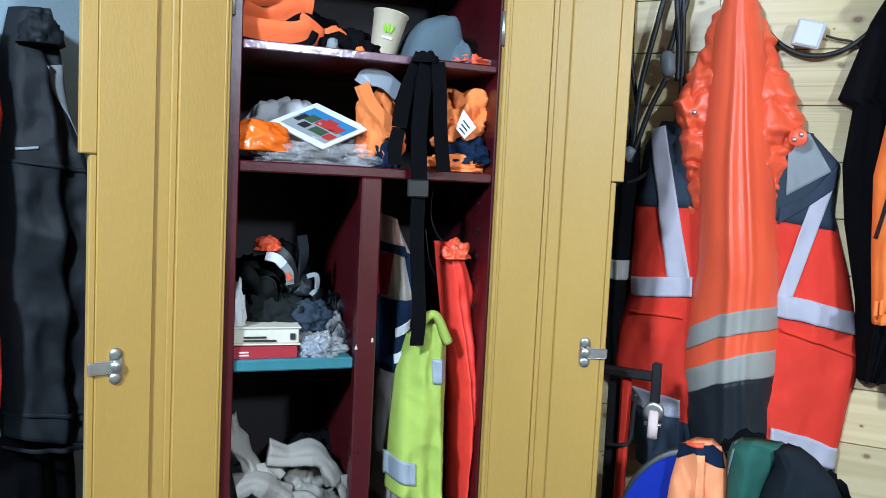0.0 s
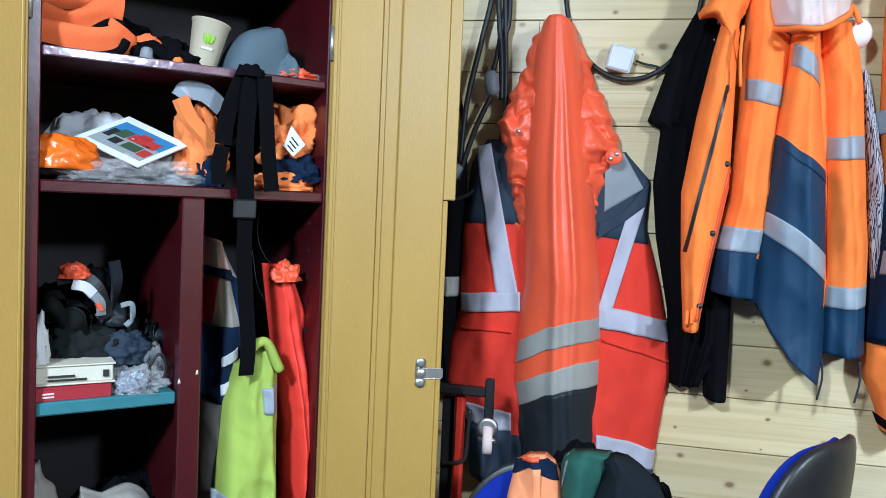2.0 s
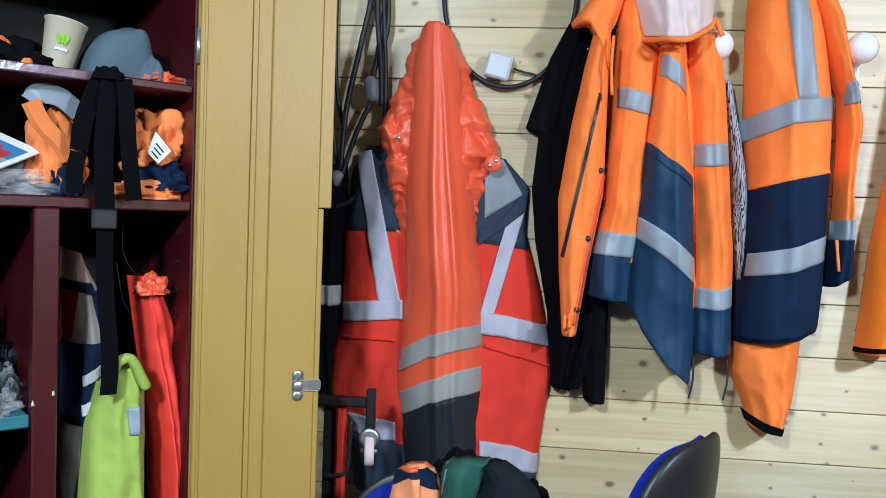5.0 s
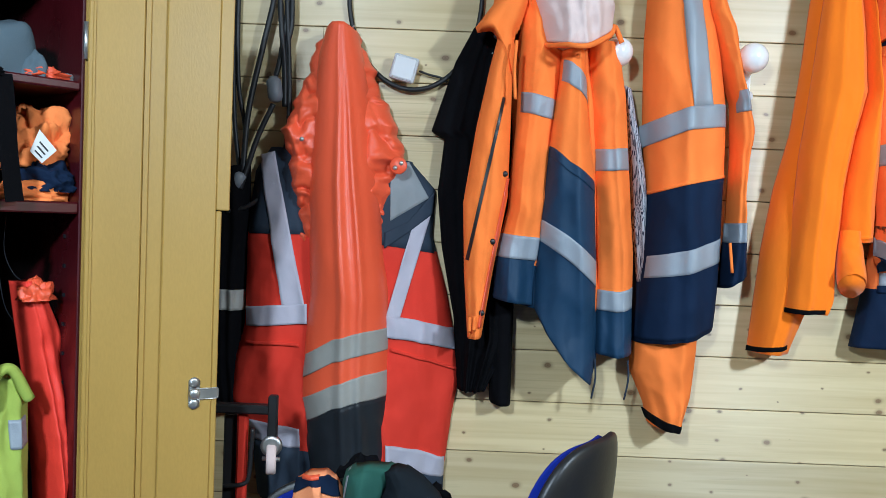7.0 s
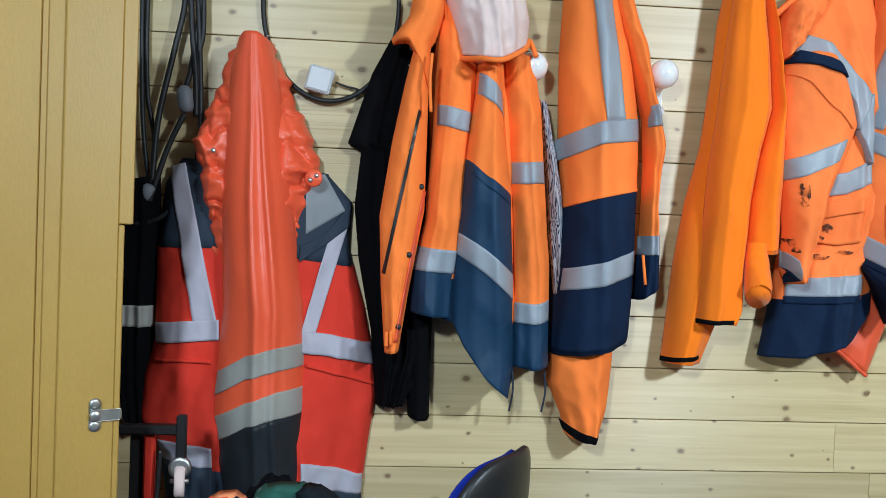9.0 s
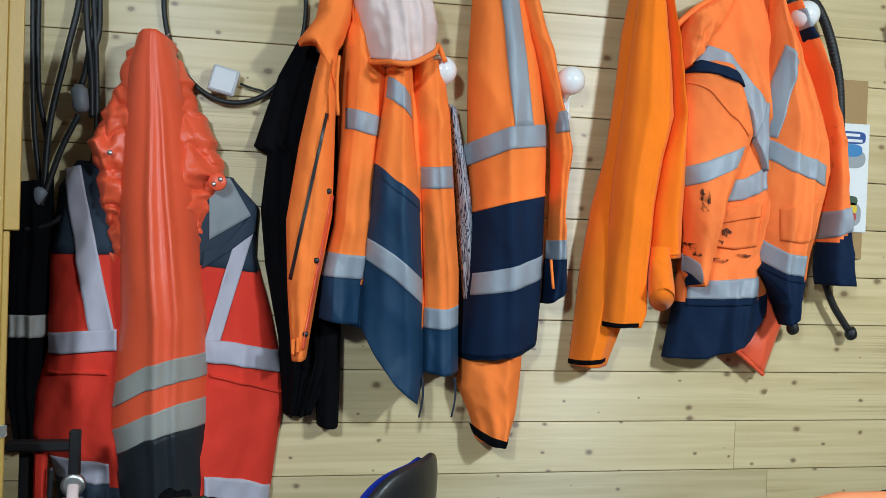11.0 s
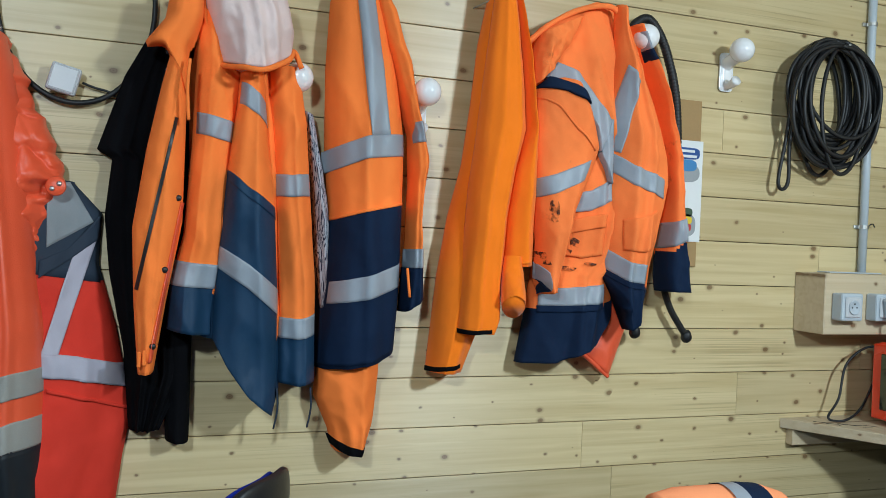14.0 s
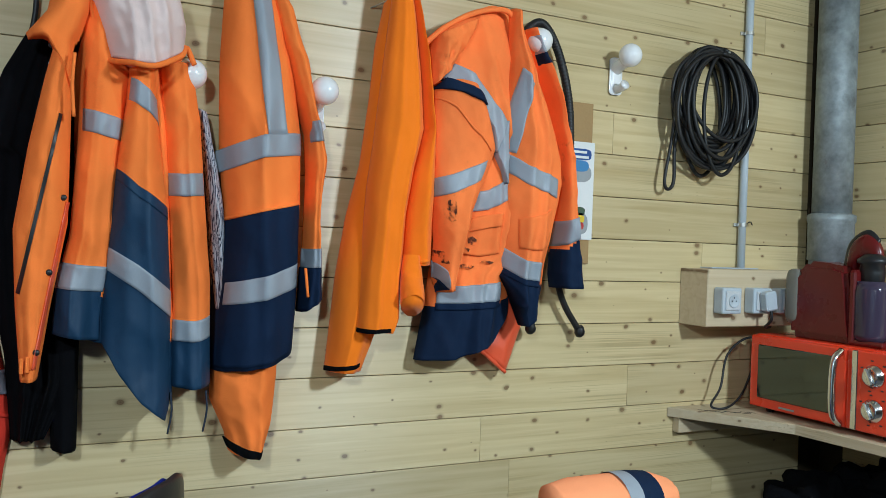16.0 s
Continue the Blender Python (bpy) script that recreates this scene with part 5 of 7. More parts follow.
for x, z, y in ((1.88, 1.256, 1.955), (1.688, 1.271, 1.94)):
    bm = bmesh.new()
    heap(bm, (x, y, z), (0.017, 0.017, 0.02), seed=3, rough=0.1, flat=1.0, res=10, m=Matrix.Translation((0, 0, -0.02)))
    part("end_cap", bm, RUBBER, hose, "", True)

# ---- card and sticker sheet ----
card = empty("cardboard_sheet", (1.875, 1.99, 1.727), "brown cardboard strip pinned to the boards", "cardboard")
x0, x1 = 1.791, 1.929
boxed("card", CARD, card, x0, x1, 1.990, 1.999, 1.468, 1.98, 0.001)
sheet = empty("sticker_sheet", (x1, 1.985, 1.7), "white sheet with two coloured printed badges", "sticker sheet")
x1 = 1.936
x0 = x1 - 0.155
boxed("sheet", PAPER, sheet, x0, x1, 1.985, 1.989, 1.544, 1.855, 0.001)


def disc(name, material, parent, x, y, z, rx, rz, pts=18, power=1.0, label=""):
    bm = bmesh.new()
    ring = [bm.verts.new((x + rx * math.copysign(abs(math.cos(a)) ** power, math.cos(a)), y, z + rz * math.copysign(abs(math.sin(a)) ** power, math.sin(a)))) for a in np.linspace(0, 2 * math.pi, pts, endpoint=False)]
    f = bm.faces.new(ring)
    ext = bmesh.ops.extrude_face_region(bm, geom=[f])["geom"]
    bmesh.ops.translate(bm, vec=(0, 0.001, 0), verts=[g for g in ext if isinstance(g, bmesh.types.BMVert)])
    bmesh.ops.recalc_face_normals(bm, faces=bm.faces)
    return part(name, bm, material, parent, label)


bx = x1 - 0.055
disc("badge", INKBLUE, sheet, bx - 0.006, 1.9835, 1.815, 0.048, 0.018, 18, 0.5, "blue banner badge")
disc("badge", INKGRY, sheet, bx, 1.9835, 1.755, 0.044, 0.028, 20, 0.8, "grey lower badge")
disc("badge_field", INKSKY, sheet, bx - 0.004, 1.9825, 1.778, 0.036, 0.018, 18, 0.7, "blue field")
disc("badge", INKGRN, sheet, bx - 0.004, 1.9835, 1.634, 0.028, 0.014, 14, 0.6, "green crown")
disc("badge", INKGRY, sheet, bx, 1.9835, 1.595, 0.036, 0.034, 22, 0.7, "shield badge")
disc("badge_field", INKYEL, sheet, bx - 0.004, 1.9825, 1.610, 0.026, 0.012, 14, 0.5)
disc("badge_field", INKRED, sheet, bx - 0.002, 1.9825, 1.588, 0.022, 0.012, 14, 0.5)
for z, w in ((1.823, 0.028), (1.807, 0.036)):
    boxed("print_bar", PAPER, sheet, bx - 0.006 - w, bx - 0.006 + w, 1.9815, 1.9825, z - 0.005, z + 0.003, 0.0)

# ---- coil of cable ----
coil = empty("cable_coil", (2.405, 1.98, 2.189), "thick coil of black extension cable hung on a nail", "cable coil")
cx, cz = 2.389, 2.004
RX, RZ = 0.179, 0.203
rng = random.Random(4)
for k in range(25):
    a0 = rng.uniform(0.5, 1.0)
    rx, rz = RX * a0 * rng.uniform(0.86, 1.0), RZ * rng.uniform(0.72, 1.0)
    ox, top = rng.uniform(-0.25, 0.25) * RX * (1.1 - a0) * 2, cz + RZ * rng.uniform(0.9, 1.0)
    yy = 1.985 - 0.0065 - rng.random() * 0.075
    ph = rng.uniform(0, 6.28)
    pts = [(cx + ox + rx * math.sin(a) * (1 + 0.05 * math.sin(2 * a + ph)), yy + 0.010 * math.sin(a + ph), top - rz + rz * math.cos(a) + 0.008 * math.sin(3 * a + ph)) for a in np.linspace(0, 2 * math.pi, 21)]
    tubed("turn", RUBBER, coil, pts, 0.0068, count=64, sides=7)
tubed("loose_end", RUBBER, coil, [(x, 1.95, z) for x, z in [(2.234, 1.997), (2.22, 1.883), (2.197, 1.754), (2.213, 1.723), (2.236, 1.753), (2.235, 1.866), (2.254, 1.98)]], 0.006, count=50, sides=8)
tubed("nail", STEEL, coil, [(2.416, 2.0, 2.183), (2.416, 1.90, 2.194)], 0.004, count=4, sides=10)

# ---- conduit and pipe ----
conduit = empty("conduit", (2.59, 1.98, 1.476), "pale grey plastic conduit running up the boards", "conduit")
tubed("pipe", PVC, conduit, [(2.59, 1.984, 1.464), (2.59, 1.984, TOP)], 0.0135, count=4, sides=16)
for z in (1.62, 2.3):
    bm = bmesh.new()
    lathe(bm, [(0.0142, -0.006), (0.017, -0.006), (0.017, 0.006), (0.0142, 0.006)], Matrix.Translation((2.59, 1.984, z)), 18)
    box(bm, 2.56, 2.62, 1.992, 2.0, z - 0.006, z + 0.006, 0.001)
    part("clip", bm, STEEL, conduit)
tubed("tie_end", RUBBER, conduit, [(2.60, 1.972, 1.625), (2.62, 1.975, 1.632), (2.64, 1.985, 1.622)], 0.002, count=8, sides=6)
flue = empty("flue_pipe", (2.945, 1.895, 1.54), "dull galvanised vertical pipe in the corner", "pipe")
lathed("pipe", GALV, flue, [(0.068, 1.62), (0.068, TOP)], Matrix.Translation((2.945, 1.9, 0)), sides=36)
lathed("socket", GALV, flue, [(0.070, 1.50), (0.078, 1.505), (0.079, 1.64), (0.083, 1.648), (0.083, 1.668), (0.070, 1.675)], Matrix.Translation((2.945, 1.9, 0)), "wider pipe socket with a rim", 36)
lathed("lower_pipe", GALV, flue, [(0.072, 0.99), (0.072, 1.505)], Matrix.Translation((2.945, 1.9, 0)), sides=36)

# the boards are cut away round the pipe
boxed("board_cutout", JOINT, wall_north, 2.963, 3.175, 1.9955, 2.001, 1.70, TOP, 0.0)
boxed("board_cutout", JOINT, wall_north, 2.943, 3.205, 1.9945, 2.001, 1.45, 1.70, 0.0)

# ---- socket box ----
power = empty("socket_box", (2.5, 1.93, 1.27), "bare wooden box carrying grey surface sockets", "socket box")
boxed("box", PINE_RAW, power, 2.326, 2.80, 1.870, 2.0, 1.271, 1.463, 0.003)
boxed("cap", PVC, power, 2.40, 2.62, 1.93, 1.985, 1.464, 1.468, 0.001)
for k, px in enumerate((2.394, 2.533, 2.657)):
    unit = boxed("socket", PVC, power, px - 0.042, px + 0.042, 1.826, 1.870, 1.318, 1.404, 0.006, seg=2)
    boxed("face", PVC_W, unit, px - 0.031, px + 0.031, 1.820, 1.827, 1.329, 1.393, 0.004)
    bm = bmesh.new()
    lathe(bm, [(0.021, 0), (0.023, 0.002), (0.021, 0.004), (0.018, 0.0012), (0.0, 0.0012)], Matrix.Translation((px, 1.820, 1.361)) @ pose(0, 0, 0, 90), 24)
    part("well", bm, PVC, unit, smooth=True)
    for dx, dz in ((-0.009, 0), (0.009, 0), (0, 0.011)):
        lathed("pin_hole", RUBBER, unit, [(0.0026, 0), (0.0026, 0.0022), (0, 0.0022)], Matrix.Translation((px + dx, 1.8205, 1.361 + dz)) @ pose(0, 0, 0, 90), sides=8)
    if k == 1:
        boxed("flap_plug", PVC, unit, px - 0.024, px + 0.026, 1.786, 1.820, 1.33, 1.395, 0.006, Matrix.Translation((px, 1.8, 1.36)) @ pose(0, 0, 0, 0, -10, 0) @ Matrix.Translation((-px, -1.8, -1.36)), "grey plug pushed in")
        tubed("lead", RUBBER, unit, [(px + 0.01, 1.80, 1.335), (px + 0.012, 1.80, 1.30), (px + 0.03, 1.84, 1.272), (px + 0.12, 1.90, 1.265)], 0.005, count=24, sides=8)

# ---- corner shelf ----
shelf = empty("corner_shelf", (2.8, 1.0, 0.96), "unpainted pine corner shelf with an angled front end", "shelf")
bm = bmesh.new()
out = [(2.287, 1.998), (2.498, 1.650), (2.520, 1.30), (2.520, -0.6), (3.058, -0.6), (3.058, 1.998)]
ring = [bm.verts.new((x, y, 0.985)) for x, y in out]
f = bm.faces.new(ring)
geo_ = bmesh.ops.extrude_face_region(bm, geom=[f])["geom"]
bmesh.ops.translate(bm, vec=(0, 0, -0.032), verts=[g for g in geo_ if isinstance(g, bmesh.types.BMVert)])
bmesh.ops.recalc_face_normals(bm, faces=bm.faces)
bmesh.ops.bevel(bm, geom=list(bm.edges), offset=0.002, segments=1, affect="EDGES")
part("top", bm, PINE_RAW_Y, shelf)
boxed("wall_batten", PINE_RAW, shelf, 2.315, 2.95, 1.968, 1.999, 0.90, 0.953, 0.002)
boxed("side_batten", PINE_RAW_Y, shelf, 3.02, 3.058, -0.55, 1.80, 0.90, 0.953, 0.002)
boxed("leg", PINE_RAW, shelf, 2.95, 3.0, -0.5, -0.45, 0.0, 0.953, 0.002)
for k in range(7):
    tubed("pencil_mark", RUBBER, shelf, [(2.36 + 0.02 * k, 1.93 - 0.012 * k - 0.02 * (k % 3), 0.9855), (2.39 + 0.021 * k, 1.90 - 0.013 * k - 0.01 * (k % 2), 0.9855)], 0.0012, count=3, sides=4, squash=0.4)

# ---- microwave: faces the room, side to the board wall ----
oven = empty("microwave_oven", (2.7, 1.62, 0.985), "orange-red compact microwave oven with mirrored door and chrome knobs", "microwave")
bm = bmesh.new()
box(bm, 2.556, 2.86, 1.350, 1.880, 0.998, 1.248, 0.012, seg=3)
part("body", bm, MWRED, oven)
for x in (2.59, 2.82):
    for y in (1.40, 1.83):
        lathed("foot", RUBBER, oven, [(0.012, 0.985), (0.014, 0.99), (0.014, 0.999)], Matrix.Translation((x, y, 0)), sides=12)
oven_door = boxed("oven_door", MWRED, oven, 2.538, 2.557, 1.507, 1.876, 1.004, 1.244, 0.006, seg=2)
boxed("window", GLASSD, oven_door, 2.5345, 2.540, 1.552, 1.842, 1.036, 1.214, 0.003, label="dark mirrored oven window")
boxed("brand_bar", INKGRY, oven_door, 2.5365, 2.538, 1.69, 1.75, 1.014, 1.020, 0.0)
tubed("handle", CHROME, oven_door, [(2.538, 1.524, 1.235), (2.505, 1.524, 1.205), (2.498, 1.524, 1.12), (2.505, 1.524, 1.045), (2.538, 1.524, 1.012)], 0.011, count=30, sides=12, label="pale bowed bar handle")
panel = boxed("control_panel", MWRED, oven, 2.538, 2.557, 1.354, 1.505, 1.004, 1.244, 0.006, seg=2)
boxed("trim", CHROME, panel, 2.534, 2.540, 1.468, 1.488, 1.006, 1.242, 0.002, label="chrome upright strip")
for z in (1.172, 1.072):
    m = Matrix.Translation((2.538, 1.415, z)) @ pose(0, 0, 0, 0, -90, 0)
    knob = lathed("knob", CHROME, panel, [(0.034, 0), (0.034, 0.006), (0.028, 0.009), (0.026, 0.02), (0.022, 0.022), (0.0, 0.022)], m, "ribbed chrome knob", 32)
    boxed("grip", CHROME, panel, -0.026, 0.026, -0.006, 0.006, 0.02, 0.032, 0.003, m @ pose(0, 0, 0, 0, 0, 25))
    for k in range(6):
        a = 0.5 + k * 0.9
        boxed("print_mark", INKBLK, panel, 2.5368, 2.538, 1.415 + 0.046 * math.cos(a) - 0.004, 1.415 + 0.046 * math.cos(a) + 0.004, z + 0.046 * math.sin(a) - 0.002, z + 0.046 * math.sin(a) + 0.002, 0.0)
oven_lead = empty("oven_lead", (2.5, 1.95, 0.99), "thin black mains lead looping behind the microwave", "cable")
tubed("lead", RUBBER, oven_lead, [(2.70, 1.90, 1.16), (2.60, 1.93, 1.225), (2.50, 1.94, 1.17), (2.45, 1.92, 1.06), (2.42, 1.93, 0.995), (2.46, 1.90, 0.992), (2.55, 1.92, 1.03), (2.62, 1.93, 1.14)], 0.004, count=60, sides=7)

# ---- coffee machine on the oven ----
brewer = empty("coffee_machine", (2.72, 1.62, 1.25), "dark red capsule coffee machine with grey back and smoky tank", "coffee machine")
bm = bmesh.new()
side = [(1.80, 1.25), (1.815, 1.34), (1.79, 1.43), (1.72, 1.475), (1.60, 1.47), (1.545, 1.46), (1.53, 1.40), (1.515, 1.31), (1.50, 1.25)]
for x in (2.60, 2.80):
    bm.faces.new([bm.verts.new((x + (0.012 if x > 2.7 else -0.0), y, z)) for y, z in side])
bm.verts.ensure_lookup_table()
n = len(side)
for k in range(n):
    bm.faces.new((bm.verts[k], bm.verts[(k + 1) % n], bm.verts[n + (k + 1) % n], bm.verts[n + k]))
bmesh.ops.recalc_face_normals(bm, faces=bm.faces)
bmesh.ops.bevel(bm, geom=list(bm.edges), offset=0.018, segments=4, affect="EDGES")
part("body", bm, DARKRED, brewer)
bm = bmesh.new()
box(bm, 2.592, 2.815, 1.755, 1.835, 1.285, 1.45, 0.03, seg=4)
part("water_tank", bm, mat("smoky_beige_plastic", (0.17, 0.165, 0.14), 0.25, 0, 0.05, 12, 150, 0.05), brewer, "grey plastic back tank", True)
boxed("front_frame", DARKRED, brewer, 2.60, 2.81, 1.495, 1.525, 1.25, 1.455, 0.008)
bm = bmesh.new()
lathe(bm, [(0.06, 1.262), (0.066, 1.28), (0.066, 1.40), (0.058, 1.425)], Matrix.Translation((2.66, 1.46, 0)), 28)
part("cup_bay", bm, SMOKE, brewer, "smoky dark bay", True)
boxed("drip_tray", DARKRED, brewer, 2.60, 2.80, 1.37, 1.52, 1.249, 1.264, 0.006)
bm = bmesh.new()
tube(bm, [(2.705, 1.575, 1.46), (2.70, 1.55, 1.505), (2.70, 1.51, 1.522), (2.70, 1.47, 1.505), (2.70, 1.455, 1.475)], 0.03, count=24, sides=18, radii=[0.026, 0.032, 0.034, 0.03, 0.022])
part("lever_hood", bm, DARKRED, brewer, "round dark red lever head", True)
bm = bmesh.new()
tube(bm, [(2.705, 1.60, 1.46), (2.70, 1.572, 1.515), (2.70, 1.51, 1.545), (2.70, 1.46, 1.525)], 0.02, count=24, sides=14, radii=[0.018, 0.024, 0.024, 0.018], squash=0.5)
part("lever", bm, BLACKP, brewer, "grey-black curved lever", True)
lathed("brew_head", BLACKP, brewer, [(0.03, 1.41), (0.046, 1.42), (0.05, 1.45), (0.046, 1.47), (0.06, 1.475), (0.06, 1.485), (0.03, 1.50)], Matrix.Translation((2.68, 1.47, 0)))
lathed("spout", PVC, brewer, [(0.009, 1.385), (0.011, 1.39), (0.011, 1.412)], Matrix.Translation((2.665, 1.46, 0)), sides=14)
# the machine is slim: narrower than deep
slim = Matrix(((0.62, 0, 0, 2.59 - 0.62 * 2.60), (0, 0.78, 0, 1.792 - 0.78 * 1.835), (0, 0, 1.12, 1.249 - 1.12 * 1.249), (0, 0, 0, 1)))
for piece in brewer.children:
    piece.data.transform(slim)
# board and red box behind, along the end wall
ledge = empty("wall_ledge", (3.0, 1.2, 1.5), "pale wooden ledge on the end wall", "ledge")
boxed("board", PINE_RAW_Y, ledge, 2.90, 3.058, 0.6, 1.70, 1.545, 1.575, 0.003)
crate = empty("red_box", (2.95, 1.30, 0.985), "red box with a pale band beyond the coffee machine", "box")
boxed("case", BOOKRED, crate, 2.89, 3.04, 1.05, 1.52, 0.985, 1.47, 0.006)
boxed("band", CREAM, crate, 2.887, 2.892, 1.06, 1.51, 1.36, 1.39, 0.001)

# Sack enlarged so its black cloth also stands for the shade under the shelf.
sack = empty("black_sack", (2.72, 1.45, 0.0), "black cloth sack and clothes, enlarged to fill the shade under the shelf", "sack")
heaped("sack", BLACKC, sack, (2.80, 1.45, 0.0), (0.26, 0.50, 0.50), None, res=44, flat=0.75, rough=0.22, seed=4)
heaped("folded_cloth", BLACKC, sack, (2.66, 1.62, 0.56), (0.20, 0.24, 0.17), None, res=34, flat=0.5, rough=0.35, seed=7)
heaped("folded_cloth", BLACKC, sack, (2.84, 1.40, 0.60), (0.20, 0.34, 0.19), None, res=34, flat=0.5, rough=0.3, seed=11)
heaped("grey_cloth", BLUEGREY, sack, (2.60, 1.40, 0.74), (0.04, 0.05, 0.035), None, "grey cloth corner", res=14, flat=0.3, rough=0.3, seed=5)


# ---- office chairs ----
def office_chair(x, y, top, turn, label, half=0.215):
    """Swivel chair: padded back in a plastic shell, seat, gas post, five-star foot."""
    chair = empty("office_chair", (x, y, 0), label, "chair", "office chairs")
    m = Matrix.Translation((x, y, 0)) @ pose(0, 0, 0, 0, 0, turn)
    rot = m @ Matrix.Translation((0, 0, top)) @ pose(0, 0, 0, 8)

    def pad(nm, material, w, h, d, yy, lab=""):
        bm = bmesh.new()
        bmesh.ops.create_uvsphere(bm, u_segments=44, v_segments=30, radius=1)
        for v in bm.verts:
            c = v.co
            e = 0.55
            px, pz = math.copysign(abs(c.x) ** e, c.x), math.copysign(abs(c.z) ** e, c.z)
            grow = 1 - 0.22 * max(0, pz) ** 2
            v.co = Vector((px * w * grow, yy + math.copysign(abs(c.y) ** 0.6, c.y) * d + 0.04 * px * px, (pz - 1) * h - (0.26 - h)))
        bmesh.ops.transform(bm, matrix=rot, verts=bm.verts)
        return part(nm, bm, material, chair, lab, True)

    pad("back_shell", BLACKP, half, 0.26, 0.018, 0.0, "black plastic back shell")
    pad("back_cushion", BLUE, half - 0.012, 0.246, 0.016, 0.022, "royal blue back cushion")
    bm = bmesh.new()
    box(bm, -0.23, 0.23, -0.02, 0.44, 0.42, 0.49, 0.03, m, 3)
    part("seat", bm, BLUE, chair, "royal blue seat pad", True)
    tubed("back_bar", BLACKP, chair, [m @ Vector((0, 0.1, 0.43)), m @ Vector((0, -0.06, 0.45)), m @ Vector((0, -0.05, top - 0.25))], 0.02, count=14, sides=10)
    tubed("gas_post", BLACKP, chair, [m @ Vector((0, 0.2, 0.1)), m @ Vector((0, 0.2, 0.42))], 0.025, count=4, sides=14)
    for k in range(5):
        a = k * 2 * math.pi / 5 + 0.3
        tubed("foot_arm", BLACKP, chair, [m @ Vector((0, 0.2, 0.11)), m @ Vector((0.29 * math.cos(a), 0.2 + 0.29 * math.sin(a), 0.07))], 0.018, count=6, sides=8, squash=0.7)
        lathed("castor", BLACKP, chair, [(0.026, -0.02), (0.028, 0), (0.026, 0.02)], m @ Matrix.Translation((0.29 * math.cos(a), 0.2 + 0.29 * math.sin(a), 0.028)) @ pose(0, 0, 0, 90, 0, 0), sides=16)
    return chair


office_chair(0.555, 1.30, 1.094, 56, "blue upholstered office chair with a black back shell", 0.175)
office_chair(0.067, 1.52, 0.93, 172, "blue upholstered office chair piled with clothes")
office_chair(1.42, 1.38, 0.885, 195, "blue office chair with an orange jacket over its back")

# clothes over the second chair
DARKJ = cloth_mat("dark_slate_cloth", (0.012, 0.016, 0.020), 0.9, 0.25, 0.4, 0.1)


def slung(name, label, category, left, right, top, material, back, thick, seed, part_label=""):
    """A garment thrown over the chair back, hanging down to the seat."""
    g = empty(name, (left[0][0], back, left[0][1]), label, category)
    d = Drape(left, right, back, thick, 1.2, 0.004, seed, 0.006, 0.8, facet=0.008, grain=11.0)
    return g, d, body("cloth", d, material, g, left, right, top, nu=36, nv=60, label=part_label)


vest, dvest, _ = slung("orange_vest", "orange hi-vis vest thrown over the office chair", "vest", [(-0.021, 0.944), (-0.028, 0.915), (-0.038, 0.865), (-0.048, 0.75), (-0.05, 0.50)], [(0.056, 0.952), (0.070, 0.925), (0.077, 0.88), (0.085, 0.75), (0.09, 0.50)], [(-0.021, 0.944), (0.006, 0.962), (0.040, 0.965), (0.056, 0.952)], SALMON, 1.475, 0.05, 3)
band(dvest, NAVY, vest, [(-0.023, 0.945), (0.006, 0.963), (0.045, 0.963), (0.062, 0.940)], [(-0.029, 0.915), (0.012, 0.946), (0.030, 0.935), (0.069, 0.915)], 0.004, "facing", "dark navy facing", nv=10)
band(dvest, COATRED, vest, [(-0.005, 0.962), (0.03, 0.966)], [(-0.005, 0.955), (0.03, 0.959)], 0.008, "piping", "orange piping", nv=2)
band(dvest, SALMON, vest, [(0.019, 0.944), (0.034, 0.944)], [(0.024, 0.51), (0.044, 0.51)], 0.010, "front_fold", nu=6, nv=30)
jumper, djump, _ = slung("green_jumper", "bottle green jumper lying over the office chair", "jumper", [(0.095, 0.976), (0.076, 0.962), (0.069, 0.938), (0.072, 0.90), (0.078, 0.75), (0.08, 0.50)], [(0.165, 0.980), (0.180, 0.974), (0.168, 0.945), (0.150, 0.90), (0.125, 0.80), (0.12, 0.50)], [(0.095, 0.976), (0.125, 0.981), (0.165, 0.980)], GREEN, 1.48, 0.06, 6)
band(djump, GREYC, jumper, [(0.082, 0.966), (0.087, 0.970)], [(0.072, 0.90), (0.076, 0.90)], 0.004, "seam", "pale seam", nu=3)
jack3, djk, _ = slung("dark_jacket", "dark slate jacket heaped over the office chair", "jacket", [(0.150, 0.970), (0.158, 0.94), (0.142, 0.90), (0.115, 0.80), (0.11, 0.50)], [(0.200, 0.980), (0.232, 0.960), (0.266, 0.925), (0.300, 0.86), (0.31, 0.50)], [(0.150, 0.970), (0.180, 0.984), (0.200, 0.980)], DARKJ, 1.465, 0.055, 2)
heaped("cloth", BLACKC, jack3, (0.105, 1.53, 0.70), (0.105, 0.05, 0.205), None, res=34, flat=0.3, rough=0.12, seed=9)
heaped("cloth", BLACKC, jack3, (0.215, 1.53, 0.70), (0.105, 0.05, 0.185), None, res=34, flat=0.3, rough=0.12, seed=12)

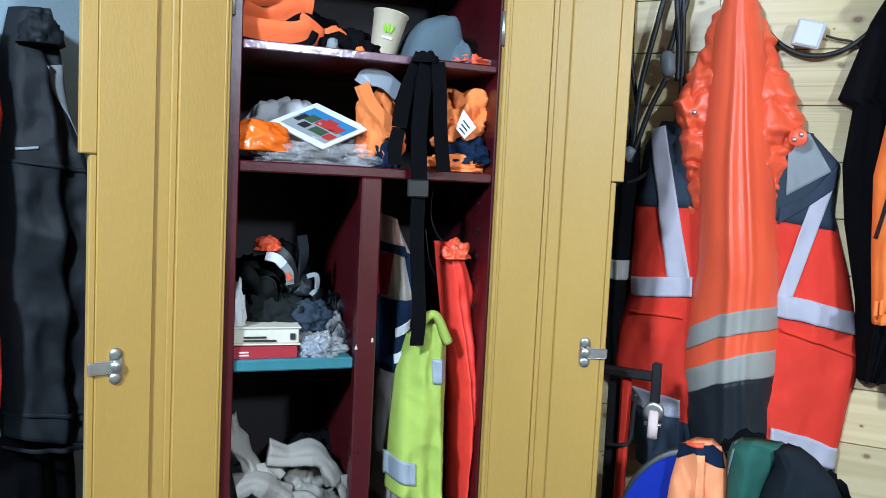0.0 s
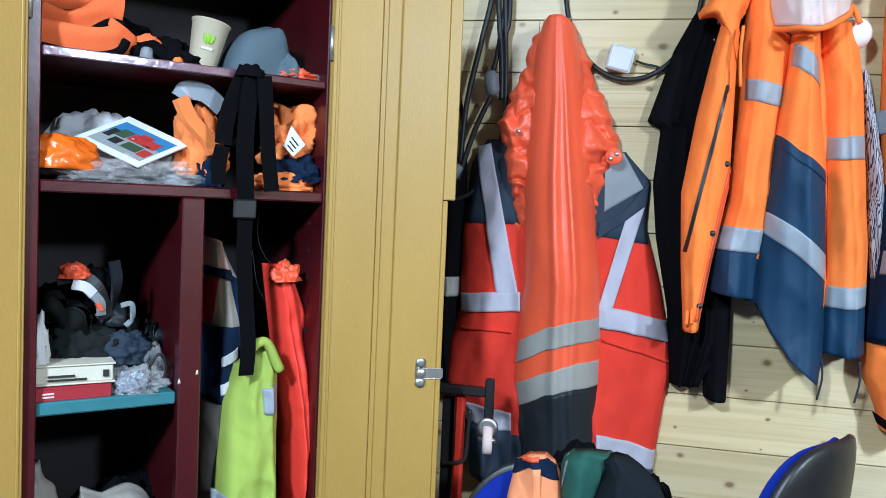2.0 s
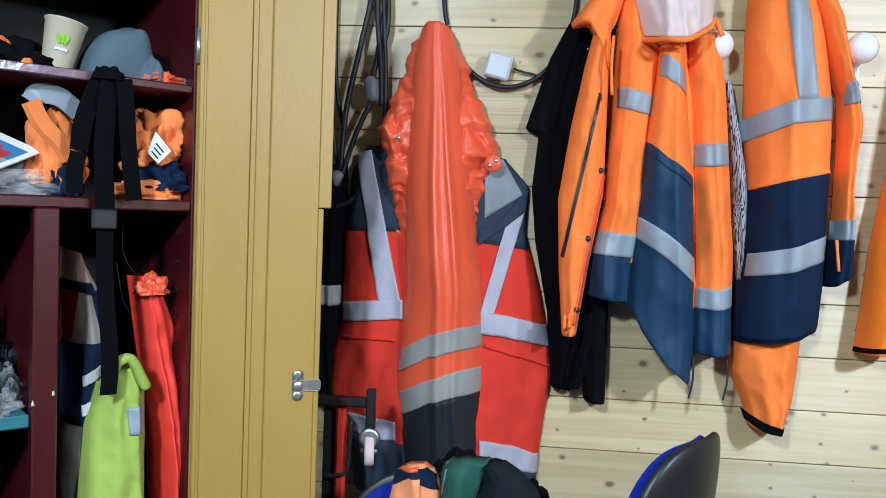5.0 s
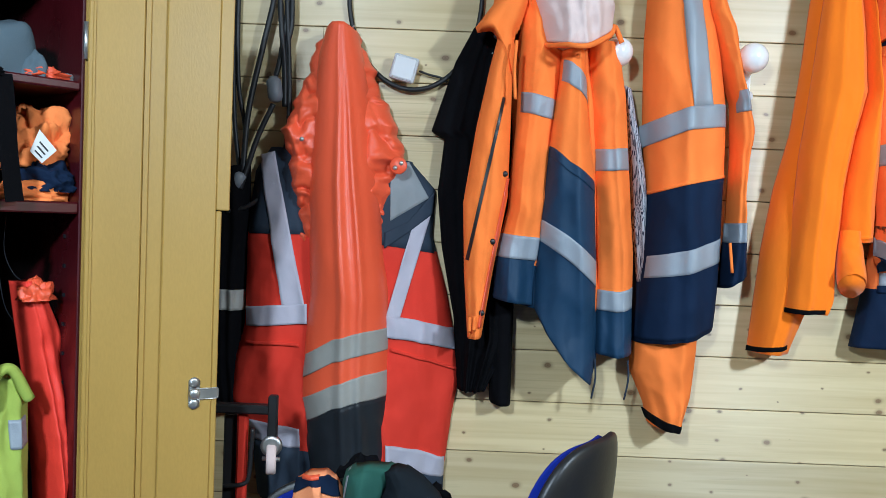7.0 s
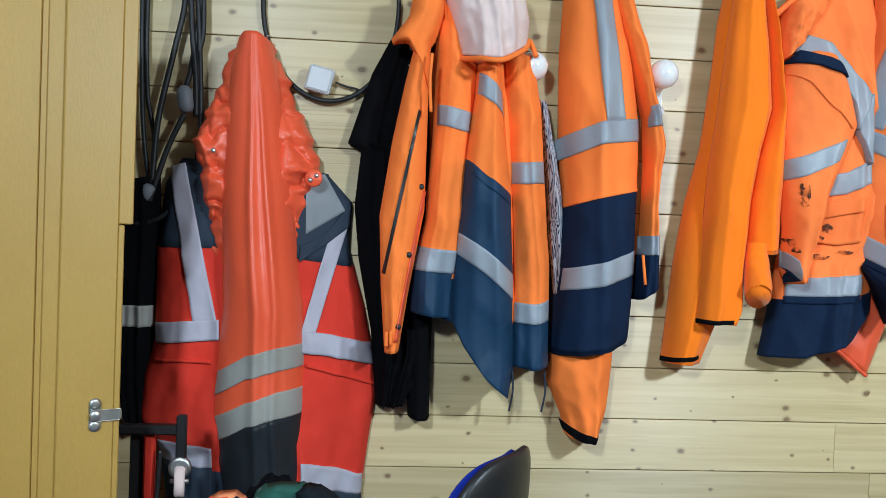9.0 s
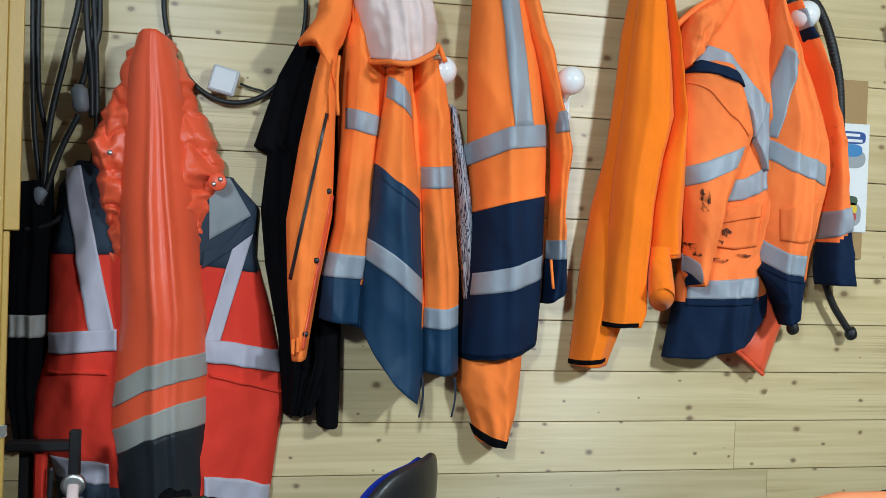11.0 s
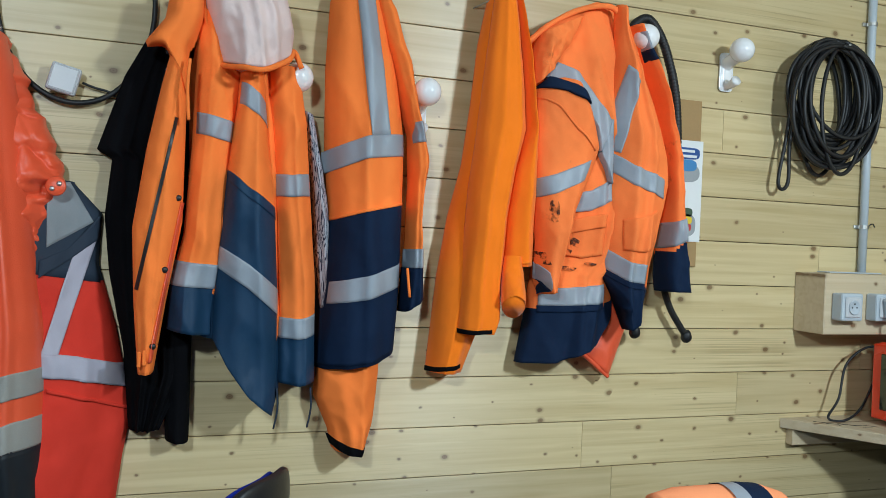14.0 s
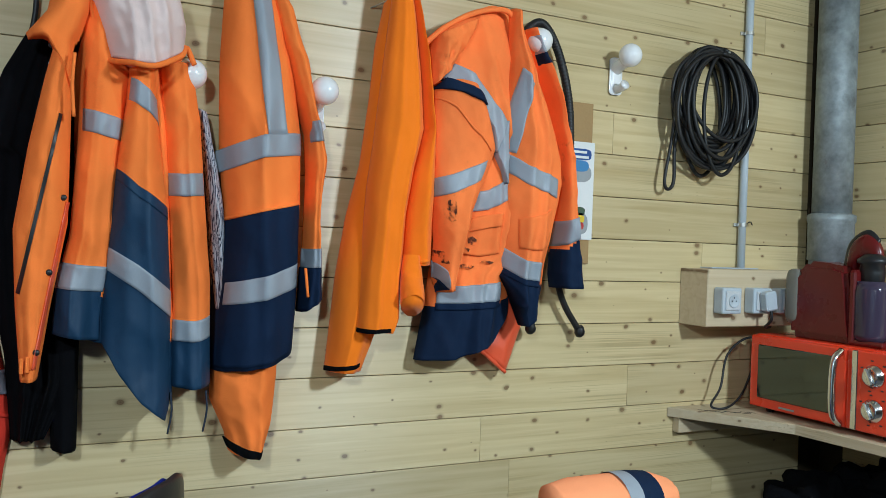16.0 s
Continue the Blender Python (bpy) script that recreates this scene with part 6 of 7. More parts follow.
# orange jacket over the third chair
rolled = empty("folded_jacket", (1.42, 1.38, 0.8), "orange jacket with navy and silver bands over a chair back", "jacket")
c0, c1 = Vector((1.38, 1.35, 0.952)), Vector((1.756, 1.40, 0.921))
axis = c1 - c0
rad = [0.045, 0.058, 0.060, 0.062, 0.064, 0.060, 0.042]
bm = bmesh.new()
tube(bm, [c0 + axis * k for k in (0, 0.25, 0.5, 0.75, 1)], 0.06, count=50, sides=28, radii=rad, ripple=0.10, squash=0.8, seed=2)
part("body", bm, SALMON, rolled, "", True)
for a, b, mt, nm in ((0.50, 0.62, TAPE, "reflective_stripe"), (0.62, 0.80, NAVY, "navy_band")):
    bm = bmesh.new()
    rr = [float(np.interp(a + (b - a) * k / 6, np.linspace(0, 1, 7), rad)) + 0.0035 for k in range(7)]
    tube(bm, [c0 + axis * (a + (b - a) * k / 6) for k in range(7)], 0.06, count=14, sides=28, radii=rr, squash=0.8, seed=2, caps=False)
    part(nm, bm, mt, rolled, "", True)

# ---- folded trolley behind the door ----
cart = empty("folding_trolley", (-0.22, 1.72, 0.0), "black and red folding hand trolley with a small castor", "trolley")
boxed("post", BLACKP, cart, -0.242, -0.212, 1.73, 1.76, 0.0, 1.003, 0.004)
boxed("post", RED, cart, -0.207, -0.184, 1.71, 1.735, 0.0, 1.01, 0.005, label="red side tube")
boxed("crossbar", BLACKP, cart, -0.257, -0.117, 1.69, 1.72, 1.012, 1.033, 0.004)
boxed("arm", BLACKP, cart, -0.131, -0.11, 1.685, 1.705, 0.941, 1.058, 0.003)
tubed("rod", BLACKP, cart, [(x, 1.70, z) for x, z in [(-0.167, 0.977), (-0.169, 0.929), (-0.173, 0.867), (-0.186, 0.848), (-0.231, 0.841)]], 0.005, count=30, sides=8)
wx, wz = -0.121, 0.912
lathed("castor_wheel", LINING, cart, [(0.008, -0.011), (0.032, -0.011), (0.035, -0.006), (0.035, 0.006), (0.032, 0.011), (0.008, 0.011)], Matrix.Translation((wx, 1.69, wz)) @ pose(0, 0, 0, 0, 90, 12), "worn pinkish castor wheel")
lathed("castor_ring", STEEL, cart, [(0.016, -0.006), (0.024, -0.006), (0.024, 0.006), (0.016, 0.006)], Matrix.Translation((wx, 1.69, wz + 0.03)) @ pose(0, 0, 0, 90))
tubed("axle", STEEL, cart, [(wx - 0.02, 1.69, wz), (wx + 0.02, 1.69, wz)], 0.005, count=3, sides=10)

# ---- clothes on the left wall ----
SIDE = pose(0, 0, 0, 0, 0, 90)
coat = empty("quilted_coat", (-1.42, 1.05, 1.75), "long black quilted coat with a grey shoulder, hung on the wall", "coat")
kl, kr = [(0.985, 1.79), (0.965, 1.70), (0.955, 1.60), (0.950, 1.40), (0.955, 1.10), (0.965, 0.84)], [(1.045, 1.79), (1.075, 1.72), (1.115, 1.58), (1.17, 1.33), (1.19, 1.0), (1.16, 0.79)]
dco = Drape(kl, kr, 1.425, 0.10, 1.4, 0.010, 3, 0.010, 0.5, facet=0.012, grain=8.0, pleats=((0.35, 0.07, 0.016), (0.7, 0.08, 0.014)))
moved(body("body", dco, COATBLK, coat, kl, kr, nu=40, nv=90), SIDE)
moved(band(dco, GREYC, coat, [(1.01, 1.665), (1.06, 1.675)], [(1.10, 1.50), (1.125, 1.50)], 0.005, "shoulder_panel", "pale grey shoulder panel"), SIDE)
moved(band(dco, TAPE, coat, [(0.962, 1.485), (0.99, 1.49)], [(0.962, 1.479), (0.99, 1.484)], 0.005, "badge", "pale chest badge", nv=2), SIDE)
for z in (1.46, 0.90, 0.82):
    moved(band(dco, COATBLK, coat, [(0.955, z), (1.06, z - 0.012), (1.165, z - 0.02)], [(0.955, z - 0.008), (1.06, z - 0.022), (1.165, z - 0.03)], 0.007, "quilt_seam", nv=3), SIDE)
heaped("hood", COATBLK, coat, (-1.36, 1.01, 1.71), (0.05, 0.05, 0.07), None, "crumpled hood", res=26, rough=0.22, seed=2, crush=0.04)
reds = empty("red_grey_jacket", (-1.42, 0.87, 1.7), "red and grey jacket beside the black coat", "jacket")
kl, kr = [(0.80, 1.75), (0.76, 1.5), (0.75, 1.2), (0.76, 0.85)], [(0.93, 1.75), (0.955, 1.6), (0.95, 1.2), (0.955, 0.88)]
dre = Drape(kl, kr, 1.43, 0.07, 1.5, 0.012, 6, 0.01)
moved(body("body", dre, GREYC, reds, kl, kr, nu=24, nv=60), SIDE)
moved(band(dre, RED, reds, [(0.79, 1.66), (0.945, 1.64)], [(0.77, 1.46), (0.945, 1.50)], 0.006, "chest_panel", "red chest panel"), SIDE)
moved(band(dre, RED, reds, [(0.76, 1.18), (0.95, 1.2)], [(0.76, 0.90), (0.952, 0.95)], 0.006, "lower_panel", "red lower panel"), SIDE)
# Added black sheet: stands in for the dark, shaded space under the coat.
sack2 = empty("dark_trousers", (-1.42, 1.05, 0.9), "black cloth added to fill the dark below the coat", "trousers")
kl, kr = [(0.93, 0.92), (0.93, 0.5), (0.95, 0.15)], [(1.17, 0.92), (1.18, 0.5), (1.15, 0.15)]
moved(body("body", Drape(kl, kr, 1.44, 0.05, 3, 0.01, 2), BLACKC, sack2, kl, kr, nu=20, nv=30), SIDE)


# ---- things in the wardrobe: s along the front, depth inwards, z up ----
def thing(name, label, category, at, group=""):
    return empty(name, FRONT @ Vector(at), label, category, group)


def lump(name, material, parent, centre, size, label="", **kw):
    return heaped(name, material, parent, centre, size, FRONT, label, **kw)


Z1, Z2, Z3, Z4 = 1.709, 1.479, 1.082, 0.72
# top shelf
pads = thing("padded_harness", "orange padded harness with black piping, heaped on the shelf", "harness", (-0.19, 0.1, Z1))
for k, (pts, r) in enumerate((
    ([(-0.243, 0.07, 1.737), (-0.193, 0.07, 1.732), (-0.142, 0.07, 1.733), (-0.108, 0.07, 1.746), (-0.096, 0.07, 1.767)], 0.030),
    ([(-0.24, 0.1, 1.778), (-0.195, 0.1, 1.763), (-0.155, 0.1, 1.777), (-0.121, 0.1, 1.799), (-0.095, 0.1, 1.798)], 0.028),
    ([(-0.238, 0.13, 1.812), (-0.186, 0.13, 1.811), (-0.14, 0.13, 1.825), (-0.099, 0.13, 1.842)], 0.030),
)):
    bm = bmesh.new()
    tube(bm, pts, r * 0.5, count=60, sides=26, squash=2.1, ripple=0.30, seed=k, m=FRONT)
    pad_ = part("pad", bm, HARNESS, pads, "", True)
    bm = bmesh.new()
    tube(bm, [(s, d - r * 0.62, z - r * 0.78) for s, d, z in pts], 0.0085, count=40, sides=8, m=FRONT)
    part("piping", bm, BLACKC, pad_, "black piping", True)
lump("pad_end", BLACKC, pads, (-0.048, 0.10, Z1), (0.045, 0.05, 0.035), "black webbing bunched up", res=22, flat=0.4, rough=0.28, seed=4)
lump("pad_end", HARNESS, pads, (-0.042, 0.13, Z1 + 0.02), (0.036, 0.03, 0.032), res=20, flat=0.4, rough=0.28, seed=5)
lump("pad_end", BLACKC, pads, (-0.066, 0.22, Z1), (0.07, 0.06, 0.075), "black webbing bunched up", res=24, flat=0.4, rough=0.28, seed=6)
gear = thing("black_straps", "tangle of black straps and a grey buckle on the shelf", "straps", (-0.02, 0.08, Z1))
lump("strap_tangle", BLACKC, gear, (0.001, 0.05, Z1), (0.040, 0.035, 0.022), res=22, flat=0.4, rough=0.28, seed=9)
lump("strap_tangle", BLACKC, gear, (0.009, 0.17, Z1), (0.06, 0.05, 0.05), res=22, flat=0.4, rough=0.28, seed=2)
lump("buckle", GREYC, gear, (-0.065, 0.03, Z1), (0.012, 0.012, 0.018), "grey plastic buckle", res=12, flat=0.4, rough=0.3, seed=2)
lump("orange_tip", ORANGE, gear, (-0.011, 0.015, Z1), (0.010, 0.008, 0.008), res=10, flat=0.4, rough=0.2, seed=3)

cup = thing("paper_cup", "beige paper cup with a green leaf print", "cup", (0.058, 0.10, Z1))
cm = FRONT @ Matrix.Translation((0.058, 0.10, Z1 + 0.005)) @ pose(0, 0, 0, 0, 11, 0)
lathed("cup", CUPM, cup, [(0.026, 0.0), (0.0265, 0.002), (0.037, 0.093), (0.039, 0.095), (0.039, 0.098), (0.036, 0.098), (0.0345, 0.09), (0.025, 0.006), (0.0, 0.006)], cm, sides=36)
for dx, dz, rx, rz in ((-0.007, 0.057, 0.0035, 0.010), (0.0, 0.060, 0.0035, 0.012), (0.007, 0.057, 0.0035, 0.010)):
    bm = bmesh.new()
    bmesh.ops.create_uvsphere(bm, u_segments=12, v_segments=8, radius=1)
    for v in bm.verts:
        v.co = Vector((dx + v.co.x * rx + v.co.z * dx * 0.4, -0.0334 + v.co.y * 0.0012, dz + v.co.z * rz))
    bmesh.ops.transform(bm, matrix=cm @ pose(0, 0, 0, 0, 0, -12), verts=bm.verts)
    part("print", bm, CUPGREEN, cup, "green leaf print", True)
boxed("print_bar", PAPER, cup, -0.011, 0.011, -0.0325, -0.031, 0.036, 0.041, 0.0, cm @ pose(0, 0, 0, 0, 0, -12))

felt = thing("felt_cap", "blue-grey felt folded over on the shelf", "cloth", (0.12, 0.1, Z1))
bm = bmesh.new()
bmesh.ops.create_uvsphere(bm, u_segments=64, v_segments=40, radius=1)
crown_h = 1.837 - Z1 + 0.004
for v in bm.verts:
    p = Vector([math.copysign(abs(c) ** 0.5, c) for c in v.co])
    p *= 1 + 0.10 * noise.noise(p * 1.1 + Vector((2.0, 5.0, 1.0)))
    lean = 0.012 * p.z
    v.co = Vector((0.165 + lean + p.x * (0.066 - 0.014 * max(p.z, 0)), 0.10 + p.y * 0.07, Z1 + 0.002 + max(p.z + 0.04, 0) * crown_h / 1.04 * (0.78 + 0.14 * p.x)))
bmesh.ops.transform(bm, matrix=FRONT, verts=bm.verts)
part("crown", bm, BLUEGREY, felt, "folded felt crown", True)
lump("fold", BLUEGREY, felt, (0.218, 0.07, Z1), (0.030, 0.06, 0.050), "turned-up felt edge", res=26, flat=0.1, rough=0.2, seed=3, freq=1.2)
lump("inside", BLACKC, felt, (0.165, 0.10, Z1), (0.05, 0.06, 0.02), "dark folded lining", res=24, flat=0.4, rough=0.3, seed=2)
clips = thing("orange_strap", "orange webbing strap with a grey end on the shelf", "strap", (0.22, 0.05, Z1))
lump("strap", COATRED, clips, (0.234, 0.04, Z1), (0.042, 0.03, 0.016), res=20, flat=0.4, rough=0.6, seed=7)
lump("end", GREYC, clips, (0.283, 0.05, Z1), (0.013, 0.014, 0.014), "grey plastic end", res=12, flat=0.4, rough=0.2, seed=1)

# webbing belt hanging down the front
belt = thing("webbing_belt", "black webbing belt knotted at the shelf, hanging down", "belt", (0.12, -0.02, 1.65))
lump("knot", BLACKC, belt, (0.119, -0.02, 1.695), (0.030, 0.018, 0.024), res=22, rough=0.25, seed=3)
for pts, w in (
    ([(0.112, -0.016, 1.711), (0.091, -0.016, 1.661), (0.076, -0.016, 1.614), (0.069, -0.016, 1.562)], 0.034),
    ([(0.069, -0.016, 1.559), (0.063, -0.016, 1.528), (0.063, -0.016, 1.485)], 0.030),
    ([(0.124, -0.024, 1.709), (0.115, -0.024, 1.651), (0.11, -0.024, 1.559), (0.115, -0.024, 1.456)], 0.036),
    ([(0.116, -0.02, 1.453), (0.116, -0.02, 1.362), (0.121, -0.02, 1.28), (0.13, -0.02, 1.172), (0.127, -0.02, 1.11)], 0.032),
    ([(0.142, -0.03, 1.699), (0.148, -0.03, 1.642), (0.154, -0.03, 1.562), (0.165, -0.03, 1.476)], 0.032),
):
    strap("webbing", BLACKC, belt, pts, w, (1, 0.15, 0), FRONT)
boxed("buckle", BLACKP, belt, 0.089, 0.135, -0.032, -0.022, 1.421, 1.458, 0.003, FRONT, "black plastic buckle")

# second shelf
bundle = thing("white_laundry", "white cotton laundry in a clear bag", "laundry", (-0.15, 0.16, Z2))
lump("cotton", WHITEC, bundle, (-0.113, 0.24, Z2 + 0.01), (0.105, 0.08, 0.105), res=40, flat=0.35, rough=0.16, seed=4)
lump("cotton", GREYC, bundle, (0.022, 0.14, Z2), (0.06, 0.06, 0.06), "grey cotton", res=24, flat=0.35, rough=0.16, seed=8)
lump("bag", FILM, bundle, (-0.072, 0.06, Z2), (0.135, 0.055, 0.034), "crinkled clear plastic bag", res=44, flat=0.4, rough=0.42, seed=3, freq=3.0)
obag = thing("orange_bag", "shiny orange plastic bag on the laundry", "bag", (-0.2, 0.05, Z2 + 0.02))
lump("bag", mat("orange_plastic", (0.82, 0.15, 0.01), 0.22, 0, 0.1, 8, 60, 0.2, wrinkle=0.5), obag, (-0.206, 0.055, Z2 + 0.020), (0.068, 0.045, 0.046), res=30, flat=0.35, rough=0.18, seed=2)
leaflet = thing("printed_leaflet", "white leaflet with a red vehicle picture, in clear film", "leaflet", (-0.06, 0.08, Z2 + 0.03))
q = [(-0.176, 0.1, 1.56), (-0.078, 0.02, 1.508), (0.03, 0.07, 1.558)]
q.append(tuple(Vector(q[0]) + Vector(q[2]) - Vector(q[1])))
leaf_slab("sheet", PAPER, leaflet, q, 0.003, FRONT)
qc = [Vector(p) for p in q]


def on_leaf(u, v, lift):
    p = qc[0] * (1 - u) * (1 - v) + qc[1] * u * (1 - v) + qc[2] * u * v + qc[3] * (1 - u) * v
    nrm = (qc[1] - qc[0]).cross(qc[3] - qc[0]).normalized()
    if nrm.z < 0:
        nrm = -nrm
    return p + nrm * lift


def picture(name, material, u0, u1, v0, v1, lift):
    leaf_slab(name, material, leaflet, [on_leaf(u0, v0, lift), on_leaf(u1, v0, lift), on_leaf(u1, v1, lift), on_leaf(u0, v1, lift)], 0.0004, FRONT)


top_ = 0.0035
picture("picture", INKGRY, 0.10, 0.92, 0.12, 0.50, top_)
picture("picture", INKSKY, 0.10, 0.92, 0.50, 0.84, top_)
for mt, u0, u1, v0, v1 in ((INKBLK, 0.14, 0.24, 0.34, 0.58), (INKGRN, 0.24, 0.40, 0.44, 0.66), (INKBLK, 0.30, 0.44, 0.24, 0.40), (INKRED, 0.42, 0.84, 0.46, 0.66), (INKRED, 0.48, 0.66, 0.64, 0.74),
                           (INKGRN, 0.50, 0.74, 0.24, 0.42), (INKRED, 0.76, 0.90, 0.22, 0.40), (PAPER, 0.46, 0.52, 0.50, 0.58), (INKBLK, 0.66, 0.76, 0.46, 0.52)):
    picture("picture_vehicle", mt, u0, u1, v0, v1, top_ + 0.0008)

hivis = thing("folded_hi_vis", "crumpled orange hi-vis jacket with a white label", "jacket", (0.2, 0.1, Z2))
lump("cloth", PEACH, hivis, (0.267, 0.12, Z2 + 0.055), (0.075, 0.09, 0.085), res=44, flat=0.5, rough=0.5, seed=12, freq=1.8)
lump("cloth", PEACH, hivis, (0.058, 0.11, Z2 + 0.02), (0.055, 0.07, 0.115), res=36, flat=0.3, rough=0.35, seed=5)
lump("cloth", PEACH, hivis, (0.223, 0.07, Z2), (0.085, 0.06, 0.030), res=30, flat=0.4, rough=0.3, seed=7)
strap("reflective_stripe", TAPE, hivis, [(0.004, 0.05, 1.648), (0.018, 0.05, 1.664), (0.052, 0.05, 1.662), (0.086, 0.05, 1.638)], 0.04, (0.2, 0.3, 1), FRONT)
strap("cord_fold", PEACH, hivis, [(0.0, 0.035, 1.647), (0.02, 0.035, 1.608), (0.052, 0.035, 1.575), (0.068, 0.035, 1.547)], 0.03, (1, 0.4, 0.3), FRONT, thick=0.014)
lab = thing("navy_cloth", "navy cloth folded among the hi-vis clothing", "cloth", (0.22, 0.05, Z2))
lump("cloth", NAVY, lab, (0.251, 0.055, Z2 + 0.018), (0.060, 0.05, 0.042), res=30, flat=0.35, rough=0.35, seed=3)
lump("cloth", NAVY, lab, (0.068, 0.06, Z2), (0.03, 0.04, 0.045), res=20, flat=0.35, rough=0.35, seed=5)
leaf_slab("care_label", PAPER, hivis, [(0.204, 0.015, 1.57), (0.224, 0.01, 1.549), (0.25, 0.01, 1.575), (0.222, 0.02, 1.612)], 0.001, FRONT, "white care label")
for k in range(3):
    v = 0.2 + 0.22 * k
    a = [Vector(p) for p in [(0.203, 0.013, 1.57), (0.223, 0.008, 1.549), (0.249, 0.008, 1.575), (0.221, 0.018, 1.612)]]
    strap("print_bar", INKBLK, hivis, [a[0].lerp(a[3], v) * 0.75 + a[1].lerp(a[2], v) * 0.25, a[0].lerp(a[3], v) * 0.2 + a[1].lerp(a[2], v) * 0.8], 0.003, (0.3, 0, 1), FRONT, thick=0.0006, count=3)

# hanging clothes
def hung(name, label, category, left, right, material, back, thick, folds, amp, seed):
    g = thing(name, label, category, (left[0][0], back, left[0][1]), "")
    d = Drape(left, right, back, thick, folds, amp, seed, 0.006, 0.5, facet=0.006, grain=14.0)
    moved(body("body", d, material, g, left, right, nu=30, nv=80), FRONT)
    return g, d


g, d = hung("sports_jacket", "beige, navy and red sports jacket hung in the wardrobe", "jacket", [(0.089, 1.375), (0.085, 1.285), (0.094, 1.139), (0.086, 0.943), (0.086, 0.744)], [(0.123, 1.351), (0.162, 1.284), (0.18, 1.109), (0.168, 0.984), (0.163, 0.73)], BEIGE, 0.15, 0.08, 1.3, 0.008, 2)
for mt, up, lo, nm, lb in (
    (NAVY, [(0.086, 1.191), (0.168, 1.188)], [(0.085, 1.034), (0.173, 1.026)], "waist_panel", "navy waist panel"),
    (BOOKRED, [(0.084, 1.287), (0.105, 1.299)], [(0.086, 1.197), (0.098, 1.197)], "shoulder_panel", "red shoulder panel"),
    (NAVY, [(0.13, 1.298), (0.16, 1.286)], [(0.155, 1.188), (0.171, 1.188)], "side_panel", "navy side panel"),
    (WHITEC, [(0.111, 1.128), (0.145, 1.147)], [(0.111, 1.108), (0.145, 1.126)], "white_bar", "white bar"),
    (WHITEC, [(0.107, 1.072), (0.132, 1.086)], [(0.108, 1.051), (0.132, 1.065)], "white_bar", "white bar"),
    (LINING, [(0.084, 1.38), (0.108, 1.368)], [(0.083, 1.317), (0.129, 1.308)], "collar", "pale collar"),
):
    moved(band(d, mt, g, up, lo, 0.006 + 0.004 * (mt is WHITEC), nm, lb), FRONT)
moved(band(d, NAVY, g, [(0.083, 1.317), (0.133, 1.308)], [(0.083, 1.299), (0.14, 1.284)], 0.007, "collar_trim", "navy collar trim"), FRONT)

g, d = hung("coral_jacket", "coral red waterproof jacket hung in the wardrobe", "jacket", [(0.205, 1.322), (0.215, 1.248), (0.236, 1.109), (0.255, 0.929), (0.265, 0.719)], [(0.25, 1.325), (0.299, 1.221), (0.326, 1.012), (0.33, 0.867), (0.329, 0.708)], mat("coral_cloth", (0.86, 0.05, 0.03), 0.6, 0, 0.1, 6, 300, 0.2, wrinkle=0.4), 0.115, 0.08, 1.4, 0.010, 5)
bm = bmesh.new()
heap(bm, (0.238, 0.06, 1.288), (0.036, 0.03, 0.042), seed=6, rough=0.4, res=30, m=FRONT, crush=0.07)
part("gathered_collar", bm, COATRED, g, "gathered collar", True)
wire = thing("wire_hangers", "thin wire coat hangers on the rail", "hangers", (0.2, 0.18, 1.42))
for pts in ([(0.21, 0.15, 1.457), (0.206, 0.15, 1.382), (0.224, 0.15, 1.333), (0.248, 0.15, 1.314)], [(0.195, 0.15, 1.345), (0.209, 0.15, 1.27), (0.23, 0.15, 1.231)]):
    bm = bmesh.new()
    tube(bm, pts, 0.0011, count=16, sides=6, m=FRONT)
    part("wire", bm, CHAR, wire, "", True)
g, d = hung("lime_hi_vis", "lime green hi-vis garment strapped up by its collar", "jacket", [(0.132, 1.119), (0.11, 1.038), (0.101, 0.921), (0.095, 0.779)], [(0.192, 1.163), (0.224, 1.1), (0.227, 0.954), (0.228, 0.756)], LIME, 0.065, 0.075, 1.4, 0.010, 3)
bm = bmesh.new()
tube(bm, [(0.125, 0.0, 1.116), (0.138, 0.0, 1.152), (0.173, 0.0, 1.17), (0.207, 0.0, 1.11)], 0.010, count=30, sides=10, ripple=0.2, m=FRONT)
part("collar_roll", bm, LIME, g, "ribbed lime collar", True)
moved(band(d, TAPE, g, [(0.172, 1.075), (0.209, 1.076)], [(0.174, 1.023), (0.215, 1.023)], 0.006), FRONT)
moved(band(d, TAPE, g, [(0.089, 0.861), (0.142, 0.848)], [(0.09, 0.811), (0.143, 0.802)], 0.006), FRONT)

# teal shelf
book = thing("cream_book", "thick cream-coloured book lying on the red book", "book", (-0.2, 0.08, Z3 + 0.02), "books")
bs0, bs1 = -0.243, -0.108
mb = FRONT @ Matrix.Translation((bs0, 0.03, Z3 + 0.026)) @ pose(0, 0, 0, 0, 0, -3)
boxed("page_block", CREAM, book, 0.0, bs1 - bs0 - 0.004, 0.004, 0.17, 0.003, 0.034, 0.002, mb)
boxed("cover", CREAM, book, 0.0, bs1 - bs0, 0.0, 0.175, 0.034, 0.037, 0.001, mb)
boxed("cover", CREAM, book, 0.0, bs1 - bs0, 0.0, 0.175, 0.0, 0.003, 0.001, mb)
for k in range(2):
    boxed("print_bar", INKBLK, book, 0.02, 0.085 - 0.02 * k, -0.0008, 0.004, 0.008 + 0.007 * k, 0.011 + 0.007 * k, 0.0, mb)
boxed("print_mark", INKBLK, book, bs1 - bs0 - 0.022, bs1 - bs0 - 0.012, -0.0008, 0.004, 0.012, 0.024, 0.0, mb)
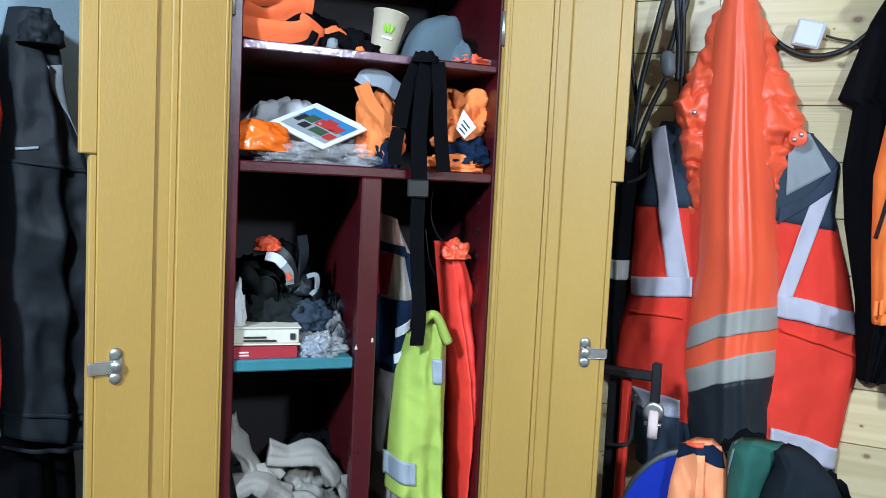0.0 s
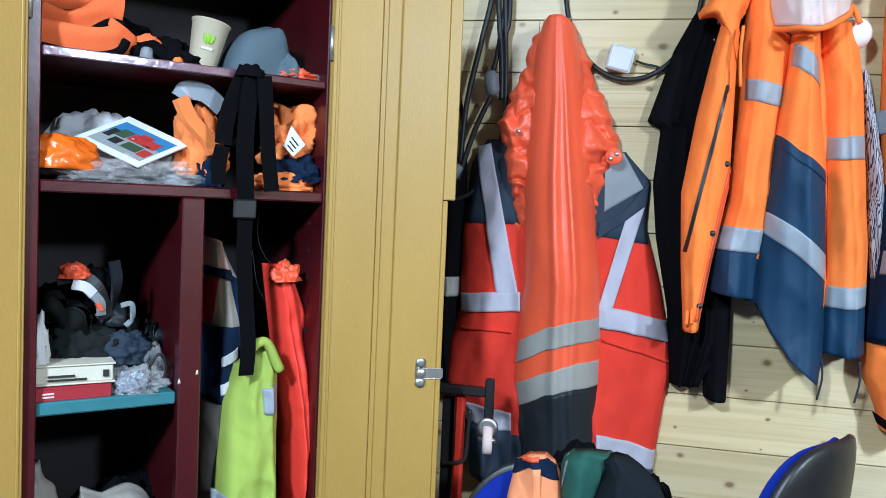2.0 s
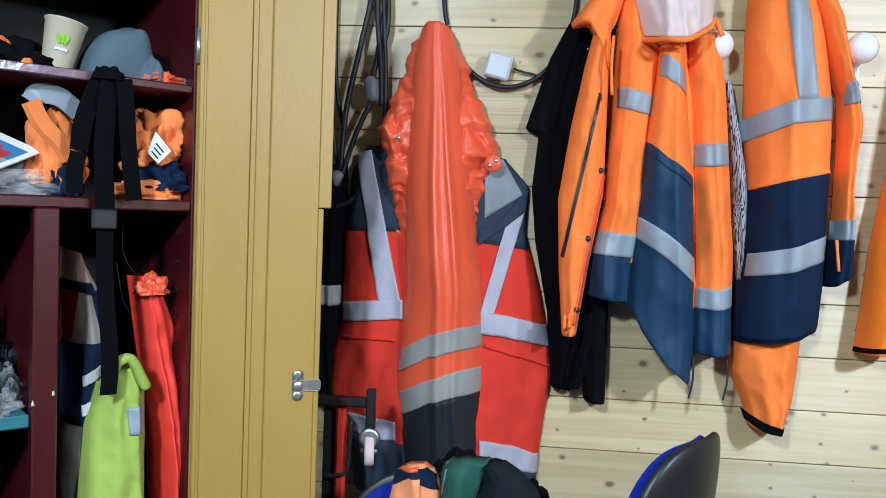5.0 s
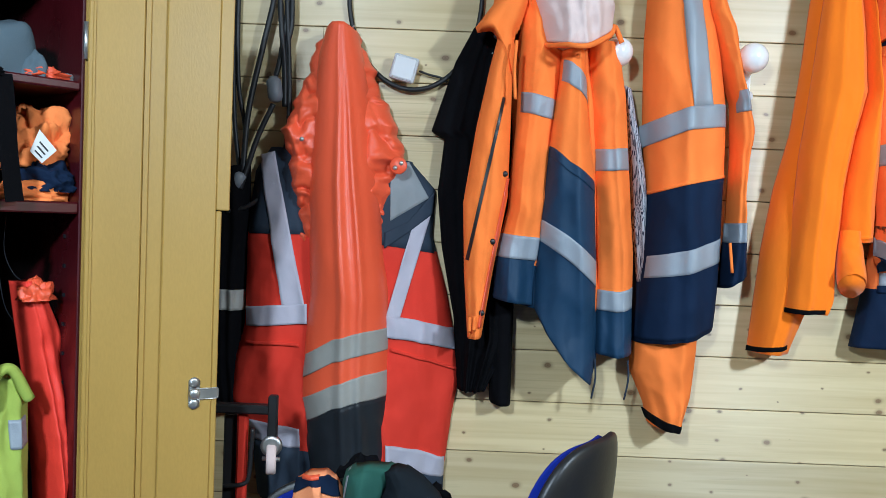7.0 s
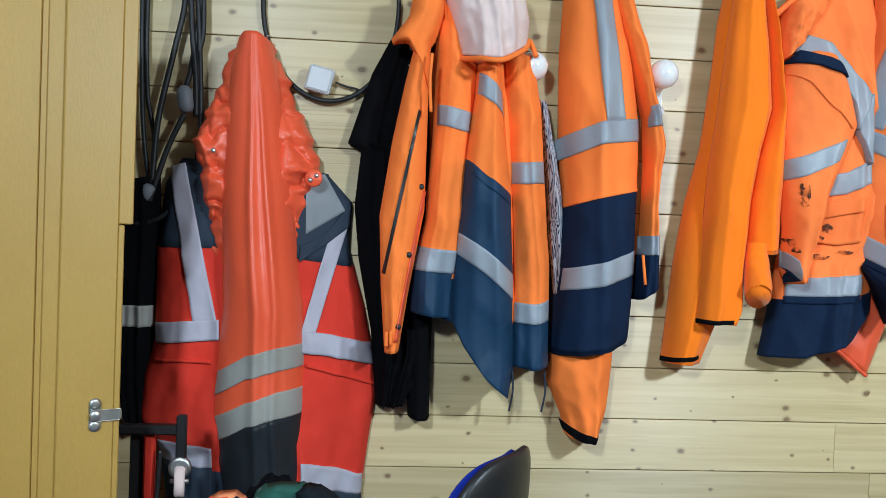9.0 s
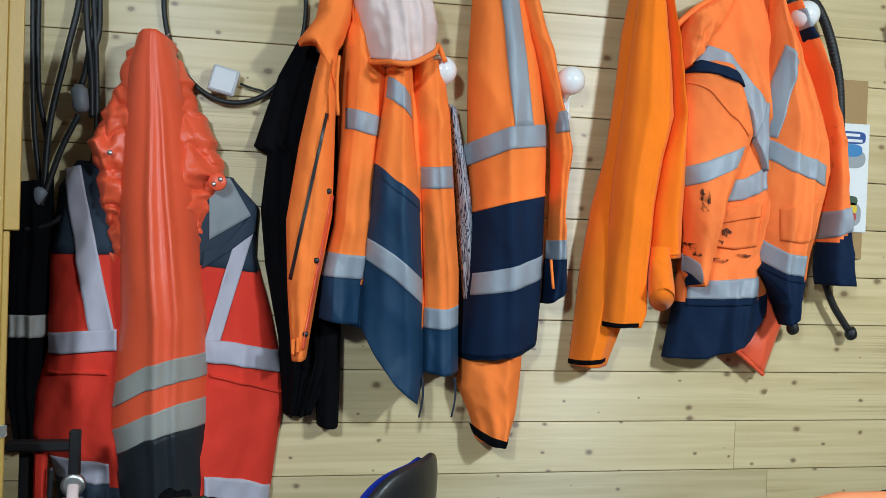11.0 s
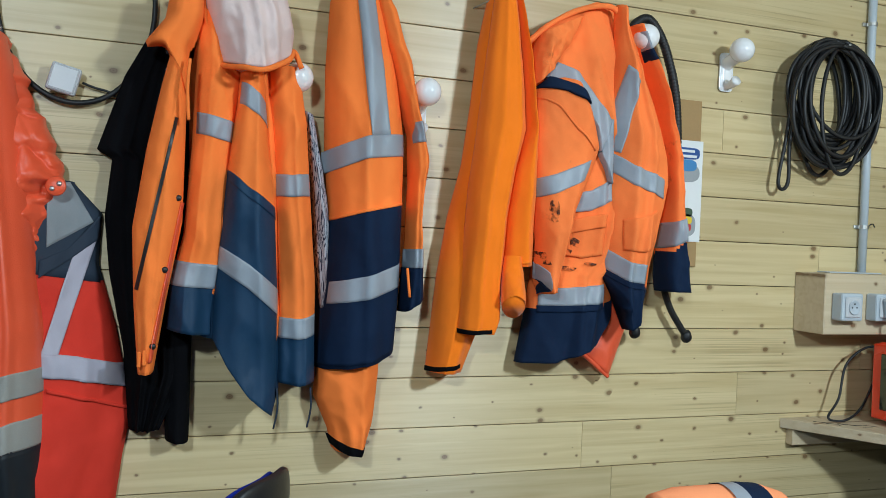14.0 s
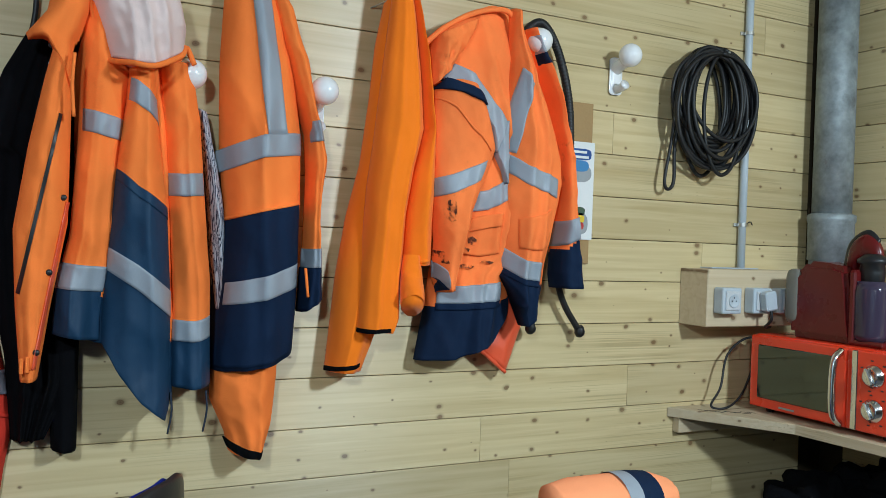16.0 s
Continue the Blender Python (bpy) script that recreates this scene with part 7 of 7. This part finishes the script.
book2 = thing("red_book", "red hardback book lying on the teal shelf", "book", (-0.2, 0.08, Z3), "books")
mb = FRONT @ Matrix.Translation((bs0, 0.022, Z3))
bs1 = -0.116
boxed("page_block", CREAM, book2, 0.0, bs1 - bs0 - 0.004, 0.004, 0.17, 0.003, 0.022, 0.001, mb)
boxed("cover", BOOKRED, book2, 0.0, bs1 - bs0, 0.0, 0.175, 0.021, 0.0245, 0.001, mb)
boxed("cover", BOOKRED, book2, 0.0, bs1 - bs0, 0.0, 0.175, 0.0, 0.003, 0.001, mb)
boxed("spine", BOOKRED, book2, 0.0, bs1 - bs0, 0.0005, 0.005, 0.002, 0.022, 0.0, mb)
for k in range(2):
    boxed("print_bar", LINING, book2, 0.01, 0.03, -0.0005, 0.001, 0.006 + 0.006 * k, 0.009 + 0.006 * k, 0.0, mb)
paper = thing("crumpled_paper", "crumpled white paper propped on the books", "paper", (-0.22, 0.08, Z3 + 0.065))
lump("paper", PAPER, paper, (-0.237, 0.07, Z3 + 0.060), (0.022, 0.03, 0.075), res=20, flat=0.2, rough=0.4, seed=3)
cloths = thing("black_gear", "heap of black cloth and gloves on the teal shelf", "clothes", (-0.14, 0.2, Z3))
lump("cloth", BLACKC, cloths, (-0.156, 0.24, Z3), (0.10, 0.09, 0.15), res=40, flat=0.3, rough=0.4, seed=5)
lump("cloth", CHAR, cloths, (-0.07, 0.20, Z3), (0.06, 0.07, 0.10), res=30, flat=0.3, rough=0.45, seed=9)
# a rolled sleeve of black cloth, its open end to the front, and folds round it
ROLL = cloth_mat("faded_black_cloth", (0.014, 0.016, 0.016), 0.9, 0.3, 0.4, 0.1)
for k, (s_, z_, r_) in enumerate(((-0.172, 1.205, 0.040), (-0.205, 1.235, 0.026))):
    bm = bmesh.new()
    tube(bm, [(s_ + 0.02, 0.26, z_ + 0.02), (s_ + 0.008, 0.18, z_ + 0.008), (s_, 0.105, z_)], r_, count=30, sides=26, radii=[r_ * 0.8, r_, r_ * 1.05], ripple=0.22, squash=0.72, caps=False, seed=k + 4, m=FRONT)
    tube(bm, [(s_, 0.105, z_), (s_ + 0.004, 0.12, z_ + 0.004), (s_ + 0.01, 0.19, z_ + 0.01)], r_, count=12, sides=26, radii=[r_ * 1.05, r_ * 0.72, r_ * 0.5], ripple=0.22, squash=0.72, seed=k + 4, m=FRONT)
    part("rolled_cloth", bm, ROLL, cloths, "rolled black cloth", True)
lump("cloth", ROLL, cloths, (-0.150, 0.13, 1.130), (0.085, 0.05, 0.050), res=34, flat=0.4, rough=0.3, seed=15, crush=0.16)
lump("cloth", SLATE, cloths, (-0.080, 0.12, 1.125), (0.055, 0.04, 0.045), "slate cloth with pale flecks", res=30, flat=0.4, rough=0.35, seed=17, crush=0.18)
cap = thing("ear_defender", "black, white and orange helmet visor piece on the cloth", "visor", (-0.1, 0.2, 1.28))
for pts, w, mt in (([(-0.195, 0.14, 1.292), (-0.16, 0.13, 1.296), (-0.128, 0.12, 1.272), (-0.108, 0.12, 1.215)], 0.030, BLACKP), ([(-0.172, 0.115, 1.282), (-0.150, 0.11, 1.277), (-0.134, 0.11, 1.262)], 0.020, WHITEC), ([(-0.134, 0.108, 1.262), (-0.122, 0.108, 1.245), (-0.120, 0.108, 1.222)], 0.018, GREYC), ([(-0.128, 0.104, 1.246), (-0.121, 0.104, 1.232)], 0.009, COATRED), ([(-0.092, 0.14, 1.325), (-0.086, 0.14, 1.28), (-0.098, 0.14, 1.232), (-0.124, 0.14, 1.205)], 0.024, CHAR), ([(-0.082, 0.12, 1.238), (-0.062, 0.12, 1.240), (-0.060, 0.12, 1.212), (-0.072, 0.12, 1.197)], 0.010, GREYC)):
    strap("shell", mt, cap, pts, w, (0.5, 0.3, 1), FRONT, thick=0.005, count=24)
lump("peak", COATRED, cap, (-0.165, 0.14, 1.292), (0.030, 0.03, 0.026), "orange cloth tip", res=20, flat=0.2, rough=0.3, seed=5, crush=0.05)
lump("shell", BLACKC, cap, (-0.127, 0.20, 1.22), (0.06, 0.06, 0.06), res=24, flat=0.5, rough=0.3, seed=2)
lump("pouch", CHAR, cap, (-0.085, 0.15, 1.195), (0.030, 0.03, 0.034), "black pouch", res=20, flat=0.3, rough=0.2, seed=6)
bags = thing("plastic_bags", "small clear plastic bags and safety glasses on the shelf", "bags", (-0.03, 0.08, Z3))
lump("bag", FILM, bags, (-0.065, 0.06, Z3), (0.052, 0.045, 0.032), res=40, flat=0.35, rough=0.35, seed=5, freq=2, crush=0.3)
lump("bag", mat("milky_plastic_film", (0.22, 0.24, 0.28), 0.2, 0, 0.2, 10, 60, 0.3, 0.6, wrinkle=0.6), bags, (-0.078, 0.035, Z3), (0.030, 0.02, 0.030), "milky crumpled film", res=30, flat=0.3, rough=0.4, seed=8, freq=2, crush=0.3)
lump("bag", FILM, bags, (-0.023, 0.14, Z3), (0.030, 0.05, 0.050), res=34, flat=0.35, rough=0.35, seed=7, freq=2, crush=0.3)
lump("dark_bag", CHAR, bags, (-0.007, 0.20, Z3), (0.035, 0.05, 0.08), "dark pouch", res=22, flat=0.35, rough=0.4, seed=8)
bm = bmesh.new()
tube(bm, [(-0.039, 0.06, 1.124), (-0.022, 0.06, 1.148), (-0.006, 0.06, 1.124), (-0.015, 0.06, 1.097), (-0.035, 0.06, 1.105), (-0.039, 0.06, 1.124)], 0.003, count=30, sides=6, m=FRONT)
part("spectacle_frame", bm, BLACKP, bags, "dark spectacle frame", True)

# gloves low down
for k, (pts, r) in enumerate((
    ([(-0.242, 0.08, 0.949), (-0.23, 0.08, 0.91), (-0.209, 0.08, 0.872), (-0.189, 0.08, 0.834)], 0.022),
    ([(-0.16, 0.07, 0.872), (-0.118, 0.07, 0.861), (-0.07, 0.07, 0.865), (-0.039, 0.07, 0.844), (-0.016, 0.07, 0.798)], 0.024),
    ([(-0.23, 0.05, 0.812), (-0.19, 0.05, 0.82), (-0.149, 0.05, 0.799), (-0.119, 0.05, 0.778)], 0.028),
)):
    glove = thing("work_glove", "grubby grey work glove on the bottom shelf", "glove", pts[0], "work gloves")
    bm = bmesh.new()
    tube(bm, pts, r * 1.15, count=60, sides=26, radii=[r * 1.3, r, r * 1.35, r * 1.0, r * 1.25], ripple=0.55, squash=0.55, seed=k, m=FRONT)
    part("glove", bm, GLOVEM, glove, "", True)
    for j in range(3):
        e = Vector(pts[-1])
        bm = bmesh.new()
        tube(bm, [e, e + Vector((0.012 + 0.012 * j, -0.01, -0.012 + 0.008 * j)), e + Vector((0.02 + 0.02 * j, -0.02, -0.034 + 0.01 * j))], 0.010, count=12, sides=10, ripple=0.2, seed=j, m=FRONT)
        part("finger", bm, GLOVEM, glove, "", True)
heapg = thing("rags", "grey and white rags heaped on the bottom shelf", "rags", (-0.12, 0.12, Z4))
lump("rag", GLOVEM, heapg, (-0.069, 0.14, Z4), (0.075, 0.09, 0.085), res=34, flat=0.3, rough=0.42, seed=11)
lump("rag", GREYC, heapg, (-0.204, 0.14, Z4), (0.06, 0.09, 0.08), res=30, flat=0.3, rough=0.45, seed=4)
lump("rag", WHITEC, heapg, (-0.137, 0.06, Z4), (0.05, 0.05, 0.06), res=26, flat=0.3, rough=0.4, seed=14)
lump("rag", BLACKC, heapg, (-0.03, 0.25, Z4), (0.10, 0.09, 0.10), res=26, flat=0.3, rough=0.4, seed=15)


# ---- boards of the walls ----
def boards(parent, horizontal_x, start, stop, joints, cuts, material, plane):
    """Rows of boards, each one a bevelled plank, butted at the cuts."""
    rows = sorted(joints)
    for k, (z0, z1) in enumerate(zip(rows, rows[1:])):
        stops = [start] + sorted(c for c in cuts(k, z0) if start < c < stop) + [stop]
        for a, b in zip(stops, stops[1:]):
            bm = bmesh.new()
            if horizontal_x:
                box(bm, a + 0.0006, b - 0.0006, plane, plane + 0.017, z0 + 0.0011, z1 - 0.0011)
            else:
                box(bm, plane, plane + 0.017, a + 0.0006, b - 0.0006, z0 + 0.0011, z1 - 0.0011)
            front = [e for e in bm.edges if all(abs((v.co.y if horizontal_x else v.co.x) - plane) < 1e-5 for v in e.verts) and abs(e.verts[0].co.z - e.verts[1].co.z) < 1e-5]
            bmesh.ops.bevel(bm, geom=front, offset=0.0016, segments=1, affect="EDGES")
            part("board", bm, material, parent)


known = {2: [2.018], 8: [2.113], 9: [1.561], 10: [1.666]}
pick = random.Random(11)


def cuts_north(k, z0):
    row = round((2.24 - z0) / PITCH) - 1
    if row in known:
        return known[row] + [known[row][0] - 2.1]
    return [pick.uniform(-1.0, -0.5), pick.uniform(2.3, 2.7)] if row % 2 else []


boards(wall_north, True, LEFT_X, 2.938, [0.0] + [2.24 - PITCH * k for k in range(16, -3, -1)] + [TOP], cuts_north, PINE, WALL_Y)
boards(wall_east, False, BACK_Y, 1.905, [0.0] + [2.28 - PITCH * k for k in range(16, -3, -1)] + [TOP], lambda k, z0: [pick.uniform(-0.5, 0.9)], PINE_Y, RIGHT_X)
